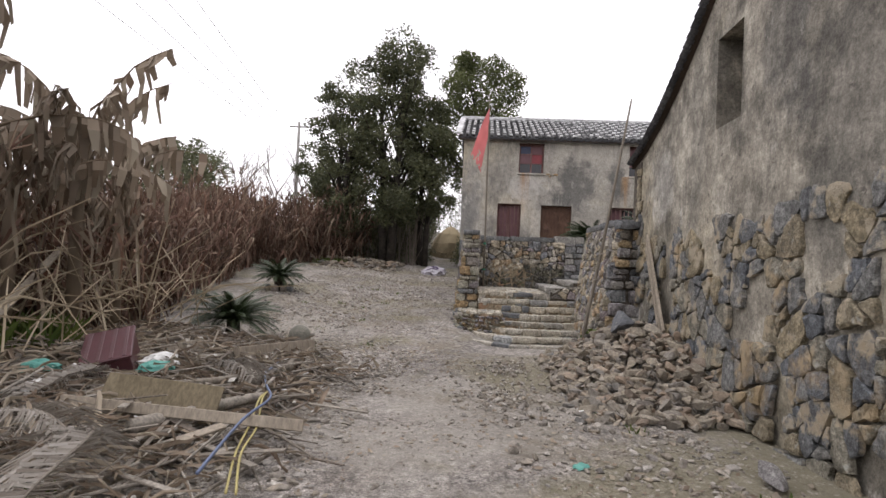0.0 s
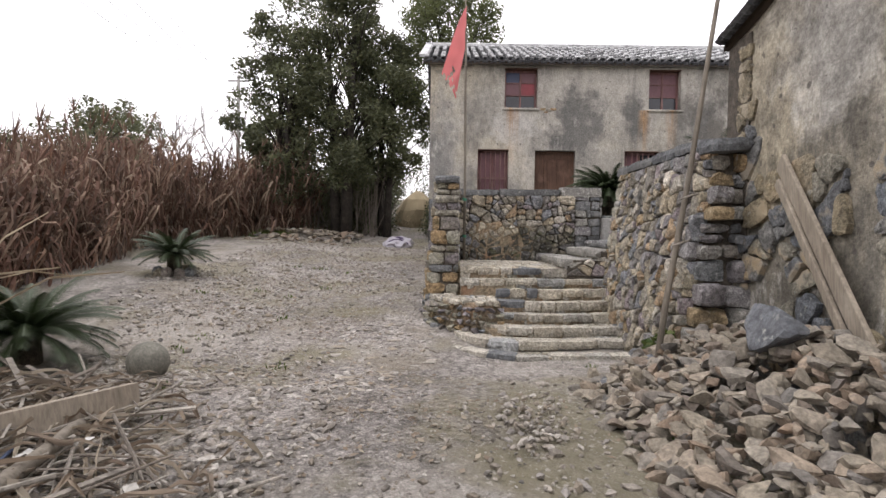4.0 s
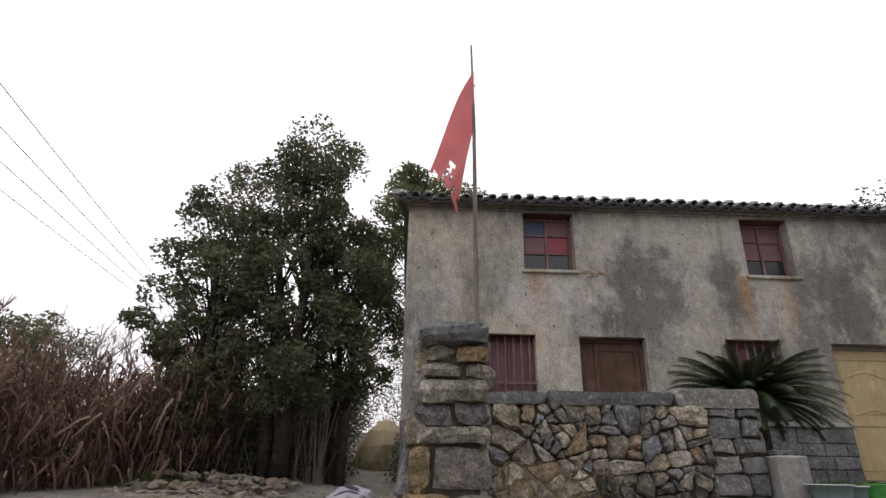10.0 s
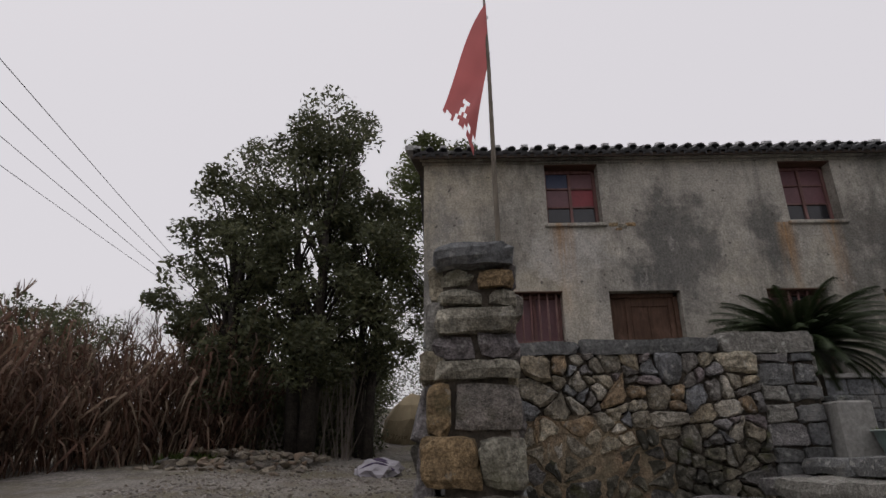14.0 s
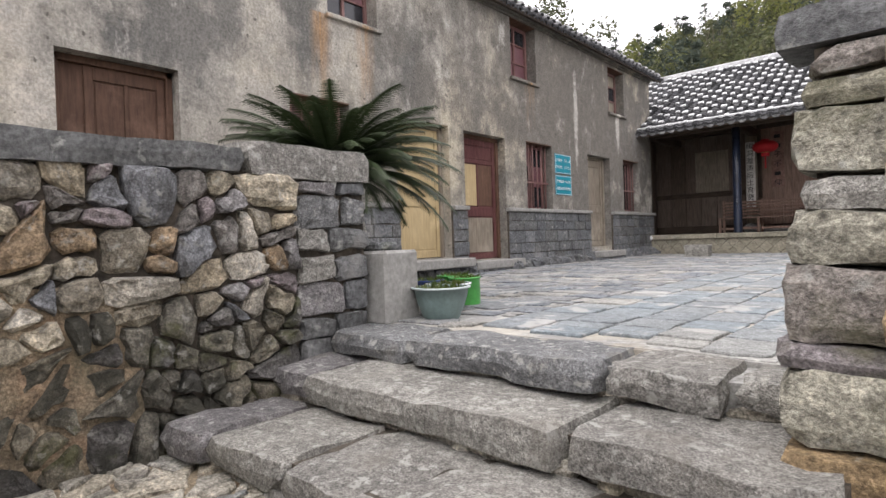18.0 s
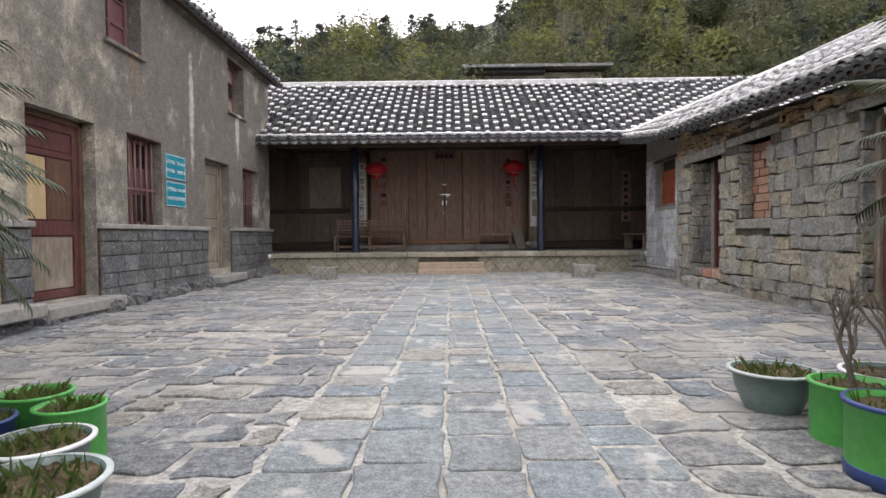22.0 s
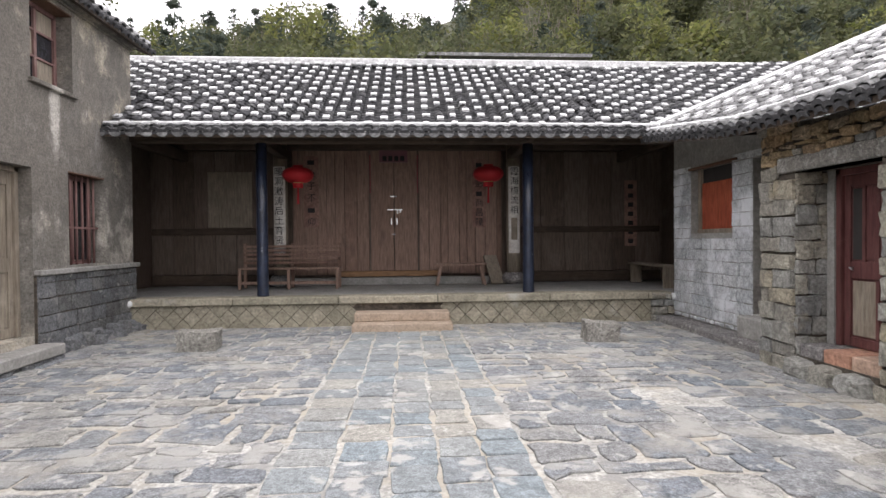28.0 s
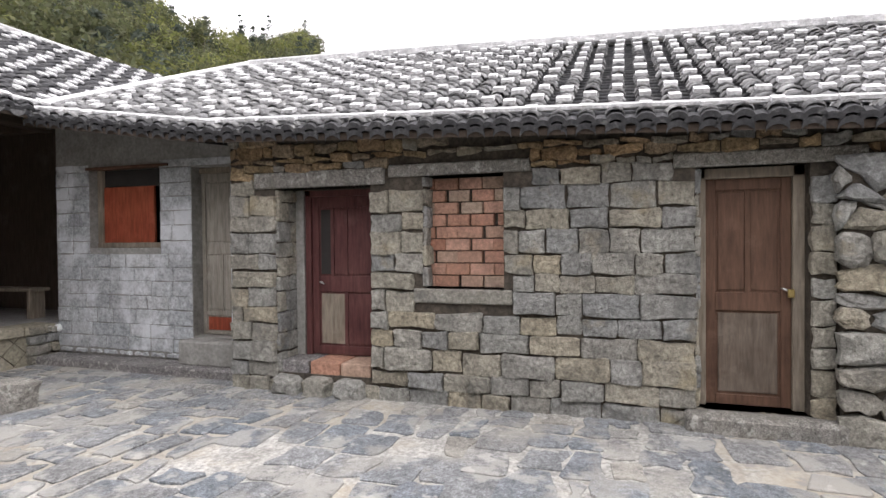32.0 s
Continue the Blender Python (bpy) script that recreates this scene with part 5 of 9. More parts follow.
grey = tagged(part("wall_wing_grey", pierced(8.4, 11.72, -0.1, 3.1, GH, 9.42, 9.85, top=lambda u: wing_eave(u) - 0.03), M_CEMENT), "limewashed grey block wall beside the porch", "wall", kind="structure")
fg = lambda u, v, d: (9.42 - d, u, v)
for q in courses(8.4, 11.72, 0.2, 2.66, GH, (0.17, 0.2), (0.26, 0.42), 0.005):
    stone("block", q, fg, M_GREYBLOCK, grey, depth=0.012, gap=0.006, back=0.01, inset=0.06, jit=0.006, tilt=0.05, flip=True, chip=0.04)
part("kerb", bevelled(boxes((9.05, 9.42, 8.42, 11.72, -0.05, 0.11)), 0.02), M_GREYSLAB, grey, "low stone kerb along the foot")
part("door_block", bevelled(boxes((9.22, 9.55, 8.62, 9.5, 0.1, 0.40)), 0.02), M_CEMENT, grey, "cement block under the door")
for k in range(10):
    a = 9.1 + k * 0.26
    stone("small_tile_edge", [(a, 0.13), (a + 0.24, 0.13), (a + 0.22, 0.19), (a + 0.02, 0.19)], fg, M_GREYBLOCK, grey, depth=0.03, gap=0.01, back=0.02, inset=0.2, flip=True)
# another added sheet, its black standing for shade behind the openings
tagged(part("wall_wing_grey_inner", boxes((10.0, 10.05, 8.4, 11.7, -0.1, 3.0)), M_UNLIT), "near-black sheet for the room shade behind the grey wall", "wall", kind="structure")
sideb = tagged(part("wall_porch_end", boxes((9.36, 9.42, 11.72, 12.3, -0.1, 0.45)), M_MORTAR_SHADE), "rough stone end of the porch platform", "wall", kind="structure")
for q in courses(9.0, 9.42, 0.0, 0.5, [], (0.1, 0.15), (0.16, 0.3), 0.01):
    stone("rough_stone", q, lambda u, v, d: (u, 11.72 - d, v), M_COURSED, sideb, depth=0.04, gap=0.008, inset=0.15)

gable = tagged(part("wall_wing_gable", pierced(9.1, 17.2, -1.9, 4.0, [(12.88, 13.64, 2.23, 3.48)], -1.08, -0.6, axis="y", top=lambda u: 2.36 + 0.34 * (min(u, 26 - u, 10.9) - 8.9) + 0.74 * max(0.0, min(u, 26 - u) - 10.9), extra=(10.9, 13.0, 15.1)), M_GABLE_PLASTER), "tall gable wall of rubble stone with patchy ochre plaster", "wall", kind="structure")
tagged(part("gable_infill", boxes((12.7, 13.8, -0.75, -0.6, 2.1, 3.6)), M_GABLE_PLASTER, gable, "plastered back of the blocked window"))


def gable_line(x):
    """Height up to which the stones lie bare."""
    if x < 9.55:
        return 2.25
    return 0.80 + 0.03 * (x - 9.5) + 0.45 * noise.noise((x * 0.9, 0.0, 5.0)) + 0.25 * noise.noise((x * 2.7, 0.0, 9.0))


fgab = lambda u, v, d: (u, -1.10 - 0.10 * max(0.0, 0.9 - v) * 0.35 - d, v)
for poly in rubble_cells(9.12, 16.9, -1.85, 2.3, 0.26, 0.10, 1.0):
    cu, cv = sum(p[0] for p in poly) / len(poly), sum(p[1] for p in poly) / len(poly)
    if cv < gable_line(cu) and noise.noise((cu * 1.3, cv * 1.3, 4.0)) < 0.22:
        stone("rubble_stone", poly, fgab, M_GABLE_STONE, gable, depth=rng.uniform(0.008, 0.03), gap=rng.uniform(0.006, 0.022), back=0.05, inset=0.22, jit=0.03, tilt=0.12, chip=0.22)
tagged(part("wall_wing_back", boxes((16.8, 17.2, -1.0, 12, -1.9, 2.3)), M_GABLE_PLASTER), "plain back wall of the wing", "wall", kind="structure")

EL = [(8.85, -1.16, wing_eave(-1.16) + 0.03), (8.5, 1.5, wing_eave(1.5)), (8.45, 8.4, wing_eave(8.4)), (8.62, 11.2, wing_eave(11.0) + 0.02)]
RL = [(13.0, -1.16, wing_ridge(-1.16) - 0.1), (13.0, 1.5, wing_ridge(1.5) - 0.06), (13.0, 8.4, wing_ridge(8.4)), (13.0, 11.2, wing_ridge(11.2))]
roof_wing, ev, al = tiled_roof("roof_wing", "grey clay tile roof of the low wing, whitened with lime and painted sky sheen", EL, RL, 0.235, 0.165, pale=1.0, seed=9, sag=lambda p: 0.30 * max(0.0, 1 - (p.y + 1.2) / 4.5))
eave_row([e for e in ev if e[0].y > 0.5], roof_wing, 3)
for a, b in zip(EL, EL[1:]):
    bm = bmesh.new()
    tube(bm, [Vector(a) + Vector((0.08, 0, 0.13)), Vector(b) + Vector((0.08, 0, 0.13))], 0.028, 6)
    part("eave_lime_line", bm, M_LIME_SHEEN, roof_wing, "white lime line along the eave")
for a, b in zip(RL, RL[1:]):
    L = (Vector(b) - Vector(a)).length
    r = part("ridge", bevelled(boxes((-0.12, 0.12, 0, L, 0, 0.16)), 0.03), M_RIDGE, roof_wing, "lime ridge")
    r.matrix_basis = Matrix.Translation(a) @ Matrix.Rotation(math.atan2(b[2] - a[2], b[1] - a[1]), 4, "X")
bm = bmesh.new()
f = [bm.verts.new(p) for p in ((13.0, -1.16, RL[0][2]), (17.4, -1.16, 2.1), (17.4, 11.2, 2.5), (13.0, 11.2, RL[-1][2]))]
bm.faces.new(f)
bmesh.ops.solidify(bm, geom=bm.faces[:], thickness=0.08)
part("back_slope", bm, M_TILE, roof_wing)
bm = bmesh.new()
vs = []
for k in range(13):
    f = k / 12
    x, z = 8.82 + (13.0 - 8.82) * f, EL[0][2] + (RL[0][2] - EL[0][2]) * f - 0.30 * 4 * f * (1 - f)
    vs.append([bm.verts.new((x, y, z + h)) for y, h in ((-1.22, -0.02), (-1.22, 0.05), (-1.10, 0.06), (-1.10, -0.02))])
for a, b in zip(vs, vs[1:]):
    for k in range(4):
        bm.faces.new((a[k], a[(k + 1) % 4], b[(k + 1) % 4], b[k]))
bm.faces.new(vs[0]), bm.faces.new(vs[-1][::-1])
bmesh.ops.recalc_face_normals(bm, faces=bm.faces)
part("verge", bm, M_TILE, roof_wing)

bm = bmesh.new()
tube(bm, [Vector(EL[-1]) + Vector((0, 0, 0.10)), Vector(RL[-1]) + Vector((0, 0, 0.12))], 0.06, 6)
part("verge_lime", bm, M_LIME_SHEEN, roof_wing, "white lime verge where the roofs meet")


# ---- windows and doors of the house ----
def house_window(n, key, label, barred, curtains):
    y0, y1, z0, z1 = FACADE_HOLES[key]
    w = thing("window_%d" % n, label, "window", (-0.24, (y0 + y1) / 2, z0), kind="structure")
    h, hw = z1 - z0, (y1 - y0) / 2
    fr = bmesh.new()
    for d in ((-0.03, 0.03, -hw, -hw + 0.055, 0, h), (-0.03, 0.03, hw - 0.055, hw, 0, h), (-0.03, 0.03, -hw, hw, h - 0.06, h), (-0.03, 0.03, -hw, hw, 0, 0.05)):
        box(fr, *d)
    part("window_frame", bevelled(fr, 0.006), M_BARRED, w)
    part("mullion", bevelled(boxes((-0.02, 0.028, -0.025, 0.025, 0.05, h - 0.06)), 0.004), M_BARRED, w)
    if not barred:
        for zz in (0.36, 0.68):
            part("glazing_bar", boxes((-0.018, 0.022, -hw + 0.05, hw - 0.05, h * zz - 0.014, h * zz + 0.014)), M_BARRED, w)
    k = 0
    for s in (-1, 1):
        for a, b in ((0.05, 0.36), (0.36, 0.68), (0.68, 0.95)):
            c = curtains[k % len(curtains)]
            part("pane", boxes((-0.012, -0.006, 0.02 if s > 0 else -hw + 0.05, hw - 0.05 if s > 0 else -0.02, h * a, h * b)), c, w)
            k += 1
    if barred:
        for i in range(6):
            yy = -hw + 0.09 + i * (2 * hw - 0.18) / 5
            bm = bmesh.new()
            tube(bm, [(0.12, yy, 0), (0.12, yy, h)], 0.017, 7)
            part("bar", bm, M_BARRED, w, smooth=True)
        bm = bmesh.new()
        box(bm, 0.10, 0.14, -hw, hw + 0.0, h * 0.40, h * 0.40 + 0.03)
        part("cross_bar", bm, M_BARRED, w)
    else:
        part("window_sill", bevelled(boxes((0.03, 0.30, -hw - 0.05, hw + 0.05, -0.06, 0.0)), 0.01), M_PLASTER, w)
    part("lintel", boxes((0.02, 0.243, -hw, hw, h - 0.005, h + 0.012)), M_BROWNDOOR, w, "dark wooden lintel board")
    return w


house_window(2, "w1u", "upper window with dull red frame and blue and red panes", False, [M_GLASSDARK, M_PINKCLOTH, M_BLUECLOTH, M_GLASSDARK, M_REDCLOTH, M_PINKCLOTH])
house_window(3, "w2u", "upper window with weathered red frame and clouded panes", False, [M_GLASSDARK, M_PINKCLOTH, M_PINKCLOTH])
house_window(4, "w3u", "upper window with faded red panes", False, [M_PINKCLOTH, M_PINKCLOTH, M_GLASSDARK])
house_window(5, "w4u", "upper window with a dark frame and a sagging sill", False, [M_GLASSDARK, M_GREYWOOD])
house_window(6, "w1l", "barred ground-floor window with a pink curtain", True, [M_PINKCLOTH])
house_window(7, "w2l", "barred ground-floor window with a dark red board behind", True, [M_PINKCLOTH, M_GLASSDARK])
house_window(8, "w3l", "barred ground-floor window with rusty red bars", True, [M_PINKCLOTH, M_GLASSDARK])
house_window(9, "w4l", "barred ground-floor window with grey wooden bars", True, [M_GLASSDARK])


def panel_door(name, label, loc, w, h, leaf_mat, frame_mat, panels, out=(1, 0), side=0.0, handle=None, frame_w=0.07):
    """A framed, panelled door facing +x (out 1) or -x (out -1); its width runs along y."""
    s = out[0]
    d = thing(name, label, "door", loc, kind="structure")
    X = lambda a, b: (min(a * s, b * s), max(a * s, b * s))
    fr = bmesh.new()
    for y0, y1, z0, z1 in ((-w / 2, -w / 2 + frame_w, 0, h), (w / 2 - frame_w, w / 2, 0, h), (-w / 2, w / 2, h - frame_w, h)):
        box(fr, *X(-0.05, 0.06), y0, y1, z0, z1)
    part("door_frame", bevelled(fr, 0.006), frame_mat, d)
    a, b = -w / 2 + frame_w + side, w / 2 - frame_w
    leaf = part("leaf", bevelled(boxes((*X(-0.03, 0.0), a, b, 0.01, h - frame_w)), 0.005), leaf_mat, d)
    # stiles and rails stand proud of the sunk panels
    W = b - a
    for y0, y1, z0, z1 in ((a, a + 0.08, 0.01, h - frame_w), (b - 0.08, b, 0.01, h - frame_w)):
        part("stile", bevelled(boxes((*X(0.0, 0.022), y0, y1, z0, z1)), 0.005), leaf_mat, leaf)
    zs = sorted({z for p in panels for z in (p[2], p[3])})
    H_ = h - frame_w
    prev = 0.01
    for p0, p1 in sorted({(p[2], p[3]) for p in panels}):
        part("rail", bevelled(boxes((*X(0.0, 0.02), a + 0.08, b - 0.08, prev, p0 * H_)), 0.004), leaf_mat, leaf)
        prev = p1 * H_
    part("rail", bevelled(boxes((*X(0.0, 0.02), a + 0.08, b - 0.08, prev, H_)), 0.004), leaf_mat, leaf)
    for u0, u1, z0, z1, pm in panels:
        part("panel", bevelled(boxes((*X(0.0, 0.010), a + 0.08 + u0 * (W - 0.16) + 0.02, a + 0.08 + u1 * (W - 0.16) - 0.02, z0 * H_ + 0.02, z1 * H_ - 0.02)), 0.008), pm or leaf_mat, leaf)
        if u0 > 0.01:
            yy = a + 0.08 + u0 * (W - 0.16)
            part("muntin", boxes((*X(0.0, 0.018), yy - 0.02, yy + 0.02, z0 * H_, z1 * H_)), leaf_mat, leaf)
    if handle:
        yy, zz = handle
        bm = bmesh.new()
        tube(bm, [(s * 0.02, yy, zz), (s * 0.06, yy, zz), (s * 0.065, yy - 0.05, zz - 0.02)], 0.009, 7)
        part("door_handle", bm, M_METAL, leaf, "small metal handle")
    return d


P2 = [(0, 0.5, 0.08, 0.42, None), (0.5, 1, 0.08, 0.42, None), (0, 0.5, 0.52, 0.94, None), (0.5, 1, 0.52, 0.94, None)]
P1 = [(0, 1, 0.06, 0.40, None), (0, 1, 0.48, 0.92, None)]


def house_door(n, key, label, mats, panels, side=0.0):
    y0, y1, z0, z1 = FACADE_HOLES[key]
    return panel_door("door_%d" % n, label, (-0.22, (y0 + y1) / 2, z0), y1 - y0, z1 - z0, mats[0], mats[1], panels, (1, 0), side, handle=(y0 - (y0 + y1) / 2 + 0.16 + side, 1.05))


d1 = house_door(2, "d1", "brown panelled house door beside a dark side board", (M_BROWNDOOR, M_BROWNDOOR), P2, 0.22)
part("side_board", bevelled(boxes((-0.04, -0.005, -0.50, -0.265, 0.0, 2.25)), 0.005), M_BROWNDOOR, d1)
house_door(3, "d2", "ochre yellow house door with arched panels", (M_YELLOWDOOR, M_GREYWOOD), P1)
house_door(4, "d3", "half-open red and brown door with an ochre lower panel", (M_REDDOOR, M_BROWNDOOR), [(0, 1, 0.05, 0.36, M_GREYWOOD), (0, 0.5, 0.44, 0.80, M_YELLOWDOOR), (0.5, 1, 0.44, 0.80, M_BROWNDOOR), (0, 1, 0.83, 0.95, None)])
house_door(5, "d4", "narrow grey wooden door in a deep plastered reveal", (M_GREYWOOD, M_GREYWOOD), P1)
# arched moulding on the ochre door
for zc in (1.0, 1.62):
    bm = bmesh.new()
    tube(bm, [(-0.205, 2.42 + 0.76 * k / 12, 0.28 + zc + 0.10 * math.sin(math.pi * k / 12) ** 2) for k in range(13)], 0.012, 6)
    part("arched_moulding", bm, M_YELLOWDOOR, bpy.data.objects["door_3"]).matrix_basis = bpy.data.objects["door_3"].matrix_basis.inverted()

y0, y1, z0, z1 = WING_HOLES["rd"]
# the missing pane is a near-black panel painted as the shade inside
panel_door("door_6", "faded dark red door with one pane missing, on a brick sill", (9.27, (y0 + y1) / 2 - 0.07, z0 + 0.13), y1 - y0 - 0.14, z1 - z0 - 0.13, M_REDDOOR, M_REDDOOR,
           [(0, 0.5, 0.06, 0.40, None), (0.5, 1, 0.06, 0.40, M_GREYWOOD), (0, 0.5, 0.50, 0.93, None), (0.5, 0.75, 0.50, 0.93, None), (0.75, 1, 0.50, 0.93, M_UNLIT)], (-1, 0), handle=(0.3, 0.82))
bs = thing("door_sill", "sill of brick and stone under the red door", "sill", (8.95, 7.26, 0.0), kind="structure")
for k, m in enumerate((M_BRICK, M_BRICK, M_GREYSLAB)):
    part("sill_brick", bevelled(boxes((-0.06, 0.40, -0.52 + k * 0.36, -0.18 + k * 0.36, 0.19, 0.33)), 0.01), m, bs)
for k in range(3):
    stone("sill_stone", [(6.75 + k * 0.37, -0.05), (7.1 + k * 0.37, -0.05), (7.08 + k * 0.37, 0.2), (6.78 + k * 0.37, 0.18)], lambda u, v, d: (8.85 - d - 8.95, u - 7.26, v), M_COURSED, bs, depth=0.12, inset=0.2, flip=True)
y0, y1, z0, z1 = WING_HOLES["wd"]
panel_door("door_7", "closed brown wooden door with worn lower panel and padlock", (9.06, (y0 + y1) / 2, z0), y1 - y0, z1 - z0, M_BROWNDOOR, M_GREYWOOD,
           [(0, 0.5, 0.50, 0.95, None), (0.5, 1, 0.50, 0.95, None), (0, 1, 0.05, 0.42, M_WORN)], (-1, 0), handle=(-0.26, 1.02), frame_w=0.09)
tagged(part("door_padlock", bevelled(boxes((8.97, 9.005, 2.92, 2.97, 1.10, 1.17)), 0.006), plain("brass", (0.5, 0.38, 0.15), 0.4, 0.8)), "small brass padlock on the brown door", "padlock")
tagged(part("door_step_wing", bevelled(boxes((8.66, 9.1, 2.62, 3.78, -0.1, 0.15)), 0.03), M_GREYSLAB), "rough stone door step of the wing", "step")
y0, y1, z0, z1 = WING_HOLES["bw"]
fill = thing("window_10", "window opening walled up with orange bricks on edge", "window", (9.11, y0, z0), kind="structure")
part("backing", boxes((0.0, 0.1, 0, y1 - y0, 0, z1 - z0)), M_MORTAR_SHADE, fill)
z, r_ = 0.0, 0
while z < z1 - z0 - 0.04:
    hh = min(0.122, z1 - z0 - z)
    y = -0.12 if r_ % 2 else 0.0
    while y < y1 - y0:
        a, b = max(0, y), min(y1 - y0, y + 0.25 + rng.uniform(-0.03, 0.02))
        if b - a > 0.03:
            part("brick", bevelled(boxes((-0.05 + rng.uniform(-0.012, 0.012), 0.0, a + 0.004, b - 0.005, z + 0.004, z + hh - 0.005)), 0.006), M_BRICK, fill)
        y += 0.25
    z, r_ = z + hh, r_ + 1
y0, y1, z0, z1 = GREY_HOLES["ow"]
w = thing("window_11", "window closed by a red-orange board in a grey frame", "window", (9.58, (y0 + y1) / 2, z0), kind="structure")
part("board", bevelled(boxes((-0.02, 0.02, -0.36, 0.50, 0.07, 0.82)), 0.004), M_ORANGE, w)
# near-black strip painted as the shade above the orange board
part("board", boxes((0.0, 0.02, -0.5, 0.5, 0.82, 1.05)), M_UNLIT, w)
for d in ((-0.05, 0.05, 0.50, 0.585, 0, 1.06), (-0.05, 0.05, -0.585, -0.5, 0, 1.06), (-0.06, 0.05, -0.585, 0.585, 0.0, 0.07)):
    part("window_frame", bevelled(boxes(d), 0.006), M_GREYWOOD, w)
part("lintel", boxes((-0.2, -0.10, -0.75, 0.62, 1.04, 1.075)), M_BROWNDOOR, w)
y0, y1, z0, z1 = GREY_HOLES["gd"]
panel_door("door_8", "narrow pale grey door with a red kick panel", (9.62, (y0 + y1) / 2, z0), y1 - y0 + 0.2, z1 - z0, M_PALEDOOR, M_GREYWOOD, [(0, 1, 0.02, 0.12, M_ORANGE), (0, 0.5, 0.15, 0.5, None), (0.5, 1, 0.15, 0.5, None), (0, 1, 0.57, 0.95, None)], (-1, 0))

# ---- notice boards ----
for k, (za, zb, l1, l2) in enumerate(((1.90, 2.306, "\u74e6\u783e\u7834\u843d \u7981\u6b62\u5165\u5185", "\u610f\u5916\u73b0\u8c61 \u81ea\u7ba1\u5b89\u5168"), (1.448, 1.86, "\u4e25\u7981\u5077\u53d6\u4e00\u5207\u53e4\u7269", "\u8fdd\u8005\u9001\u4ea4\u6cd5\u5f8b\u5904\u7f6e"))):
    s = thing("notice_board", "teal enamel notice board with white lettering on the house wall", "sign", (0.0, 7.108, za), group="teal notice boards")
    h = zb - za
    part("plate", bevelled(boxes((0.002, 0.014, -0.335, 0.335, 0, h)), 0.003), M_SIGN, s)
    for d in ((0.014, 0.016, -0.325, 0.325, 0.012, 0.02), (0.014, 0.016, -0.325, 0.325, h - 0.02, h - 0.012), (0.014, 0.016, -0.325, -0.317, 0.012, h - 0.012), (0.014, 0.016, 0.317, 0.325, 0.012, h - 0.012)):
        part("border", boxes(d), M_WHITE, s)
    words(l1, 0.072, M_WHITE, s, pose(0.016, 0, h * 0.68, 90, 0, 90))
    words(l2, 0.072, M_WHITE, s, pose(0.016, 0, h * 0.32, 90, 0, 90))

# ---- courtyard floor ----
court = tagged(part("floor_courtyard", boxes((0.0, 9.45, -1.0, 11.80, -0.5, -0.004), (3.0, 6.3, -1.30, -1.0, -0.5, -0.03)), M_LIME), "courtyard of irregular grey flagstones in pale lime joints", "floor", kind="structure")
ff = lambda u, v, d: (u, v, d + 0.008 * noise.noise((u * 0.8, v * 0.8, 0)))
for u0, u1 in ((0.1, 3.80), (5.52, 8.85)):
    for poly in courses(u0, u1, -0.95, 11.72, [], (0.22, 0.40), (0.24, 0.62), 0.07):
        if rng.random() < 0.035:
            continue
        stone("flagstone", poly, ff, M_FLAG, court, depth=0.010, gap=rng.uniform(0.016, 0.034), back=0.012, inset=0.06, jit=0.03, tilt=0.012, chip=0.12)
for poly in cells(seeds_in(8.85, 9.4, 8.4, 11.7, 0.5, 0.5), 8.85, 9.4, 8.4, 11.7):
    stone("flagstone", poly, ff, M_FLAG, court, depth=0.012, gap=0.02, back=0.012, inset=0.03, jit=0.03, tilt=0.01)
path = tagged(part("floor_path", boxes((3.80, 5.52, -0.98, 11.72, -0.2, 0.0)), M_LIME), "path of blue-grey slabs down the middle of the courtyard", "floor", kind="structure")
for a, b in ((3.81, 4.20), (4.20, 4.56), (4.56, 4.89), (4.89, 5.20), (5.20, 5.51)):
    v = -0.95 + rng.uniform(0, 0.2)
    while v < 11.6:
        w = min(rng.uniform(0.22, 0.42), 11.7 - v)
        j = [rng.uniform(-0.015, 0.015) for _ in range(4)]
        stone("path_slab", [(a + j[0], v), (b + j[1], v + j[2]), (b + j[1], v + w), (a + j[3], v + w + j[2])], ff, M_STRIP, path, depth=0.012, gap=0.016, back=0.012, inset=0.03, jit=0.014, tilt=0.008, chip=0.07)
        v += w

# ---- steps, landing and their walls ----
upper = tagged(part("floor_upper_steps", boxes((3.06, 5.84, -1.78, -1.3, -0.9, -0.19), (3.06, 5.84, -2.36, -1.78, -0.9, -0.34)), M_MORTAR_SHADE), "three broad worn stone steps up to the courtyard", "steps", kind="structure")
for z, ya, yb, cuts in ((0.0, -1.38, -0.94, (3.04, 3.75, 4.95, 5.45, 5.85)), (-0.16, -1.86, -1.30, (3.04, 3.4, 5.0, 5.85)), (-0.32, -2.45, -1.82, (3.04, 3.45, 4.05, 5.25, 5.85))):
    for a, b in zip(cuts, cuts[1:]):
        rough_slab("step_slab", a + 0.008, b - 0.008, ya + rng.uniform(-0.06, 0.04), yb, z - 0.135, z + rng.uniform(-0.012, 0.012), M_GREYSLAB, upper, 0.03)
    u = cuts[0]
    while u < cuts[-1] - 0.06:
        w = rng.uniform(0.07, 0.26)
        rough_slab("packing_stone", u + 0.004, min(cuts[-1], u + w) - 0.006, ya + rng.uniform(0.0, 0.07), ya + 0.3, z - rng.uniform(0.20, 0.24), z - 0.115, M_STEP, upper, 0.018, 0.09)
        u += w
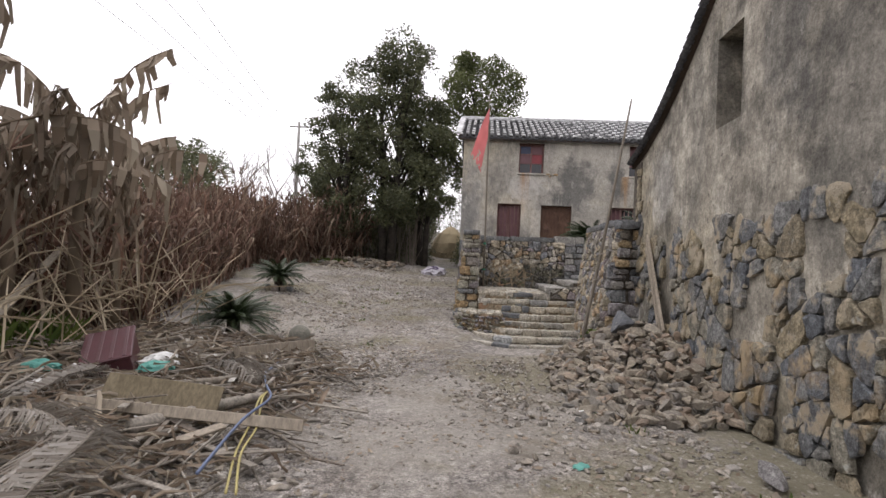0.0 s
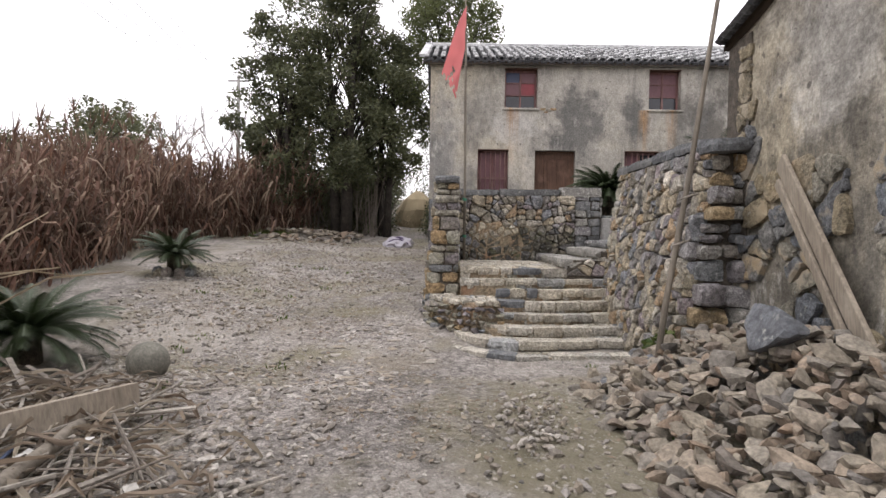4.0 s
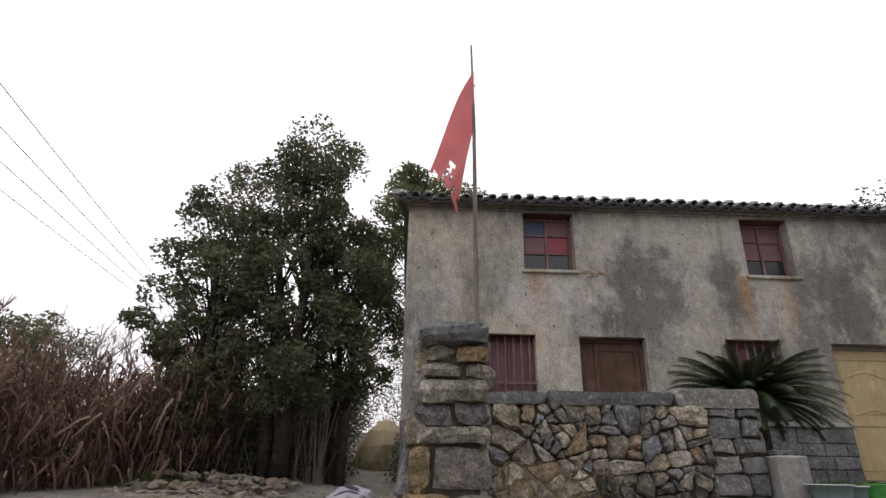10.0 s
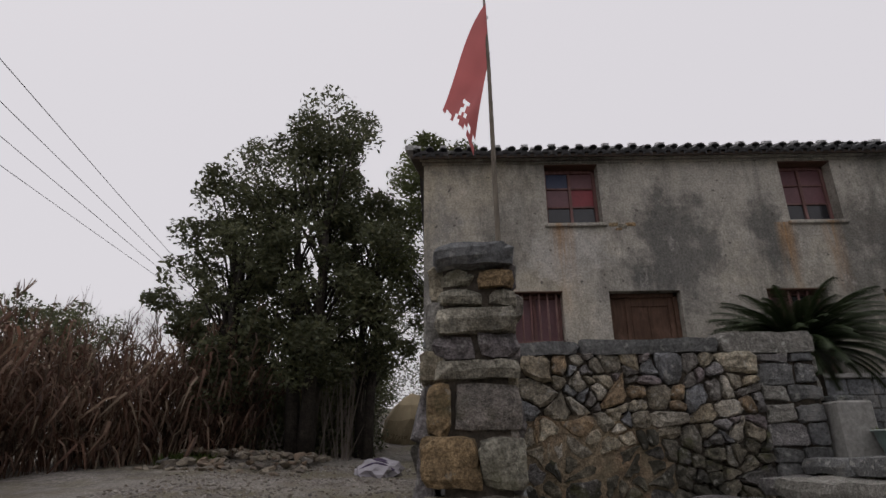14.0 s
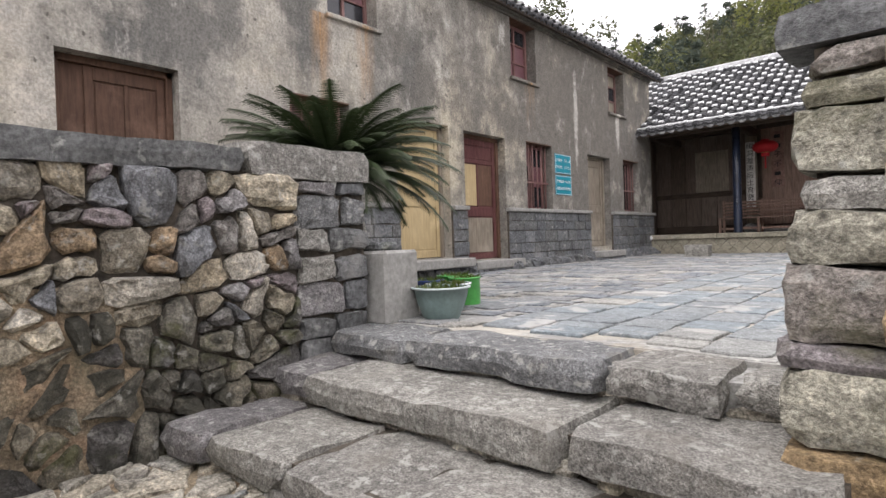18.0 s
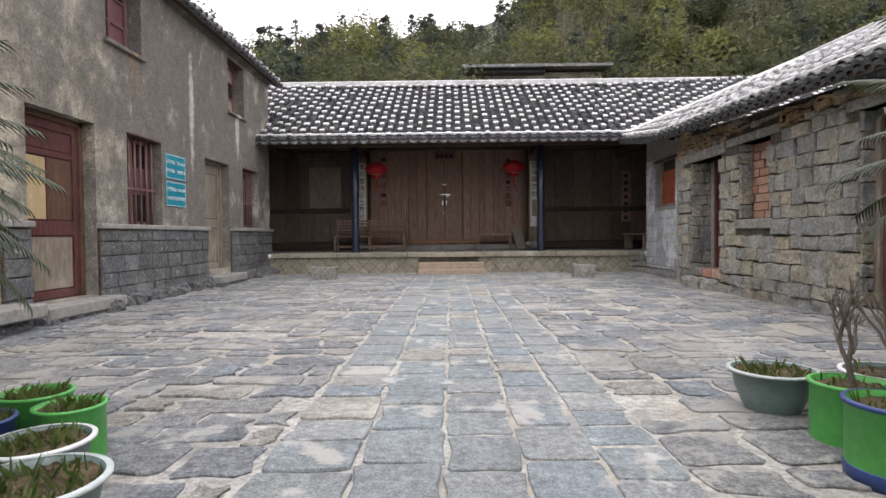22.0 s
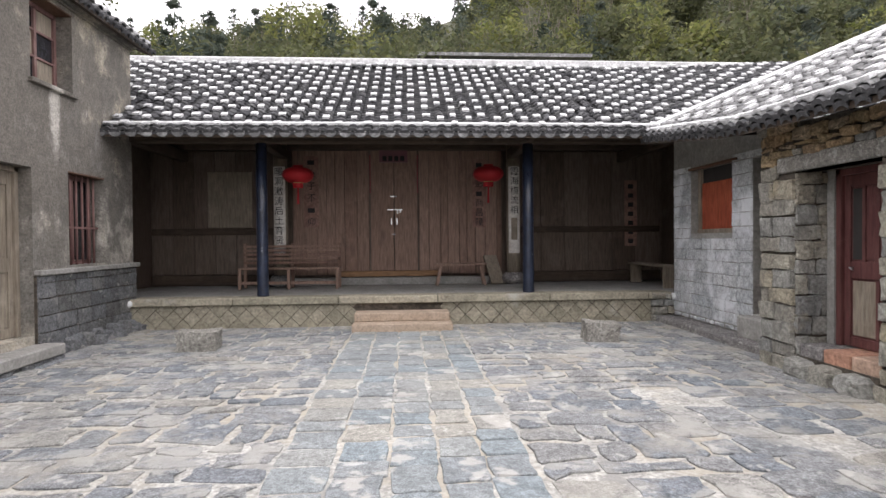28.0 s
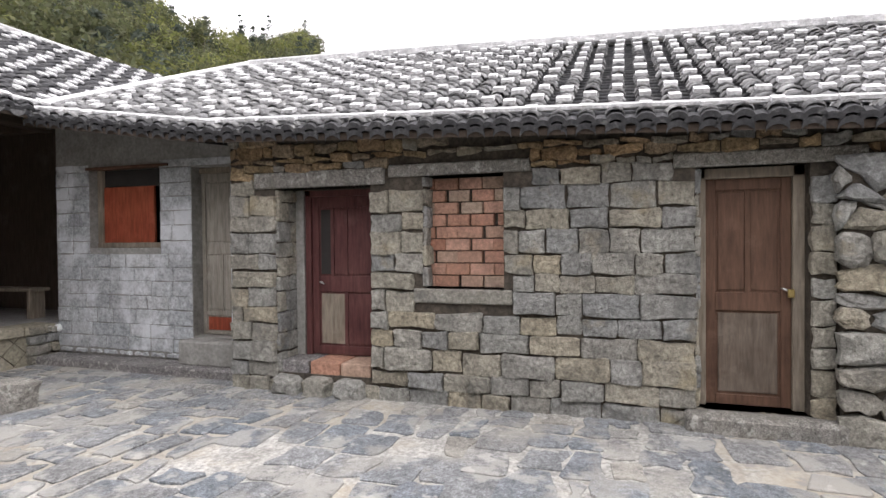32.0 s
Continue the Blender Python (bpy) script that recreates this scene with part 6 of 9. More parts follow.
for poly in rubble_cells(-2.42, -1.45, -0.62, -0.10, 0.15, 0.07):
    if max(p[1] for p in poly) > (-0.12 if min(p[0] for p in poly) > -1.80 else -0.28 if min(p[0] for p in poly) > -2.3 else -0.42):
        continue
    stone("side_stone", poly, lambda u, v, d: (5.83 + d, u, v), M_RUBBLE, upper, depth=0.06, gap=0.010, back=0.05, inset=0.16, jit=0.02, tilt=0.5, chip=0.14)
landing = tagged(part("floor_landing", boxes((3.03, 5.72, -4.30, -1.5, -1.2, -0.505)), M_EARTH), "landing paved with small irregular stones", "floor", kind="structure")
for poly in rubble_cells(3.03, 5.62, -4.28, -2.3, 0.17, 0.065, 0.7):
    stone("paving_stone", poly, lambda u, v, d: (u, v, -0.505 + d), M_STEP, landing, depth=0.022, gap=0.012, back=0.02, inset=0.10, jit=0.02, tilt=0.06, chip=0.10)

lower = thing("floor_lower_steps", "flight of worn pale stone steps with a rounded foot", "steps", kind="structure")
# each step: front line, height, left end, where the rounding begins, how far the rounding falls back
FL = [(5.93, -0.49, -4.26, -4.2, 0.0), (6.12, -0.66, -4.26, -4.2, 0.0), (6.34, -0.83, -3.66, -3.55, 0.06), (6.60, -1.00, -3.68, -3.5, 0.1), (6.90, -1.16, -3.78, -3.4, 0.16),
      (7.34, -1.30, -3.95, -3.45, 0.35), (7.74, -1.43, -4.38, -3.5, 0.90), (8.12, -1.565, -4.78, -3.45, 1.85)]
R_END = -1.62


def front(k, y):
    X, z, yl, ys, fall = FL[k]
    f = min(1.0, max(0.0, (ys - y) / (ys - yl)))
    return X - fall * (1 - math.sqrt(max(0.0, 1 - f * f))) - 0.16 * max(0.0, y + 2.9) + 0.05 * math.sin(3.1 * y + k)


def front_line(k, inset=0.0, n=60):
    """Points along the front of a step from its left end to the wall, evenly spaced along the line."""
    yl, raw = FL[k][2], []
    for i in range(241):
        f = i / 240
        y = yl + (R_END - 0.12 * k * 0.14 - yl) * f ** 2
        raw.append((front(k, y) - inset, y + inset * 0.6 * (1 - f)))
    acc = [0.0]
    for a, b in zip(raw, raw[1:]):
        acc.append(acc[-1] + math.hypot(b[0] - a[0], b[1] - a[1]))
    return [(np.interp(acc[-1] * i / n, acc, [p[0] for p in raw]), np.interp(acc[-1] * i / n, acc, [p[1] for p in raw])) for i in range(n + 1)], acc[-1]


def prism(pts, z0, z1):
    bm = bmesh.new()
    a = [bm.verts.new((x, y, z0)) for x, y in pts]
    b = [bm.verts.new((x, y, z1)) for x, y in pts]
    bm.faces.new(a[::-1]), bm.faces.new(b)
    for i in range(len(pts)):
        j = (i + 1) % len(pts)
        bm.faces.new((a[i], a[j], b[j], b[i]))
    bmesh.ops.recalc_face_normals(bm, faces=bm.faces)
    return bm


for k, (X, z, yl, ys, fall) in enumerate(FL):
    line, length = front_line(k, 0.06)
    part("step_core", prism(line + [(5.5, R_END), (5.5, yl)], -1.85, z - 0.035 - 0.001 * k), M_EARTH, lower)
    line, length = front_line(k)
    done = 0.0
    while done < length - 0.05:
        w = rng.uniform(0.22, 0.62)
        if length - done - w < 0.2:
            w = length - done
        i0, i1 = done / length * 60, (done + w) / length * 60
        p, q = line[min(60, round(i0))], line[min(60, round(i1))]
        ang = math.atan2(q[1] - p[1], q[0] - p[0])
        L = math.hypot(q[0] - p[0], q[1] - p[1])
        dep = rng.uniform(0.20, 0.32)
        sl = rough_slab("step_stone", 0.004, L - 0.004, 0.0, dep, z - rng.uniform(0.10, 0.15), z + rng.uniform(-0.014, 0.012), M_STEP if rng.random() < 0.86 else M_PLINTH, lower, 0.020, 0.09)
        sl.matrix_basis = Matrix.Translation((p[0] + rng.uniform(-0.02, 0.02), p[1], 0)) @ Matrix.Rotation(ang, 4, "Z")
        u = 0.0
        while u < L - 0.03:
            l = rng.uniform(0.09, 0.24)
            rs_ = rough_slab("riser_stone", u + 0.004, min(L, u + l) - 0.004, rng.uniform(0.03, 0.07), 0.2, z - 0.20, z - 0.09, M_STEP, lower, 0.016, 0.1)
            rs_.matrix_basis = sl.matrix_basis
            u += l
        done += w
    if k:
        for poly in rubble_cells(X - fall - 0.75, X, yl, R_END, 0.15, 0.07, 0.7):
            cu, cv = sum(p[0] for p in poly) / len(poly), sum(p[1] for p in poly) / len(poly)
            if front(k - 1, cv) - (0.0 if cv > FL[k - 1][2] else 9) - 0.03 < cu < front(k, cv) - 0.20:
                stone("tread_stone", poly, lambda u, v, d, z=z: (u, v, z - 0.035 + d), M_STEP, lower, depth=0.02, gap=0.010, back=0.02, inset=0.10, jit=0.015, tilt=0.05, chip=0.10)

wall_a = tagged(part("wall_landing", boxes((2.60, 2.99, -4.4, -1.05, -0.8, 1.0)), M_MORTAR_SHADE), "rubble stone wall with slab coping above the landing", "wall", kind="structure")
fa = lambda u, v, d: (2.99 + d, u, v)
for q in courses(-1.62, -1.05, -0.55, 0.98, [], (0.13, 0.3), (0.24, 0.42), 0.02):
    stone("quoin_stone", q, fa, M_GREYSLAB if rng.random() < 0.4 else M_PLINTH, wall_a, depth=0.05, gap=0.012, inset=0.1, jit=0.015)
for poly in rubble_cells(-4.4, -1.62, -0.55, 0.99, 0.17, 0.06, 1.0):
    cv = sum(p[1] for p in poly) / len(poly)
    cu = sum(p[0] for p in poly) / len(poly)
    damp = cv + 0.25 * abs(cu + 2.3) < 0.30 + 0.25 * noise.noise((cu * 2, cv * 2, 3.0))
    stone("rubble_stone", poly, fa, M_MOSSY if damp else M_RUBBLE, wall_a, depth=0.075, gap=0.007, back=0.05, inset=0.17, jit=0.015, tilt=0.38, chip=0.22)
bm = bmesh.new()
gr = {}
for i in range(29):
    for j in range(19):
        y, z = -4.0 + 1.45 * i / 28, -0.52 + 0.92 * j / 18
        e = 1 - ((y + 3.30) / 0.66) ** 2 - ((z + 0.10) / 0.42) ** 2
        gr[i, j] = bm.verts.new((3.035 + 0.03 * min(1.0, max(-2.5, e + 0.5 * noise.noise((y * 3, z * 3, 1)))) + 0.014 * noise.noise((y * 9, z * 9, 4)), y, z))
for i in range(28):
    for j in range(18):
        bm.faces.new((gr[i, j], gr[i + 1, j], gr[i + 1, j + 1], gr[i, j + 1]))
part("earth_render", bm, M_EARTH, wall_a, "worn patch of ochre earth render", smooth=True)
for q in courses(2.6, 2.99, -0.3, 0.98, [], (0.15, 0.28), (0.2, 0.4), 0.02):
    stone("quoin_stone", q, lambda u, v, d: (u, -1.05 + d, v), M_GREYSLAB, wall_a, depth=0.04, gap=0.012, inset=0.12, flip=True)
for a, b, m, h in ((-4.28, -3.35, M_PLINTH, 0.13), (-3.34, -1.95, M_PLINTH, 0.14), (-1.94, -1.03, M_GREYSLAB, 0.20)):
    rough_slab("coping_slab", 2.56, 3.065, a + 0.005, b - 0.005, 0.975, 0.98 + h, m, wall_a, 0.022)

wall_b = tagged(part("wall_steps_left", boxes((0.4, 5.80, -4.66, -4.34, -1.7, 1.0)), M_MORTAR_SHADE), "dry-stone wall with a squared end pier beside the steps", "wall", kind="structure")


def south(v):
    return -4.70 - 0.09 * max(0.0, 1.0 - v)


# courses of the end pier from the top down: height, and where each course is split
PIER = ((0.11, (0.48,)), (0.095, (0.60,)), (0.14, ()), (0.125, (0.5,)), (0.105, ()), (0.26, (0.27,)), (0.26, (0.56,)), (0.12, (0.55,)), (0.22, (0.52,)), (0.13, (0.8,)), (0.2, (0.45,)), (0.2, (0.6,)), (0.18, (0.3, 0.7)), (0.2, (0.5,)), (0.2, (0.4,)))


def wide(f, v):
    return -4.275 - (1 - f) * (0.405 + 0.09 * (1.0 - v))


z = 0.985
for h, splits in PIER:
    for f0, f1 in zip((0.0, *splits), (*splits, 1.0)):
        rough_slab("pier_stone", 5.5 + rng.uniform(-0.05, 0.05), 5.86 + rng.uniform(-0.03, 0.02), wide(f0, z - h / 2) + 0.006, wide(f1, z - h / 2) - 0.006, z - h + 0.005, z + rng.uniform(-0.008, 0.006), M_PIER, wall_b, 0.028, 0.075)
    z -= h
rough_slab("cap_stone", 5.42, 5.90, -4.70, -4.27, 0.975, 1.115, M_PLINTH, wall_b, 0.035, 0.08)
for poly in rubble_cells(3.0, 5.8, -0.6, 1.03, 0.16, 0.06):
    stone("wall_stone", poly, lambda u, v, d: (u, -4.34 + d, v), M_RETAIN, wall_b, depth=0.06, gap=0.008, inset=0.16, jit=0.02, tilt=0.3, chip=0.1, flip=True)
for poly in rubble_cells(3.2, 5.8, -1.6, 1.03, 0.18, 0.07):
    stone("wall_stone", poly, lambda u, v, d: (u, south(v) + 0.03 - d, v), M_RETAIN, wall_b, depth=0.05, gap=0.008, inset=0.16, jit=0.02, tilt=0.3, chip=0.1)

bm = bmesh.new()
prof = [(-1.81, -1.85), (-1.40, 1.16), (-0.86, 1.16), (-0.86, -0.4)]
va = [bm.verts.new((6.20, y, z)) for y, z in prof]
vb = [bm.verts.new((9.22, y, z)) for y, z in prof]
bm.faces.new(va), bm.faces.new(vb[::-1])
for k in range(4):
    bm.faces.new((va[k], vb[k], vb[(k + 1) % 4], va[(k + 1) % 4]))
bmesh.ops.recalc_face_normals(bm, faces=bm.faces)
wall_c = tagged(part("wall_retaining", bm, M_MORTAR_SHADE), "battered retaining wall of mixed rubble with slab coping", "wall", kind="structure")
part("pier_core", boxes((5.74, 6.20, -1.42, -1.23, -1.0, 1.15)), M_MORTAR_SHADE, wall_c)
fc = lambda u, v, d: (u, -1.40 - (1.16 - v) * 0.143 - d * 0.99, v)
for poly in rubble_cells(5.92, 9.25, -1.75, 1.15, 0.175, 0.06, 1.0):
    stone("rubble_stone", poly, fc, M_RUBBLE if rng.random() < 0.8 else M_RETAIN, wall_c, depth=0.08, gap=0.008, back=0.05, inset=0.17, jit=0.018, tilt=0.38, chip=0.2)
for q in courses(-1.74, -0.98, -1.62, 1.05, [], (0.11, 0.28), (0.22, 0.46), 0.0):
    (u0, v0), (u1, _), (_, v1), _ = q
    lean = 0.143 * (1.1 - (v0 + v1) / 2)
    a = -1.44 - lean + (u0 + 1.74) * (0.46 + lean) / 0.76
    b = -1.44 - lean + (u1 + 1.74) * (0.46 + lean) / 0.76
    rough_slab("broken_end_stone", 8.9, 9.36 + rng.uniform(-0.10, 0.16) + 0.12 * (v0 < -0.6), a + rng.uniform(0.004, 0.03), b - rng.uniform(0.004, 0.03), v0 + rng.uniform(0.003, 0.02), v1 - rng.uniform(0.003, 0.02), rng.choice((M_PLINTH, M_RETAIN, M_PIER, M_GREYSLAB, M_RETAIN)), wall_c, 0.035, 0.09)
rough_slab("cap_slab", 9.02, 9.52, -1.52, -1.08, 1.06, 1.20, M_PLINTH, wall_c, 0.03, 0.09)
for q in courses(-1.46, -1.20, -0.75, 1.15, [], (0.08, 0.27), (0.26, 0.6), 0.0):
    (u0, v0), (u1, _), (_, v1), _ = q
    lean = 0.143 * (1.16 - (v0 + v1) / 2)
    rough_slab("pier_stone", 5.71 - 0.055 * (1.1 - (v0 + v1) / 2) + rng.uniform(-0.03, 0.02), 6.2, u0 - lean * (1 if u0 < -1.4 else 0.3), u1 - 0.006, v0 + 0.003, v1 - 0.003, M_PIER if rng.random() < 0.55 else M_GREYSLAB, wall_c, 0.028, 0.085)
for q in courses(5.74, 6.2, -0.2, 1.14, [], (0.13, 0.27), (0.26, 0.5), 0.02):
    stone("pier_stone", q, lambda u, v, d: (u, -1.21 + d, v), M_RETAIN, wall_c, depth=0.05, gap=0.010, inset=0.14, jit=0.02, flip=True)
cuts = (5.62, 6.24, 7.3, 8.2, 8.98)
for a, b in zip(cuts, cuts[1:]):
    rough_slab("coping_slab", a + 0.006, b - 0.006, -1.47, -1.17 if a < 6 else -0.84, 1.155, 1.285, M_PLINTH, wall_c, 0.024)


# ---- plants ----
nr = np.random.default_rng(11)


def quads(name, co, mat_, parent=None):
    """A mesh of separate four-cornered leaves; co is (n, 4, 3)."""
    n = len(co)
    me = bpy.data.meshes.new(name)
    me.vertices.add(4 * n)
    me.vertices.foreach_set("co", np.ascontiguousarray(co, dtype=np.float32).ravel())
    me.loops.add(4 * n)
    me.loops.foreach_set("vertex_index", np.arange(4 * n, dtype=np.int32))
    me.polygons.add(n)
    me.polygons.foreach_set("loop_start", np.arange(0, 4 * n, 4, dtype=np.int32))
    me.polygons.foreach_set("loop_total", np.full(n, 4, dtype=np.int32))
    me.update(calc_edges=True)
    me.materials.append(mat_)
    return link(name, me, parent)


def leaf_quads(centres, length, width, droop=0.3):
    """Diamond leaves at random turns round their centres."""
    n = len(centres)
    d = nr.normal(size=(n, 3))
    d[:, 2] = d[:, 2] * 0.6 - droop
    d /= np.linalg.norm(d, axis=1, keepdims=True)
    s = np.cross(d, nr.normal(size=(n, 3)))
    s /= np.linalg.norm(s, axis=1, keepdims=True) + 1e-9
    L = (length * nr.uniform(0.6, 1.3, n))[:, None]
    W = (width * nr.uniform(0.7, 1.2, n))[:, None]
    bend = np.cross(d, s) * L * 0.12
    return np.stack([centres - d * L / 2, centres - d * L * 0.05 + s * W / 2 + bend, centres + d * L / 2, centres - d * L * 0.05 - s * W / 2 + bend], 1)


def blob(centre, r, n, flat=0.75):
    p = nr.normal(size=(n, 3))
    p /= np.linalg.norm(p, axis=1, keepdims=True)
    p *= (r * nr.uniform(0.35, 1.08, n) ** 0.7)[:, None]
    p[:, 2] *= flat
    return p + np.array(centre)


def gappy(p, scale, least, shift):
    """Keeps the leaves where a slow noise is high, so that the crown falls into masses with gaps."""
    return p[np.array([noise.noise((q[0] * scale + shift, q[1] * scale, q[2] * scale * 1.2)) > least for q in p.tolist()])]


def broad_tree(loc, height, crown, stems, label, n_blobs=60, leaves=300, leaf=0.17, seed=1, low=0.2, mat_=None, open_=-0.5, lobe=0.30):
    r = random.Random(seed)
    t = thing("tree", label, "tree", loc)
    pts, tips = [], []
    for k in range(n_blobs):
        f = low + (0.97 - low) * (k + 0.5) / n_blobs
        w = crown * math.sqrt(max(0.05, 1 - ((f - 0.58) / 0.48) ** 2)) * r.uniform(0.25, 1.0)
        a = k * 2.399 + r.uniform(-0.5, 0.5)
        c = Vector((w * math.cos(a), w * math.sin(a), height * f - r.uniform(0, 0.4)))
        tips.append(c)
        pts.append(blob(c, r.uniform(0.65, 1.2) * crown * lobe, int(leaves * r.uniform(0.6, 1.3)), 0.72))
    bm = bmesh.new()
    tops = []
    for s in range(stems):
        a = 6.28 * s / stems + 0.6
        o = Vector((0.25 * math.cos(a), 0.25 * math.sin(a), -0.3)) if stems > 1 else Vector((0, 0, -0.3))
        lean = Vector((math.cos(a), math.sin(a), 0)) * (crown * 0.25 if stems > 1 else 0.2)
        line = [o, o + lean * 0.25 + Vector((0, 0, height * 0.25)), o + lean * 0.6 + Vector((r.uniform(-.2, .2), r.uniform(-.2, .2), height * 0.5)), o + lean + Vector((0, 0, height * 0.8))]
        tube(bm, line, [height * 0.021, height * 0.016, height * 0.011, 0.03], 9)
        tops.append(line)
    part("trunk", bm, M_BARK, t, smooth=True)
    for i, c in enumerate(tips):
        line = tops[i % stems]
        base = line[1].lerp(line[3], max(0.0, min(0.95, c.z / height - 0.38) * 1.3)) if c.z > height * 0.3 else line[1]
        mid = base.lerp(c, 0.5) + Vector((0, 0, 0.25))
        part("limb", tube(bmesh.new(), [base, mid, c], [0.05, 0.03, 0.012], 5), M_BARK, t, smooth=True)
    quads("crown", leaf_quads(gappy(np.concatenate(pts), 2.0 / crown, open_, seed * 3.1), leaf, leaf * 0.5), mat_ or M_LEAF, t)
    return t


TG = ground_z(-10, 0)
broad_tree((-9.9, -9.3, TG), 12.7 - TG, 2.75, 3, "tall dark evergreen tree with an uneven crown behind the yard", 78, 460, 0.19, 3, 0.22, None, -0.22, 0.33)
broad_tree((-9.8, -11.9, TG), 9.7 - TG, 2.35, 2, "bushy dark evergreen tree beside the tall one", 56, 440, 0.19, 5, 0.24, None, -0.22, 0.34)
broad_tree((-11.6, -7.6, TG), 9.9 - TG, 2.1, 2, "slender evergreen tree between the tall one and the house", 46, 420, 0.18, 8, 0.30, None, -0.26, 0.34)
broad_tree((-12.7, -4.7, TG), 12.9 - TG, 3.0, 1, "lighter green evergreen tree rising behind the house roof", 50, 440, 0.2, 13, 0.5, M_LEAF_LIGHT, -0.25, 0.34)
for x, y, z, h, c, k in ((-17, 21, 2.4, 12.6, 4.6, 91), (-23, 27, 4.0, 13.5, 5.0, 92), (-12, 25, 3.4, 11.5, 4.2, 93), (-28, 22, 3.0, 14.0, 5.2, 94)):
    broad_tree((x, y, z), h, c, 1, "hazy evergreen tree on the slope beyond the house", 50, 220, 0.28, k, 0.15)
broad_tree((-13.0, 17.0, 1.5), 10.3, 3.4, 1, "evergreen tree on the slope behind the house", 40, 300, 0.22, 17, 0.3)
broad_tree((-14.5, 22.0, 3.0), 11.8, 4.2, 1, "tall evergreen tree on the slope behind the house", 44, 300, 0.24, 19, 0.3)
for k, (x, y, h, c) in enumerate(((-34, -34, 10, 4), (-22, -28, 8.5, 3.5), (-46, -40, 12, 5), (-16, -30, 7, 3.2), (-30, -18, 8, 3.5))):
    broad_tree((x, y, ground_z(x, y)), h * 0.8, c, 1, "distant evergreen tree beyond the dry field", 30, 190, 0.3, 40 + k, 0.2)


def bare_tree(loc, h, label, seed):
    r = random.Random(seed)
    t = thing("bare_tree", label, "tree", loc)
    bm = bmesh.new()

    def grow(p, d, l, rad, depth):
        q = p + d * l
        tube(bm, [p, p.lerp(q, 0.5) + Vector((r.uniform(-1, 1), r.uniform(-1, 1), 0)) * l * 0.05, q], [rad, rad * 0.8, rad * 0.6], 4)
        if depth:
            for _ in range(3):
                n = (d + Vector((r.uniform(-0.8, 0.8), r.uniform(-0.8, 0.8), r.uniform(-0.1, 0.5)))).normalized()
                grow(p.lerp(q, r.uniform(0.6, 1.0)), n, l * r.uniform(0.5, 0.75), rad * 0.55, depth - 1)

    grow(Vector((0, 0, 0)), Vector((0, 0, 1)), h * 0.45, h * 0.012, 4)
    tagged(part("branch_network", bm, M_TWIG, t), kind="stuff")
    return t


for k, (x, y, h) in enumerate(((-24, -21, 8), (-27, -25, 8.5), (-20, -17.5, 7), (-21, -23, 7.5))):
    bare_tree((x, y, ground_z(x, y) - 0.1), h, "leafless grey tree beyond the dry field", 70 + k)

# thicket under and behind the trees
r = random.Random(90)
bush = []
for _ in range(260):
    x, y = r.uniform(-17.5, -11.0), r.uniform(-12.5, -4.4)
    if -7.7 < y < -5.2:
        continue
    hh = r.uniform(0.4, 4.4) * (1.0 if x < -12 else 0.55)
    bush.append(blob((x, y, ground_z(x, y) + hh * 0.6), r.uniform(0.5, 1.0), 330, 1.0))
for _ in range(60):
    x, y = r.uniform(-27, -21), r.uniform(-10.5, -3.5)
    bush.append(blob((x, y, ground_z(x, y) + r.uniform(0.4, 6.2)), r.uniform(0.7, 1.3), 230, 1.0))
tagged(quads("thicket", leaf_quads(np.concatenate(bush), 0.17, 0.075), M_LEAF), "dark evergreen undergrowth beneath the tall trees", "bushes", kind="stuff")
stem = []
for _ in range(260):
    x, y = r.uniform(-15, -10.5), r.uniform(-11.5, -7.9)
    p = np.array((x, y, ground_z(x, y)))
    q = p + np.array((r.gauss(0, 0.5), r.gauss(0, 0.5), r.uniform(1.5, 3.8)))
    w = np.array((0.0, 0.022, 0.0))
    stem.append(np.stack([p - w, p + w, q + w * 0.3, q - w * 0.3]))
tagged(quads("thicket_stems", np.array(stem), M_TWIG), "thin bare stems in the undergrowth", "stems", kind="stuff")

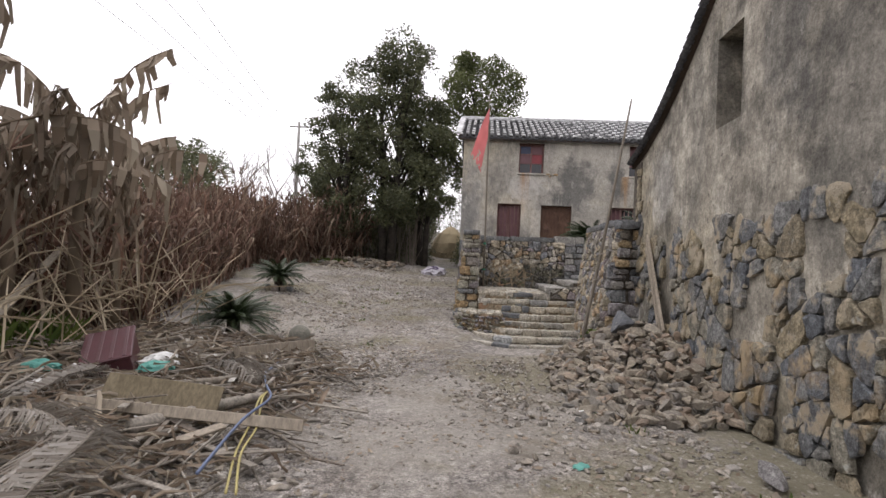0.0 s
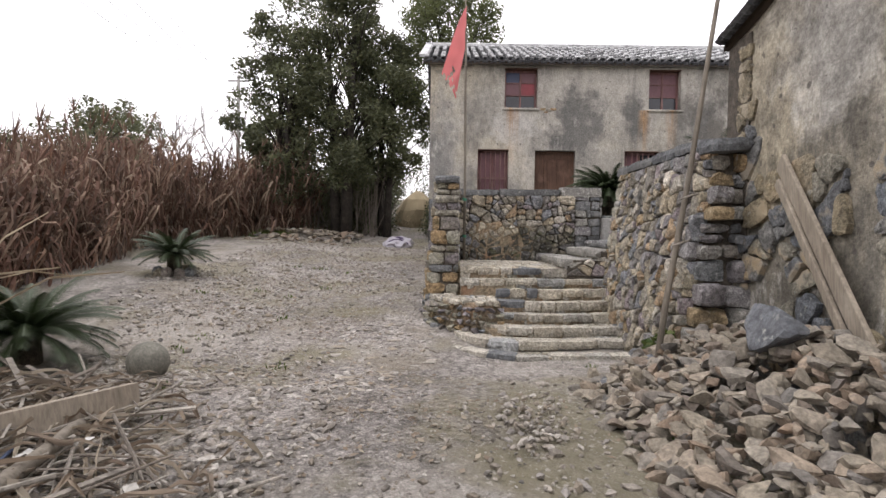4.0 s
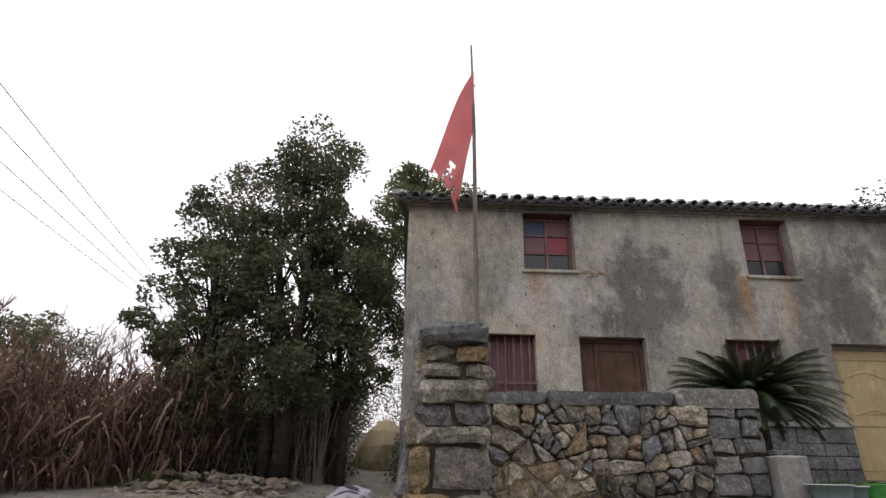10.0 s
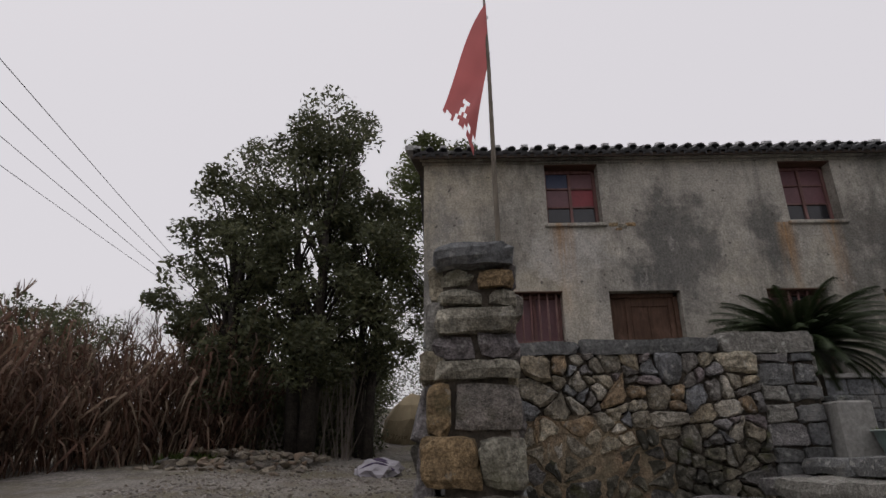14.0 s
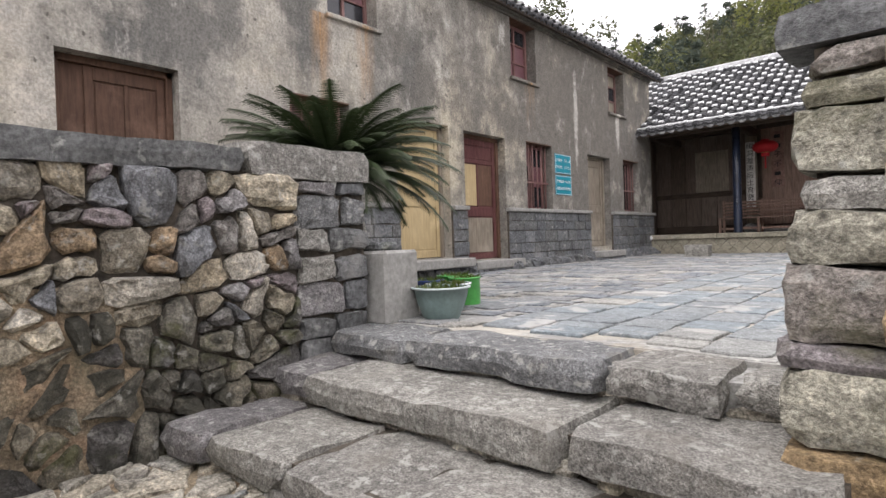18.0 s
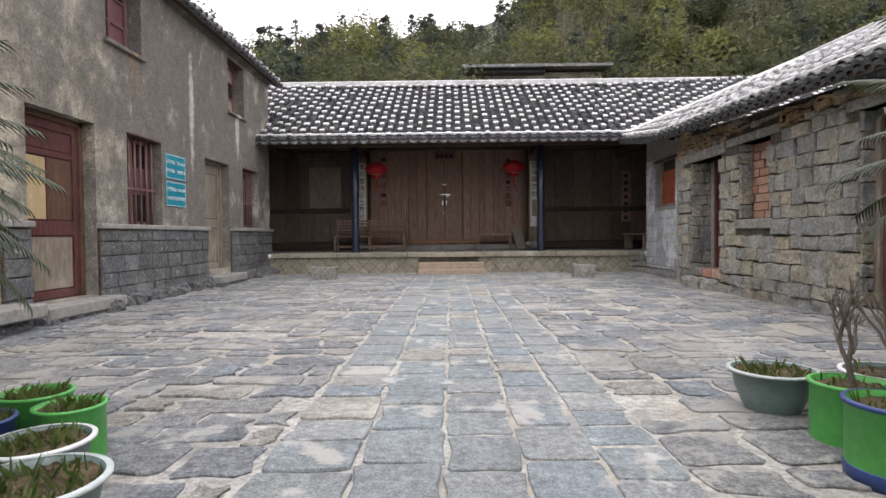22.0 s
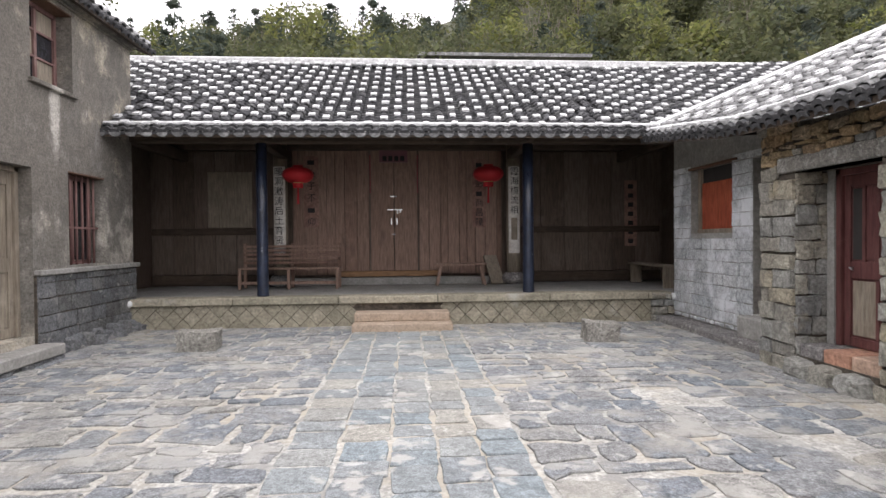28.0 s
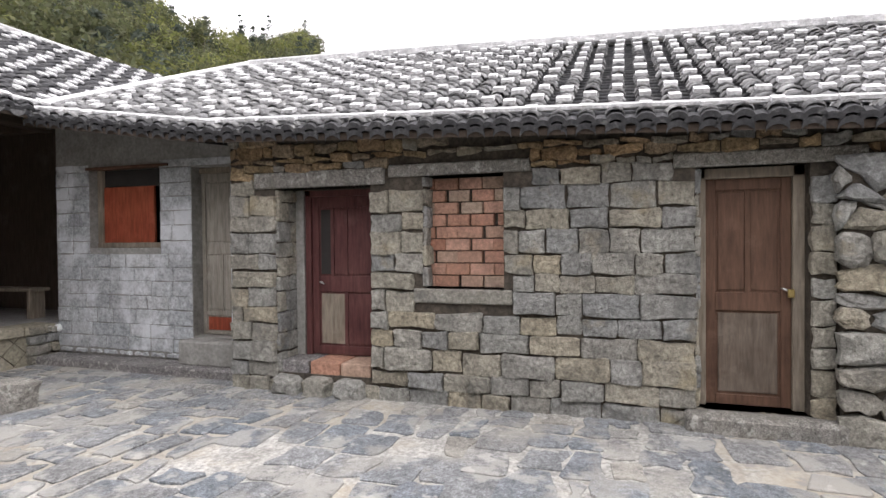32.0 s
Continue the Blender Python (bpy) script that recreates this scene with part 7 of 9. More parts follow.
# dry stalk field
def stalk_template(r, h):
    vs, fs = [], []

    def strip(pts, ws, side):
        o = len(vs)
        for p, w in zip(pts, ws):
            vs.append(tuple(p - side * w / 2))
            vs.append(tuple(p + side * w / 2))
        for i in range(len(pts) - 1):
            fs.append((o + 2 * i, o + 2 * i + 1, o + 2 * i + 3, o + 2 * i + 2))

    lean = Vector((r.uniform(-0.09, 0.09), r.uniform(-0.09, 0.09), 1))
    P = [lean * (h * k / 5) + Vector((r.uniform(-.02, .02), r.uniform(-.02, .02), 0)) * k for k in range(6)]
    for sd in (Vector((1, 0, 0)), Vector((0, 1, 0))):
        strip(P, [0.028, 0.026, 0.024, 0.02, 0.016, 0.008], sd)
    for k in range(13):
        z = h * r.uniform(0.10, 0.93)
        a = r.uniform(0, 6.28)
        d = Vector((math.cos(a), math.sin(a), 0))
        L = r.uniform(0.35, 0.95) * (1.1 - 0.3 * z / h)
        b = lean * z
        stiff = r.uniform(0.0, 1.0)
        pts = [b, b + d * L * 0.3 + Vector((0, 0, L * 0.28 * stiff)), b + d * L * 0.55 + Vector((0, 0, L * (0.2 * stiff - 0.2))), b + d * L * 0.66 + Vector((0, 0, -L * 0.6)), b + d * L * 0.68 + Vector((0, 0, -L * 0.95))]
        sd = Vector((-d.y, d.x, r.uniform(-0.4, 0.4)))
        strip(pts, [0.03, 0.06, 0.055, 0.04, 0.01], sd)
    if r.random() < 0.7:
        for k in range(5):
            a = r.uniform(0, 6.28)
            d = Vector((math.cos(a) * 0.12, math.sin(a) * 0.12, r.uniform(0.15, 0.4)))
            strip([P[5], P[5] + d], [0.03, 0.012], Vector((1, 0, 0)))
    return np.array(vs), fs


r = random.Random(21)
T = [stalk_template(r, 1.0 * h) for h in (2.5, 2.8, 3.0, 3.2, 2.2, 2.7)] + [stalk_template(r, h) for h in (3.3, 3.6, 3.9, 3.5, 3.1)]
EDGE = [(19, -11.6), (15, -11.3), (10.6, -11.3), (5.6, -12.4), (-3, -14.6), (-6.5, -14.0), (-9.0, -11.4), (-12.8, -10.6)]
pl = []
for (xa, ya), (xb, yb) in zip(EDGE, EDGE[1:]):
    L = math.hypot(xb - xa, yb - ya)
    for _ in range(int(L * (62 if xa > 0 else 50))):
        s, dep = r.random(), 4.6 * r.random() ** 1.4
        x, y = xa + (xb - xa) * s, ya + (yb - ya) * s - dep
        tall = x < -1 + r.uniform(-1.5, 1.5)
        k = r.randrange(6, 11) if tall else r.randrange(0, 6)
        sc = r.uniform(0.8, 1.1) * (1.0 + 0.28 * noise.noise((x * 0.55, y * 0.55, 8.0)))
        pl.append((k, turn3(r.gauss(0, 0.24), r.gauss(0, 0.24), r.uniform(0, 6.28)) * sc, np.array((x, y, ground_full(x, y) - 0.05))))
tagged(joined("dry_stalk_field", T, pl, M_DRYREED), "dense field of dead brown maize-like stalks", "dry stalks", kind="stuff")


def banana(loc, h, seed, label, n=8):
    r = random.Random(seed)
    t = thing("banana_plant", label, "banana plant", loc, group="dead banana plants")
    bm = bmesh.new()
    tube(bm, [(0, 0, -0.1), (0.04, 0.02, h * 0.3), (0.06, 0.05, h * 0.56)], [0.12, 0.10, 0.06], 9)
    part("stem", bm, M_DRYLEAF, t, smooth=True)
    for k in range(n):
        a = 6.283 * k / n + r.uniform(-0.5, 0.5)
        d = Vector((math.cos(a), math.sin(a), 0))
        L = r.uniform(1.3, 2.1) * h / 3.6
        up = r.choice((1.45, 1.3, 1.15, 0.95, 0.7))
        ctrl, p, ang = [], Vector((0.06, 0.05, h * r.uniform(0.45, 0.56))), up
        for i in range(9):
            ctrl.append(p.copy())
            p = p + (d * math.cos(ang) + Vector((0, 0, math.sin(ang)))) * L / 8
            ang -= r.uniform(0.08, 0.42) * (1.0 if i > 2 else 0.3)
        bm = bmesh.new()
        tube(bm, ctrl, [0.03, 0.027, 0.024, 0.02, 0.017, 0.014, 0.011, 0.008, 0.004], 5)
        rib = part("leaf_rib", bm, M_DRYLEAF, t, smooth=True)
        co = []
        for i in range(2, 8):
            for s in range(4):
                b = ctrl[i].lerp(ctrl[i + 1], s / 4)
                for sd in (-1, 1):
                    if r.random() < 0.48:
                        continue
                    out = Vector((-d.y, d.x, 0)) * sd
                    l = r.uniform(0.14, 0.62)
                    w = (ctrl[i + 1] - ctrl[i]).normalized() * r.uniform(0.06, 0.16)
                    m1 = b + out * r.uniform(0.05, 0.16) + Vector((0, 0, -l * 0.4))
                    e = b + out * r.uniform(0.0, 0.18) + Vector((r.uniform(-.06, .06), r.uniform(-.06, .06), -l))
                    tw = Vector((r.uniform(-.04, .04), r.uniform(-.04, .04), 0))
                    co.append((b - w / 2, b + w / 2, m1 + w / 2 + tw, m1 - w / 2))
                    co.append((m1 - w / 2, m1 + w / 2 + tw, e + w * 0.25, e - w * 0.3))
        quads("dead_blade", np.array([[tuple(v) for v in q] for q in co]), M_DRYLEAF, rib)
    co = []
    for _ in range(18):
        a, z = r.uniform(0, 6.283), h * r.uniform(0.12, 0.62)
        d, l = r.uniform(0.08, 0.55), r.uniform(0.4, 1.1)
        b = Vector((d * math.cos(a), d * math.sin(a), z))
        w = Vector((-math.sin(a), math.cos(a), r.uniform(-0.5, 0.5))) * r.uniform(0.012, 0.04)
        e = b + Vector((r.uniform(-.3, .3), r.uniform(-.3, .3), -min(l, z + 0.05)))
        m1 = b.lerp(e, 0.5) + Vector((math.cos(a), math.sin(a), 0)) * r.uniform(0.0, 0.14)
        co.append((b - w * 0.5, b + w * 0.5, m1 + w, m1 - w))
        co.append((m1 - w, m1 + w, e + w * 0.3, e - w * 0.3))
    tagged(quads("hanging_fibre", np.array([[tuple(v) for v in q] for q in co]), M_DRYLEAF, t), kind="stuff")
    return t


for k, (x, y, h) in enumerate(((13.3, -10.9, 4.4), (14.6, -10.8, 4.6), (15.9, -11.2, 4.8), (11.6, -11.9, 3.8), (16.6, -10.3, 4.3), (9.4, -12.3, 3.4), (12.5, -10.5, 4.9), (10.9, -10.9, 4.5))):
    banana((x, y, ground_full(x, y)), h, 50 + k, "dead banana plant with brown torn hanging leaves")


def cycad(loc, trunk_h, frond, n, seed, label, rt=0.16, steep=1.25, fall=1.35, leaflet=0.19, bow=0.095):
    r = random.Random(seed)
    t = thing("cycad", label, "cycad", loc)
    bm = bmesh.new()
    lathe(bm, [(rt * 1.05, -0.15), (rt * 1.1, 0.0), (rt, trunk_h * 0.5), (rt * 0.95, trunk_h * 0.9), (rt * 0.5, trunk_h)], 16)
    for v in bm.verts:
        v.co += Vector((r.uniform(-1, 1), r.uniform(-1, 1), r.uniform(-1, 1))) * 0.02
    part("trunk", bm, M_CYCADTRUNK, t)
    for k in range(n):
        a = k * 2.399 + r.uniform(-0.2, 0.2)
        rise = steep - fall * (k / n) + r.uniform(-0.12, 0.12)
        d = Vector((math.cos(a), math.sin(a), 0))
        L = frond * r.uniform(0.85, 1.1)
        p, ang, line = Vector((0, 0, trunk_h - 0.04)) + d * rt * 0.5, rise, []
        for i in range(11):
            line.append(p.copy())
            p = p + (d * math.cos(ang) + Vector((0, 0, math.sin(ang)))) * L / 10
            ang -= bow + 0.03 * (i > 6)
        side = Vector((-d.y, d.x, 0))
        n_s = 46
        vs, fs = [], []
        for i in range(n_s + 1):
            f = i / n_s * 10
            k0 = min(9, int(f))
            c = line[k0].lerp(line[k0 + 1], f - k0)
            tan = (line[k0 + 1] - line[k0]).normalized()
            vs += [c - side * 0.006, c + side * 0.006]
            if i:
                fs.append((2 * i - 2, 2 * i - 1, 2 * i + 1, 2 * i))
        for i in range(1, n_s):
            f = i / n_s * 10
            k0 = min(9, int(f))
            tan = (line[k0 + 1] - line[k0]).normalized()
            upv = side.cross(tan)
            ll = leaflet * frond * (math.sin(math.pi * (0.10 + 0.84 * i / n_s)) ** 0.6) * r.uniform(0.85, 1.1)
            for sd in (0, 1):
                b = vs[2 * i + sd]
                dr = (side * (0.85 if sd else -0.85) + tan * 0.6 + upv * 0.28).normalized()
                e = b + dr * ll + Vector((0, 0, -0.14 * ll))
                mm = b.lerp(e, 0.55) + Vector((0, 0, 0.02 * ll))
                o = len(vs)
                vs += [mm - tan * 0.0038 * frond, e, mm + tan * 0.0038 * frond]
                fs.append((2 * i - 2 + sd, o, o + 1, o + 2, 2 * i + sd))
        me = bpy.data.meshes.new("frond")
        me.from_pydata(vs, [], fs)
        me.materials.append(M_CYCAD)
        link("frond", me, t)
    return t


cycad((9.3, -9.35, ground_full(9.3, -9.35)), 0.40, 0.95, 70, 1, "young cycad with dark green arching fronds among rubble", 0.14, 1.15, 1.1)
cycad((3.2, -10.6, ground_full(3.2, -10.6)), 0.50, 0.85, 60, 2, "young cycad with a stubby trunk ringed by stones", 0.15, 1.15, 1.1)
cycad((2.1, -0.60, 0.0), 1.2, 1.02, 130, 3, "large cycad with a dense crown of arching fronds beside the house", 0.17, 1.15, 1.1, 0.15, 0.11)
cycad((7.0, -0.15, 0.0), 1.25, 0.85, 34, 4, "cycad with dark fronds behind the retaining wall", 0.15)
for k in range(9):
    a = k * 0.7
    stone("ring_stone", [(3.2 + 0.35 * math.cos(a) - 0.12, -10.6 + 0.35 * math.sin(a) - 0.09), (3.2 + 0.35 * math.cos(a) + 0.12, -10.6 + 0.35 * math.sin(a) - 0.08), (3.2 + 0.35 * math.cos(a) + 0.1, -10.6 + 0.35 * math.sin(a) + 0.1), (3.2 + 0.35 * math.cos(a) - 0.1, -10.6 + 0.35 * math.sin(a) + 0.09)], lambda u, v, d: (u - 3.2, v + 10.6, d + 0.02), M_RETAIN, bpy.data.objects["cycad.001"], depth=0.14, gap=0.0, back=0.05, inset=0.3)

# ---- wooded hill ----
def hill_z(x, y):
    d = max(0.0, y - 19)
    f = 1.0 if x < 56 else max(0.3, 1 - (x - 56) / 40)
    z = 2.0 + 0.42 * d * f * (1 + 0.10 * math.sin(x * 0.11 + 1.0)) + 0.22 * d * min(1, max(0, (x - 9) / 10)) * min(1, max(0, (68 - x) / 16))
    far = 2.0 + 0.43 * max(0.0, math.hypot(x - 4, y - 4) - 26) * min(1.0, max(0.0, (math.atan2(y - 4, x - 4) - 0.40) / 0.14)) if x > 25 else 0.0
    return min(max(z, far), 34) + 0.6 * noise.noise((x * 0.1, y * 0.1, 1))


bm = bmesh.new()
hx, hy = [-120 + 5 * i for i in range(52)], [17.5, 19] + [22 + 4 * j for j in range(16)]
hv = [[bm.verts.new((x, y, hill_z(x, y) if y > 18 else -1.3)) for y in hy] for x in hx]
for a, b in zip(hv, hv[1:]):
    for j in range(len(hy) - 1):
        bm.faces.new((a[j], b[j], b[j + 1], a[j + 1]))
tagged(part("ground_hill", bm, M_HILL, smooth=True), "steep wooded hillside behind the hall", "hill", kind="structure")
r = random.Random(33)
woods, pale, dark, twig = [], [], [], []
for k in range(720):
    y = 23 + 34 * r.random() ** 1.15
    x = r.uniform(-26 - 0.25 * y, 20 + 1.25 * y)
    if k >= 560:
        a, d = r.uniform(0.50, 0.90), r.uniform(48, 78)
        x, y = 4 + d * math.cos(a), 4 + d * math.sin(a)
    z = hill_z(x, y)
    u = r.random()
    if u < 0.60 or (u > 0.92 and y < 32):
        h, w = r.uniform(2.4, 4.6), r.uniform(1.3, 2.3)
        for b in range(6):
            c = (x + r.uniform(-w, w) * 0.6, y + r.uniform(-w, w) * 0.6, z + h * r.uniform(0.35, 0.95))
            woods.append(blob(c, w * r.uniform(0.5, 0.8), 105, 0.8))
    elif u < 0.74:
        h = r.uniform(3, 5.5)
        for b in range(6):
            c = (x + r.uniform(-1.2, 1.2), y + r.uniform(-1.2, 1.2), z + h * r.uniform(0.3, 1.0))
            pale.append(blob(c, r.uniform(0.6, 1.2), 90, 1.1))
    elif u < 0.88:
        h = r.uniform(4, 7)
        for b in range(7):
            f = b / 7
            dark.append(blob((x + r.uniform(-.4, .4), y, z + h * (0.3 + 0.7 * f)), 1.25 * (1.05 - f), 40, 0.6))
    else:
        for b in range(50):
            a, l = r.uniform(0, 6.28), r.uniform(1.2, 3.2)
            p = np.array((x + r.uniform(-1.4, 1.4), y + r.uniform(-1, 1), z))
            q = p + np.array((math.cos(a) * l * 0.35, math.sin(a) * l * 0.35, l * 1.25))
            w = np.array((0.03, 0.0, 0.0))
            twig.append(np.stack([p - w, p + w, q + w * 0.3, q - w * 0.3]))
for k, (x, y, z, w) in enumerate(((18.2, 30, 9.0, 2.2), (1.6, 31, 7.6, 1.9), (10.1, 34, 10.6, 2.0), (19.4, 28.6, 8.6, 1.7))):
    for b in range(10):
        pale.append(blob((x + r.uniform(-w, w) * 0.6, y + r.uniform(-1, 1), z + r.uniform(0.2, 2.6)), w * 0.5, 120, 0.8))
# skyline pines
for k in range(46):
    x, y = -24 + k * 1.9 + r.uniform(-0.6, 0.6), 55 + r.uniform(-4, 4)
    z = hill_z(x, y)
    h = r.uniform(3.5, 6.5)
    for b in range(8):
        f = b / 8
        dark.append(blob((x + r.uniform(-.5, .5) * (1 - f), y, z + h * (0.35 + 0.65 * f)), 1.3 * (1.1 - f), 34, 0.5))
    twig.append(np.stack([np.array((x - 0.1, y, z)), np.array((x + 0.1, y, z)), np.array((x + 0.04, y, z + h)), np.array((x - 0.04, y, z + h))]))
tagged(quads("hill_woods", leaf_quads(np.concatenate(woods), 0.32, 0.18), M_WOODS), "dense green broadleaf woods on the hillside", "woods", kind="stuff")
tagged(quads("hill_bamboo", leaf_quads(np.concatenate(pale), 0.34, 0.14), M_WOODS_PALE), "yellow-green bamboo clumps and shrubs on the hillside", "bamboo", kind="stuff")
tagged(quads("hill_pines", leaf_quads(np.concatenate(dark), 0.45, 0.12), M_WOODS_DARK), "dark pines along the hill crest", "pines", kind="stuff")
tagged(quads("hill_bare_scrub", np.array(twig), M_TWIG), "leafless grey scrub among the hillside trees", "scrub", kind="stuff")
fh = thing("hill_house", "small weathered house with a tile roof on the hillside", "house", (9.0, 27.5, 4.5))
part("wall", boxes((-3.4, 3.2, -1.2, 2, 0, 4.55)), M_PLASTER, fh)
part("roof", boxes((-3.8, 3.5, -1.7, 0.6, 4.55, 4.68)), M_TILE_PALE, fh).matrix_basis = Matrix.Translation((0, 0, 0.25)) @ Matrix.Rotation(0.12, 4, "X")
part("eave", boxes((-3.8, 0.3, -1.75, -1.2, 4.42, 4.55)), M_TILE, fh)
part("window", boxes((0.4, 1.1, -1.23, -1.19, 3.9, 4.3)), M_UNLIT, fh)

# ---- loose stone, rubble and debris ----
def rock_template(r, sub=1, flat=0.6):
    bm = bmesh.new()
    bmesh.ops.create_icosphere(bm, subdivisions=sub, radius=1.0)
    s = Vector((r.uniform(0.7, 1.2), r.uniform(0.6, 1.0), r.uniform(0.5, 0.9) * flat * 1.5))
    cuts = [(Vector((r.gauss(0, 1), r.gauss(0, 1), r.gauss(0, 1))).normalized(), r.uniform(0.34, 0.66)) for _ in range(11)]
    for v in bm.verts:
        for n, c in cuts:
            d = v.co.dot(n)
            if d > c:
                v.co -= n * (d - c)
        v.co = Vector((v.co.x * s.x, v.co.y * s.y, v.co.z * s.z))
    bm.verts.index_update()
    out = (np.array([v.co[:] for v in bm.verts]), [tuple(v.index for v in f.verts) for f in bm.faces])
    bm.free()
    return out


r = random.Random(44)
ROCKS = [rock_template(r, 2) for _ in range(8)]
CHIPS = [rock_template(r, 1, 0.5) for _ in range(10)]
pl = []
for _ in range(1500):
    x = 9.4 + 4.9 * r.random()
    y = -1.18 - 1.85 * r.random()
    top = 0.92 * max(0.0, 1 - ((x - 11.1) / 3.3) ** 2) * min(1.0, max(0.0, (3.0 + y + 0.16 * noise.noise((x * 1.5, 0, 3))) / 1.25))
    if top < 0.03 and r.random() < 0.6:
        continue
    pl.append((r.randrange(8), turn3(r.uniform(-.6, .6), r.uniform(-.6, .6), r.uniform(0, 6.28)) * (0.055 + 0.13 * r.random() ** 1.7), np.array((x, y, ground_z(x, y) + top * r.uniform(0.72, 1.0)))))
tagged(joined("rubble_pile", ROCKS, pl, M_RUBPILE), "heap of broken tan rubble against the gable wall", "rubble", kind="stuff")
pl = []
for _ in range(9000):
    x, y = r.uniform(-4, 21), r.uniform(-10.5, -1.3)
    dens = 0.25 + 0.5 * (noise.noise((x * 0.6, y * 0.6, 2)) + 0.3)
    if y < -6.2:
        dens += 0.5
    if y > -3.0 and x > 10:
        dens += 0.6
    if -5.8 < y < -3.4:
        dens -= 0.18
    if r.random() > dens or (x < 8.7 and y > -4.85):
        continue
    s = 0.012 + 0.05 * r.random() ** 2.6 + (0.03 * r.random() ** 2 if y < -6 or y > -3 else 0)
    pl.append((r.randrange(10), turn3(0, 0, r.uniform(0, 6.28)) * s, np.array((x, y, ground_full(x, y) + s * 0.15))))
for _ in range(26000):
    x, y = r.uniform(2, 19.5), r.uniform(-9.5, -1.6)
    dens = 0.55 + 1.3 * noise.noise((x * 0.9, y * 0.9, 12))
    if r.random() > dens or (x < 8.9 and y > -4.9):
        continue
    s = 0.008 + 0.026 * r.random() ** 2
    pl.append((r.randrange(10), turn3(0, 0, r.uniform(0, 6.28)) * s, np.array((x, y, ground_full(x, y) + s * 0.2))))
for _ in range(3800):
    x, y = r.uniform(2.5, 19), -6.1 - 2.9 * r.random() ** 1.3
    if x < 8:
        y -= 1.2
    sx = r.random()
    if sx < 0.3:
        x, y = r.uniform(9, 19), -2.0 - 1.9 * r.random() ** 1.5
    s = 0.018 + 0.075 * r.random() ** 3
    pl.append((r.randrange(10), turn3(r.uniform(-.3, .3), r.uniform(-.3, .3), r.uniform(0, 6.28)) * s, np.array((x, y, ground_full(x, y) + s * 0.2 + (0.08 if y < -7 and x > 10.4 else 0)))))
for _ in range(5200):
    x, y = r.uniform(-9, 4), r.uniform(-11, -4.9)
    s = 0.015 + 0.065 * r.random() ** 3
    pl.append((r.randrange(10), turn3(r.uniform(-.3, .3), r.uniform(-.3, .3), r.uniform(0, 6.28)) * s, np.array((x, y, ground_full(x, y) + s * 0.2))))
for _ in range(3000):
    x = r.uniform(9.0, 18.5)
    y = -5.4 - 3.2 * r.random() ** 0.8
    if noise.noise((x * 0.7, y * 0.7, 31)) < -0.12:
        continue
    s = 0.03 + 0.085 * r.random() ** 2.4
    pl.append((r.randrange(10), turn3(r.uniform(-.35, .35), r.uniform(-.35, .35), r.uniform(0, 6.28)) @ np.diag((s, s * 0.8, s * 0.62)), np.array((x, y, ground_full(x, y) + s * 0.15))))
tagged(joined("ground_gravel", CHIPS, pl, M_GRAVEL), "scattered stone chips and gravel on the dirt", "gravel", kind="stuff")
pl = []
for cx, cy, n, sp in ((10.9, -3.8, 160, 0.45), (13.3, -3.95, 190, 0.5), (12.2, -6.0, 150, 0.6)):
    for _ in range(n):
        x, y = cx + r.gauss(0, sp), cy + r.gauss(0, sp * 0.55)
        pl.append((r.randrange(10), turn3(r.uniform(-.4, .4), 0, r.uniform(0, 6.28)) * r.uniform(0.025, 0.065), np.array((x, y, ground_full(x, y) + 0.02 + 0.05 * r.random()))))
tagged(joined("ground_chip_heaps", CHIPS, pl, M_GRAVEL), "low heaps of dark stone chips on the path", "gravel", kind="stuff")
mound = tagged(part("ground_cobble_mound", prism([(5.75, -4.72), (6.2, -4.66), (6.52, -4.5), (6.74, -4.26), (6.86, -3.95), (6.88, -3.62), (5.75, -3.62)], -1.85, -1.01), M_EARTH), "rounded mound of cobbles beside the steps", "cobbles", kind="structure")
for poly in rubble_cells(5.80, 7.0, -4.78, -3.64, 0.12, 0.05, 1.0):
    cu, cv = sum(p[0] for p in poly) / len(poly), sum(p[1] for p in poly) / len(poly)
    if math.hypot((cu - 5.8) / 1.2, (cv + 3.64) / 1.15) < 0.97:
        stone("mound_stone", poly, lambda u, v, d: (u, v, -1.0 + d), M_STEP, mound, depth=0.035, gap=0.012, back=0.03, inset=0.14, jit=0.02, tilt=0.12, chip=0.12)
ring = [(5.8 + 1.24 * math.cos(math.radians(a)), -3.64 - 1.18 * math.sin(math.radians(a))) for a in range(0, 91, 2)]
for level, (z, rad) in enumerate(((-1.52, 0.15), (-1.41, 0.14), (-1.30, 0.135), (-1.19, 0.125), (-1.08, 0.115))):
    d = 0.0
    while d < 88:
        a = math.radians(d + rng.uniform(-1, 1))
        sc = rad * rng.uniform(0.6, 0.95)
        v, f = ROCKS[rng.randrange(8)]
        me = bpy.data.meshes.new("mound_cobble")
        me.from_pydata((v * sc * np.array((1.25, 1.1, 1.0))).tolist(), [], f)
        me.materials.append(M_PIER)
        o = link("mound_cobble", me, mound)
        k = 1.0 + 0.025 * (4 - level)
        o.matrix_basis = pose(5.8 + 1.2 * k * math.cos(a), -3.64 - 1.14 * k * math.sin(a), z + rng.uniform(-0.02, 0.02), rng.uniform(-20, 20), rng.uniform(-20, 20), math.degrees(-a) + rng.uniform(-30, 30))
        d += math.degrees(sc * 1.35 / 1.2)
pl = []
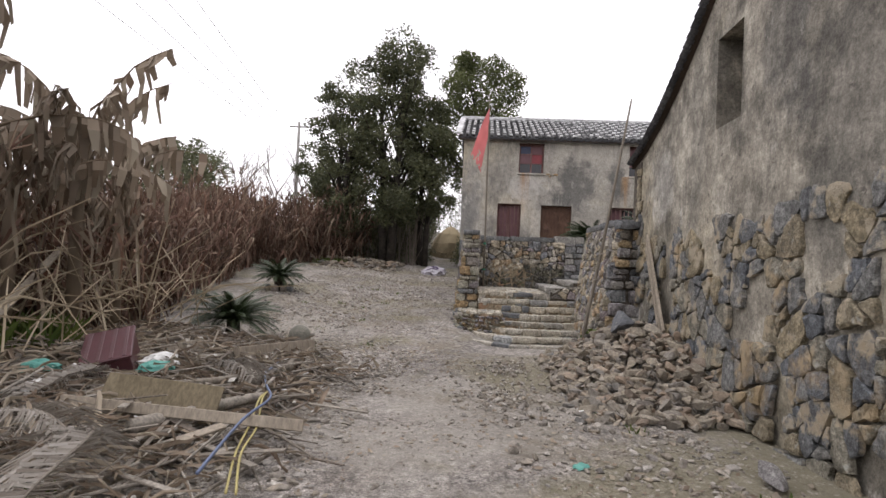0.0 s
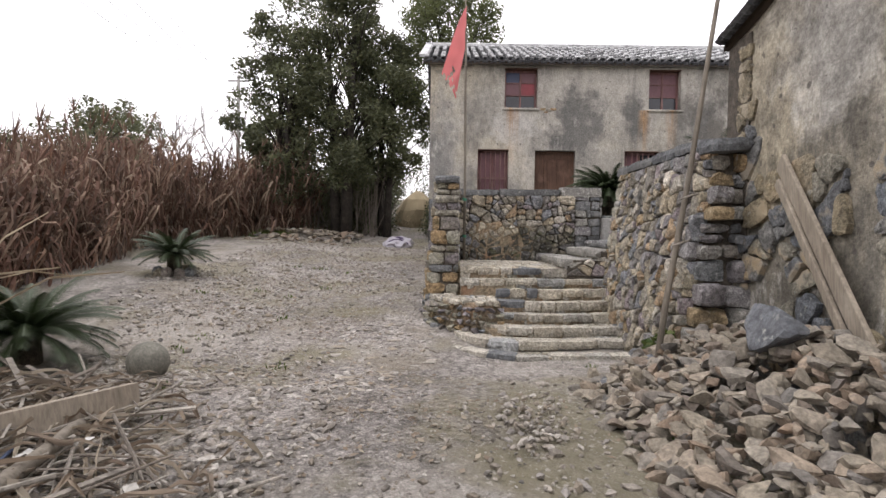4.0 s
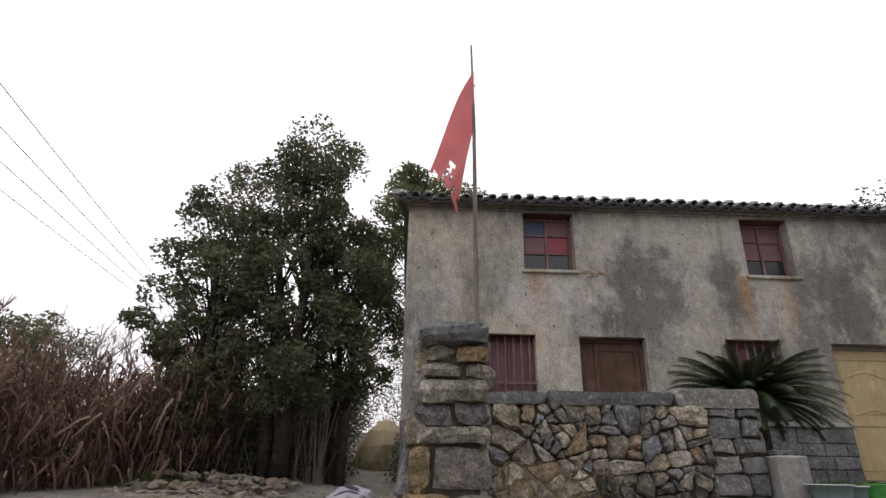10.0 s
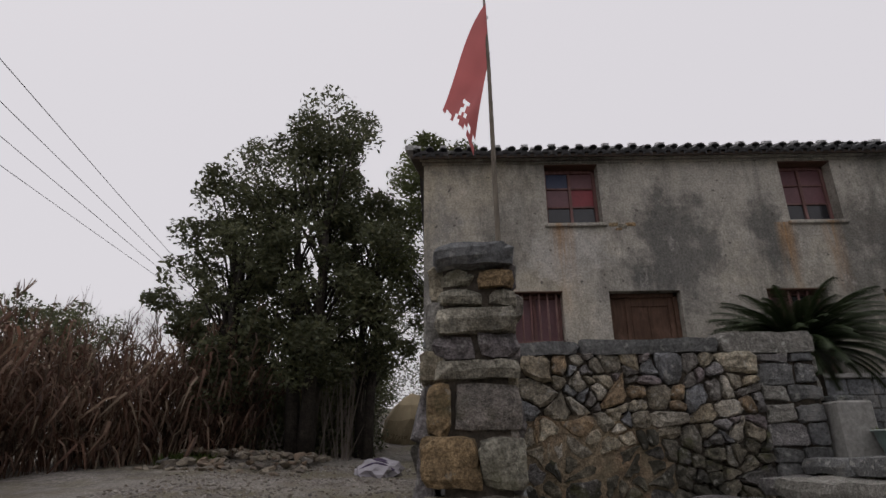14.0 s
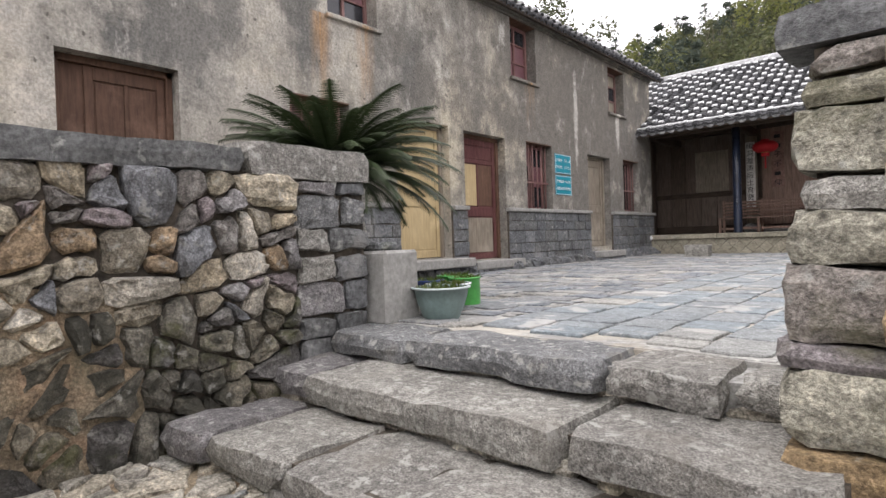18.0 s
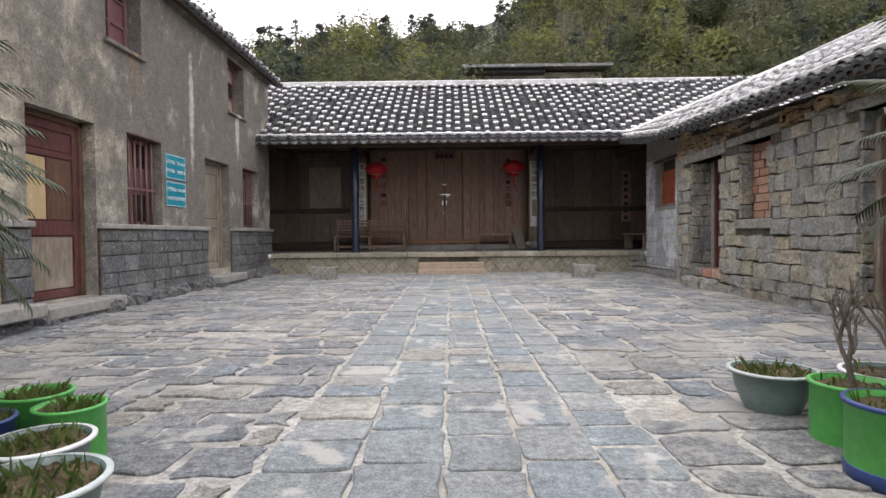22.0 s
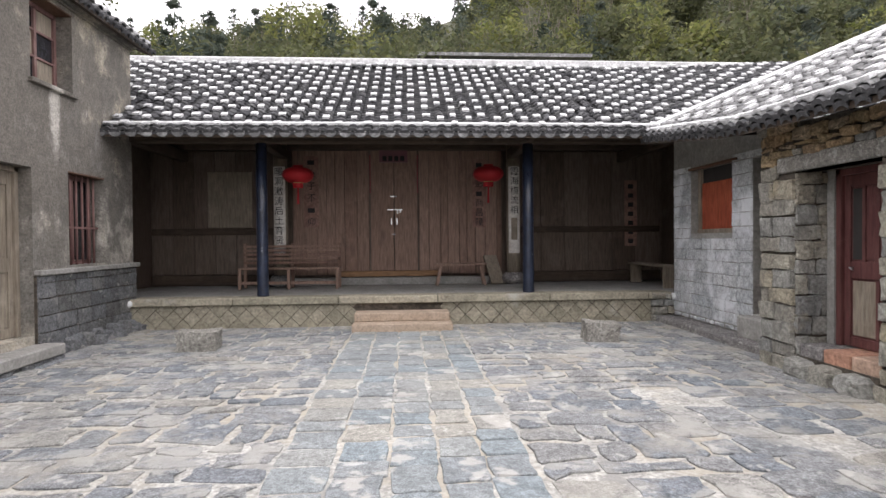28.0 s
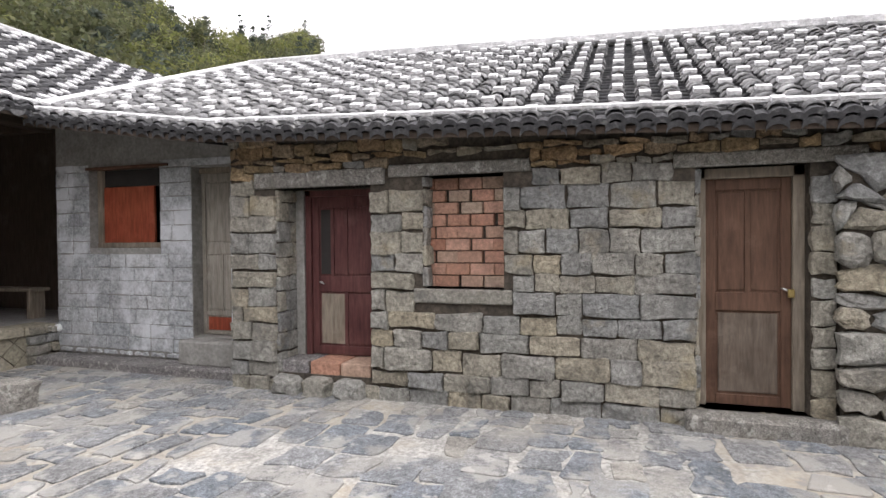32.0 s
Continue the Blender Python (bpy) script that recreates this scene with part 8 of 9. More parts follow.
for _ in range(130):
    x, y = 6.5 + 3.6 * r.random(), -6.2 + 1.6 * r.random()
    pl.append((r.randrange(8), turn3(0, 0, r.uniform(0, 6.28)) @ np.diag((0.16, 0.12, 0.05)), np.array((x, y, ground_full(x, y) - 0.012))))
tagged(joined("ground_sunk_cobbles", ROCKS, pl, M_GRAVEL), "pale cobbles sunk flush in the trodden path", "cobbles", kind="stuff")
pl = []
for _ in range(220):
    x, y = r.uniform(-10.5, -6.0), r.uniform(-12.3, -8.4)
    pl.append((r.randrange(8), turn3(r.uniform(-.4, .4), 0, r.uniform(0, 6.28)) * r.uniform(0.1, 0.26), np.array((x, y, ground_full(x, y) + 0.3 * max(0, 1 - abs(x + 8.3) / 2)))))
tagged(joined("stone_bank", ROCKS, pl, M_RUBPILE), "low bank of stones at the edge of the dry field", "stones", kind="stuff")


def boulder(loc, size, seed, label, mat_, rot=(0, 0, 0)):
    rr = random.Random(seed)
    v, f = rock_template(rr, 3, 0.8)
    me = bpy.data.meshes.new("boulder")
    me.from_pydata((v * np.array(size)).tolist(), [], f)
    me.materials.append(mat_)
    o = new("boulder", me)
    o.matrix_basis = pose(*loc, *rot)
    return tagged(o, label, "boulder", group="large loose rocks")


boulder((12.75, -2.2, -1.38), (0.36, 0.30, 0.36), 3, "angular blue-grey boulder at the foot of the rubble heap", M_BLUEROCK, (20, 10, 30))
boulder((11.2, -1.85, -0.66), (0.50, 0.36, 0.28), 4, "broad blue-grey rock on top of the rubble heap", M_BLUEROCK, (0, 12, 10))
boulder((9.75, -2.25, -1.36), (0.30, 0.26, 0.24), 5, "dark squared rock at the end of the retaining wall", M_BLUEROCK)
boulder((9.55, -2.65, -1.52), (0.32, 0.24, 0.16), 6, "flat grey slab beside the bamboo pole", M_BLUEROCK)
boulder((16.0, -1.75, -1.40), (0.42, 0.25, 0.14), 7, "flat pale rock at the foot of the gable", M_GREYSLAB)

# broken pale stalks leaning out of the dry field
co = []
rs = random.Random(61)
for _ in range(230):
    x, y = rs.uniform(9.5, 18.0), rs.uniform(-11.4, -9.5)
    a, up, l = rs.uniform(0, 6.283), rs.uniform(0.15, 1.2), rs.uniform(0.9, 2.4)
    b = Vector((x, y, ground_full(x, y) + rs.uniform(0.0, 0.9)))
    d = Vector((math.cos(a) * math.cos(up), math.sin(a) * math.cos(up), math.sin(up)))
    m1, e = b + d * l * 0.6, b + d * l + Vector((0, 0, -0.25 * l * rs.random()))
    for sd in (Vector((-math.sin(a), math.cos(a), 0)), Vector((0, 0, 1))):
        w = sd * rs.uniform(0.008, 0.017)
        co += [(b - w, b + w, m1 + w, m1 - w), (m1 - w, m1 + w, e + w * 0.4, e - w * 0.4)]
tagged(quads("fallen_stalks", np.array([[tuple(v) for v in q] for q in co]), M_STRAWPALE), "pale broken stalks leaning at the edge of the dry field", "dry stalks", kind="stuff")

# debris of dead leaves, sticks and laths
pl, T = [], []
for _ in range(14):
    L, w = r.uniform(0.15, 0.6), r.uniform(0.015, 0.055)
    vs, fs = [], []
    for i in range(6):
        f = i / 5
        z = 0.05 * math.sin(f * 3.1 * r.uniform(0.8, 1.2)) + r.uniform(-.015, .015)
        ww = w * (0.4 + 1.2 * f * (1 - f) * 2) / 2
        vs += [((f - .5) * L, -ww, z + 0.03 * r.random()), ((f - .5) * L, 0, z), ((f - .5) * L, ww, z + 0.03 * r.random())]
    for i in range(5):
        for k in (0, 1):
            fs.append((3 * i + k, 3 * i + k + 1, 3 * i + k + 4, 3 * i + k + 3))
    T.append((np.array(vs), fs))


def debris_at():
    while True:
        x, y = r.uniform(10.4, 18.5), r.uniform(-10.6, -5.7)
        if y < -6.3 - max(0, (12.5 - x)) * 0.45 + r.gauss(0, 0.35) and not (x > 16.5 and y > -6.0):
            return x, y, ground_full(x, y) + 0.11 * min(1.0, max(0.0, (-6.2 - y) / 1.5))


for _ in range(2600):
    x, y, z = debris_at()
    pl.append((r.randrange(14), turn3(r.gauss(0, .35), r.gauss(0, .25), r.uniform(0, 6.28)) * r.uniform(0.6, 1.3), np.array((x, y, z + r.uniform(-0.08, 0.12)))))
tagged(joined("dead_leaf_litter", T, pl, M_DRYLEAF), "litter of curled dead banana leaves", "dead leaves", kind="stuff")
bx = bmesh.new()
tube(bx, [(-0.5, 0, 0), (-0.1, 0.02, 0.012), (0.5, -0.01, 0)], [0.015, 0.014, 0.009], 6)
bx.verts.index_update()
STICK = [(np.array([v.co[:] for v in bx.verts]), [tuple(v.index for v in f.verts) for f in bx.faces])]
bx.free()
bx = bmesh.new()
box(bx, -0.5, 0.5, -0.03, 0.03, -0.008, 0.008)
bx.verts.index_update()
STICK.append((np.array([v.co[:] for v in bx.verts]), [tuple(v.index for v in f.verts) for f in bx.faces]))
bx.free()
pl = []
for _ in range(800):
    x, y, z = debris_at()
    L = r.uniform(0.3, 1.7)
    pl.append((0 if r.random() < 0.72 else 1, turn3(0, r.gauss(0, .10), r.gauss(0.6, 0.8)) @ np.diag((L, r.uniform(0.3, 1.15), r.uniform(0.3, 1.15))), np.array((x, y, z + r.uniform(0.0, 0.14)))))
tagged(joined("debris_sticks", STICK, pl, M_DEBRIS), "tangle of dead sticks, stems and laths", "sticks", kind="stuff")
def dead_frond(loc, length, turn, label, seed):
    """A dry palm frond lying on the heap: a bent rib with long withered blades."""
    rr = random.Random(seed)
    t = thing("dead_frond", label, "palm frond", loc, group="dead palm fronds", rz=turn)
    ctrl = [Vector((length * (k / 9 - 0.5), 0.08 * math.sin(k * 0.5), 0.06 + 0.10 * math.sin(math.pi * k / 9))) for k in range(10)]
    part("rib", tube(bmesh.new(), ctrl, [0.022 - 0.0018 * k for k in range(10)], 6), M_DEBRIS, t, smooth=True)
    co = []
    for k in range(64):
        f = 0.6 + 8.2 * k / 64
        b = ctrl[int(f)].lerp(ctrl[int(f) + 1], f - int(f))
        for sd in (-1, 1):
            l = length * 0.24 * rr.uniform(0.4, 1.15)
            d = Vector((0.55 + rr.uniform(-0.2, 0.2), sd * rr.uniform(0.6, 1.0), rr.uniform(-0.15, 0.25))).normalized()
            m1, e = b + d * l * 0.5 + Vector((0, 0, 0.03)), b + d * l + Vector((0, 0, -0.09))
            w = Vector((0.008 * rr.uniform(0.5, 1.3), 0, 0.007 * sd))
            co.append((b - w * 0.5, b + w * 0.5, m1 + w, m1 - w))
            co.append((m1 - w, m1 + w, e + w * 0.2, e - w * 0.2))
    tagged(quads("blade", np.array([[tuple(v) for v in q] for q in co]), M_PALEFROND, t), kind="stuff")
    return t


for k, (x, y, l, a) in enumerate(((17.3, -6.9, 1.7, 25), (16.7, -7.6, 1.5, 70), (17.6, -7.7, 1.6, 150), (15.2, -8.4, 1.3, 10), (13.9, -7.3, 1.2, 60))):
    dead_frond((x, y, ground_full(x, y) + 0.16), l, a, "withered grey palm frond lying on the debris heap", 300 + k)
for k, (xa, ya, xb, yb, w) in enumerate(((16.3, -7.1, 14.9, -6.5, 0.07), (15.6, -8.0, 14.2, -7.1, 0.06), (14.2, -6.9, 12.7, -7.6, 0.08), (13.2, -8.1, 11.7, -7.5, 0.07), (16.9, -8.3, 15.7, -7.3, 0.055), (12.9, -6.9, 11.6, -7.2, 0.06))):
    bm = bmesh.new()
    a, b = Vector((xa, ya, ground_full(xa, ya) + 0.18)), Vector((xb, yb, ground_full(xb, yb) + 0.20))
    tube(bm, [a.lerp(b, i / 6) + noise.noise_vector(a.lerp(b, i / 6) * 3) * 0.03 for i in range(7)], [w * (1 - 0.05 * i) for i in range(7)], 9)
    tagged(part("log", bm, M_BAMBOO if k % 2 else M_DEBRIS, smooth=True), "weathered grey log lying in the debris heap", "log", group="logs in the debris")
# half-buried stones and pale scraps among the debris
pl = []
for _ in range(420):
    x, y, z = debris_at()
    sc = 0.03 + 0.11 * r.random() ** 2
    pl.append((r.randrange(8), turn3(r.uniform(-.4, .4), r.uniform(-.4, .4), r.uniform(0, 6.28)) * sc, np.array((x, y, z + 0.03))))
tagged(joined("debris_stones", ROCKS, pl, M_GRAVEL), "broken stones lying among the dead leaves", "stones", kind="stuff")
co = []
for _ in range(15000):
    x, y = r.uniform(2, 19.5), r.uniform(-9.6, -1.7)
    if r.random() > 0.45 + 1.2 * noise.noise((x * 0.7, y * 0.7, 31)) + (0.35 if y < -6 else 0) or (x < 8.9 and y > -4.9):
        continue
    a, l = r.uniform(0, 6.28), 0.012 + 0.035 * r.random() ** 2
    d = Vector((math.cos(a), math.sin(a), r.uniform(-0.3, 0.3))) * l
    w = Vector((-math.sin(a), math.cos(a), r.uniform(-0.5, 0.5))) * l * r.uniform(0.25, 0.7)
    c = Vector((x, y, ground_full(x, y) + 0.008 + l * 0.25))
    co.append([tuple(c - d), tuple(c + w), tuple(c + d), tuple(c - w)])
tagged(quads("ground_leaf_litter", np.array(co), M_DRYLEAF), "fine dead leaf litter scattered over the dirt", "leaf litter", kind="stuff")


co = []
for _ in range(170):
    x, y, z = debris_at()
    a, l = r.uniform(0, 6.28), 0.02 + 0.06 * r.random() ** 2
    d, w = Vector((math.cos(a), math.sin(a), r.uniform(-0.3, 0.5))) * l, Vector((-math.sin(a), math.cos(a), r.uniform(-0.6, 0.6))) * l * 0.6
    c = Vector((x, y, z + 0.14))
    co.append([tuple(c - d), tuple(c + w), tuple(c + d), tuple(c - w)])
tagged(quads("debris_scraps", np.array(co), M_SCRAP), "pale paper and plastic scraps in the debris", "scraps", kind="stuff")


# weeds
def tufts(name, spots, mat_, label, h=0.25):
    co = []
    for x, y, z, n, sp in spots:
        for _ in range(n):
            a, l = r.uniform(0, 6.28), h * r.uniform(0.4, 1.2)
            b = np.array((x + r.gauss(0, sp), y + r.gauss(0, sp), z - 0.02))
            w = np.array((math.cos(a), math.sin(a), 0)) * 0.012
            o = np.array((-math.sin(a), math.cos(a), 0)) * l * r.uniform(0.1, 0.7)
            co.append(np.stack([b - w, b + w, b + o * 0.5 + (0, 0, l * 0.7) + w, b + o + (0, 0, l)]))
    return tagged(quads(name, np.array(co), mat_), label, "weeds", kind="stuff")


tufts("weed_bank", [(r.uniform(12.6, 18.5), r.uniform(-11.8, -10.2), -1.35, 60, 0.16) for _ in range(80)], M_GRASS, "bank of fresh green weeds under the banana plants", 0.55)
tufts("yard_weeds", [(r.uniform(-4, 18), r.uniform(-9, -2), ground_z(r.uniform(0, 12), 0), 0, 0.1) for _ in range(1)] + [(x, y, ground_full(x, y), 14, 0.08) for x, y in [(r.uniform(0, 19), r.choice((r.uniform(-9.5, -6.3), r.uniform(-2.6, -1.9)))) for _ in range(60)]], M_GRASS, "small green weeds among the stones", 0.09)
tagged(quads("wall_weed", leaf_quads(np.concatenate([blob((8.95 + 0.1 * k, -1.98 + 0.03 * (k % 2), -1.42 + 0.11 * k), 0.17, 45) for k in range(4)]), 0.11, 0.09, 0.1), M_GRASS), "leafy green weed at the foot of the retaining wall", "weed", kind="stuff")
tufts("mound_weeds", [(r.uniform(-9.5, -7.6), r.uniform(-12.6, -11.4), -0.25, 50, 0.2) for _ in range(18)], M_GRASS, "scruffy low weeds on the stone bank", 0.4)


# ---- loose things: road side ----
def curve_tube(name, pts, rad, mat_, label, category, n=7):
    bm = bmesh.new()
    P = [Vector(p) for p in pts]
    fine = []
    for i in range(len(P) - 1):
        a, b, c, d = P[max(0, i - 1)], P[i], P[i + 1], P[min(len(P) - 1, i + 2)]
        for k in range(6):
            t = k / 6
            fine.append(0.5 * ((2 * b) + (c - a) * t + (2 * a - 5 * b + 4 * c - d) * t * t + (3 * b - a - 3 * c + d) * t ** 3))
    fine.append(P[-1])
    tube(bm, fine, rad, n)
    return tagged(part(name, bm, mat_, smooth=True), label, category)


def on_ground(x, y, dz=0.0):
    return (x, y, ground_full(x, y) + dz)


curve_tube("blue_hose", [on_ground(17.3, -6.0, 0.25), on_ground(16.2, -6.18, 0.30), on_ground(15.3, -6.28, 0.28), on_ground(14.5, -6.62, 0.22), on_ground(13.6, -6.98, 0.2), on_ground(12.4, -7.25, 0.14), on_ground(11.2, -7.75, 0.10), on_ground(10.2, -8.2, 0.06)], 0.013, M_BLUEHOSE, "long blue hose lying over the debris", "hose")
for k, o in enumerate((0.0, 0.07)):
    curve_tube("yellow_strap", [on_ground(17.2, -5.85 + o, 0.1), on_ground(16.6, -6.05 + o * 0.6, 0.16), on_ground(16.0, -6.2 + o, 0.2), on_ground(15.4, -6.35 + o * 0.4, 0.28), on_ground(14.8, -6.5, 0.22)], 0.010, M_YELLOW, "yellow strap lying across the sticks", "strap", 5)


def plank(name, a, b, w, t, mat_, label, roll=0.0, category="plank"):
    a, b = Vector(a), Vector(b)
    L = (b - a).length
    bm = bevelled(boxes((-w / 2, w / 2, -t / 2, t / 2, 0, L)), 0.006)
    o = part(name, bm, mat_)
    q = (b - a).to_track_quat("Z", "Y").to_matrix().to_4x4()
    o.matrix_basis = Matrix.Translation(a) @ q @ Matrix.Rotation(roll, 4, "Z")
    return tagged(o, label, category)


plank("plank", on_ground(16.06, -7.9, 0.27), on_ground(15.98, -5.72, 0.24), 0.10, 0.03, M_PLANK, "long pale lath lying on the debris", 1.2)
plank("plank", on_ground(16.55, -6.75, 0.10), on_ground(16.05, -6.40, 0.20), 0.09, 0.025, M_PLANK, "short pale batten propped on the debris", 0.2)
plank("plank", on_ground(12.75, -7.75, 0.24), on_ground(10.95, -7.15, 0.22), 0.22, 0.10, M_PLANK, "thick weathered plank lying among rubble", 1.4)
for k, (xa, ya, xb, yb, w) in enumerate(((13.9, -8.9, 12.3, -8.5, 0.16), (14.4, -7.9, 13.2, -8.4, 0.12), (13.2, -9.2, 11.6, -9.0, 0.10), (16.6, -8.2, 15.5, -8.9, 0.14), (12.2, -8.4, 11.2, -8.8, 0.18), (14.9, -9.4, 13.6, -9.6, 0.09))):
    plank("plank", on_ground(xa, ya, 0.20), on_ground(xb, yb, 0.24), w, 0.03, M_PLANK if k % 2 else M_GREYWOOD, "weathered grey board lying in the debris", 1.3 + 0.15 * k)
plank("plank", on_ground(14.6, -10.2, 0.3), on_ground(12.3, -10.9, 1.5), 0.10, 0.06, M_PLANK, "grey branch-like pole leaning in the dead leaves", 0.3)
plank("leaning_plank", (11.68, -1.26, -0.98), (10.10, -1.15, 0.86), 0.20, 0.045, M_PLANK, "old grey plank leaning on the broken wall end", 1.45)
plank("leaning_plank", (11.42, -1.24, -0.99), (10.05, -1.15, 0.66), 0.10, 0.04, M_PLANK, "narrow grey plank leaning beside the wider one", 1.45)
plank("board", on_ground(15.72, -7.75, 0.30), on_ground(15.70, -6.62, 0.26), 0.36, 0.02, M_BOARD, "flat grey-brown board tilted on the debris", 1.0, "board")

bxx = thing("storage_box", "overturned maroon plastic drawer box on the debris", "box", (13.95, -8.8, -1.32))
part("body", bevelled(boxes((-0.38, 0.38, -0.27, 0.27, 0.0, 0.34)), 0.02, 2), M_MAROON, bxx)
part("lid", bevelled(boxes((-0.40, 0.40, -0.29, 0.29, 0.34, 0.38)), 0.012), M_MAROON, bxx)
for k in range(4):
    part("rib", bevelled(boxes((-0.38, 0.38, -0.23 + k * 0.14, -0.19 + k * 0.14, 0.38, 0.392)), 0.004), plain("pale_maroon", (0.11, 0.055, 0.06), 0.4), bxx)
bxx.matrix_basis = pose(13.95, -8.8, -1.32, 14, 20, 30)

bm = bmesh.new()
bmesh.ops.create_uvsphere(bm, u_segments=28, v_segments=18, radius=0.23)
bl = tagged(part("stone_ball", bm, M_BALL, smooth=True), "grey weathered round ball half sunk in rubble", "ball")
bl.matrix_basis = pose(9.35, -7.9, ground_full(9.35, -7.9) + 0.14)


def crumpled(name, loc, size, mat_, label, seed, category="bag"):
    rr = random.Random(seed)
    bm = bmesh.new()
    bmesh.ops.create_icosphere(bm, subdivisions=3, radius=1.0)
    for v in bm.verts:
        k = 1 + 0.35 * noise.noise(v.co * 2.3 + Vector((seed, 0, 0))) + 0.15 * noise.noise(v.co * 6.0 + Vector((0, seed, 0)))
        v.co = Vector((v.co.x * size[0] * k, v.co.y * size[1] * k, max(-0.3, v.co.z) * size[2] * k))
    o = part(name, bm, mat_)
    o.matrix_basis = pose(*loc, 0, 0, seed * 40)
    return tagged(o, label, category)


crumpled("plastic_bag", on_ground(14.7, -9.2, 0.2), (0.25, 0.16, 0.10), M_BAGGREEN, "crumpled green net bag in the debris", 2)
crumpled("plastic_bag", on_ground(14.15, -8.15, 0.2), (0.20, 0.15, 0.10), M_BAGGREEN, "crumpled green plastic bag by the box", 3)
crumpled("plastic_bag", on_ground(13.7, -8.35, 0.22), (0.26, 0.16, 0.12), M_BAGWHITE, "crumpled white plastic bag by the box", 4)
crumpled("plastic_bag", on_ground(15.5, -8.6, 0.22), (0.22, 0.12, 0.05), M_BAGWHITE, "flattened white paper scraps in the debris", 5)
crumpled("plastic_bag", on_ground(14.0, -6.6, 0.06), (0.10, 0.06, 0.03), M_BAGWHITE, "small white plastic scrap on the stones", 6)
crumpled("plastic_bag", on_ground(13.9, -2.9, 0.03), (0.07, 0.05, 0.03), M_BAGWHITE, "small white scrap on the path", 7)
crumpled("plastic_bag", on_ground(15.9, -3.3, 0.01), (0.08, 0.06, 0.02), M_BAGGREEN, "torn green scrap on the path", 8)
sh = crumpled("striped_sheet", (-6.9, -6.5, -0.40), (0.75, 0.62, 0.34), M_CLOTH_STRIPE, "heaped striped sheet at the end of the yard", 9, "sheet")
for k in range(6):
    bm = bmesh.new()
    a = -0.5 + k * 0.2
    tube(bm, [(a, -0.45 + 0.09 * i, 0.33 * math.cos((i - 5) * 0.27) * math.cos(a * 1.6) + 0.03) for i in range(11)], 0.025, 5)
    part("stripe", bm, M_PURPLE, sh)

# flagpole with its torn flag
fp = thing("flagpole", "tall bamboo flagpole with a torn faded red flag", "flagpole", (3.4, -4.12, -0.47))
bm = bmesh.new()
tube(bm, [(0, 0, 0), (0.0, 0.0, 1.5), (0.01, -0.02, 3.2), (0.0, -0.03, 4.7), (-0.01, -0.06, 5.95)], [0.032, 0.031, 0.027, 0.021, 0.012], 9)
part("pole", bm, M_BAMBOO, fp, smooth=True)
for z in (0.35, 0.75, 1.15, 1.55, 1.95, 2.4, 2.85, 3.3, 3.8, 4.3, 4.8, 5.3):
    bm = bmesh.new()
    bmesh.ops.create_cone(bm, segments=9, radius1=0.034 - z * 0.0026, radius2=0.034 - z * 0.0026, depth=0.018, matrix=Matrix.Translation((0, -z * 0.006, z)))
    part("node", bm, M_BAMBOO, fp)
bm = bmesh.new()
grid = {}
NU, NV = 20, 12
for i in range(NU + 1):
    f = i / NU
    for j in range(NV + 1):
        g = j / NV
        y = -0.03 - 0.58 * f * (1 - 0.62 * g) * (1 - 0.1 * f)
        z = 5.52 - 0.85 * g - 1.45 * f ** 1.1 * (1 - 0.2 * g)
        x = 0.10 * math.sin(f * 6 + g * 3.5) * (0.2 + f) + 0.06 * math.sin(g * 7 + f * 3) * (0.1 + f)
        grid[i, j] = bm.verts.new((x, y, z))
fr = random.Random(5)
for i in range(NU):
    for j in range(NV):
        torn = (i > 17 and fr.random() < (i - 17) * 0.2) or (13 < i < 18 and 4 < j < 8 and fr.random() < 0.8)
        if not torn:
            bm.faces.new((grid[i, j], grid[i + 1, j], grid[i + 1, j + 1], grid[i, j + 1]))
bmesh.ops.delete(bm, geom=[v for v in bm.verts if not v.link_faces], context="VERTS")
part("flag", bm, M_FLAGRED, fp, "torn faded red cloth flag", smooth=True)
for z in (0.5, 1.3):
    bm = bmesh.new()
    for q in range(3):
        bmesh.ops.create_cone(bm, segments=10, radius1=0.045, radius2=0.045, depth=0.015, matrix=Matrix.Translation((0, 0, z + q * 0.02)))
    part("rope_tie", bm, M_ROPE, fp, "green rope lashing")
bp = thing("bamboo_pole", "long weathered pole leaning on the broken wall end", "pole", (9.8, -2.25, -1.5))
bm = bmesh.new()
tube(bm, [(0, 0, 0), (-0.08, 0.14, 0.9), (-0.22, 0.40, 2.2), (-0.42, 0.78, 4.4), (-0.5, 0.92, 5.2)], [0.036, 0.034, 0.03, 0.024, 0.016], 9)
part("pole", bm, M_BAMBOO, bp, smooth=True)
for z in (0.15, 1.5, 2.0):
    bm = bmesh.new()
    tube(bm, [(-0.07 * z, 0.17 * z - 0.05, z), (-0.07 * z + 0.1, 0.17 * z, z + 0.03), (-0.07 * z + 0.02, 0.17 * z + 0.12, z + 0.06)], 0.012, 5)
    part("tie", bm, M_DEBRIS, bp)

# straw stack beyond the trees
hs = thing("haystack", "small tan straw stack beyond the trees", "haystack", (-17.5, -6.35, ground_z(-17.5, 0)))
bm = bmesh.new()
lathe(bm, [(1.3, -0.1), (1.35, 0.3), (1.2, 0.9), (0.8, 1.5), (0.3, 1.95), (0.05, 2.05)], 20)
for v in bm.verts:
    v.co += noise.noise_vector(v.co * 2.0) * 0.12
part("mound", bm, M_STRAW, hs)
co = []
rs = random.Random(77)
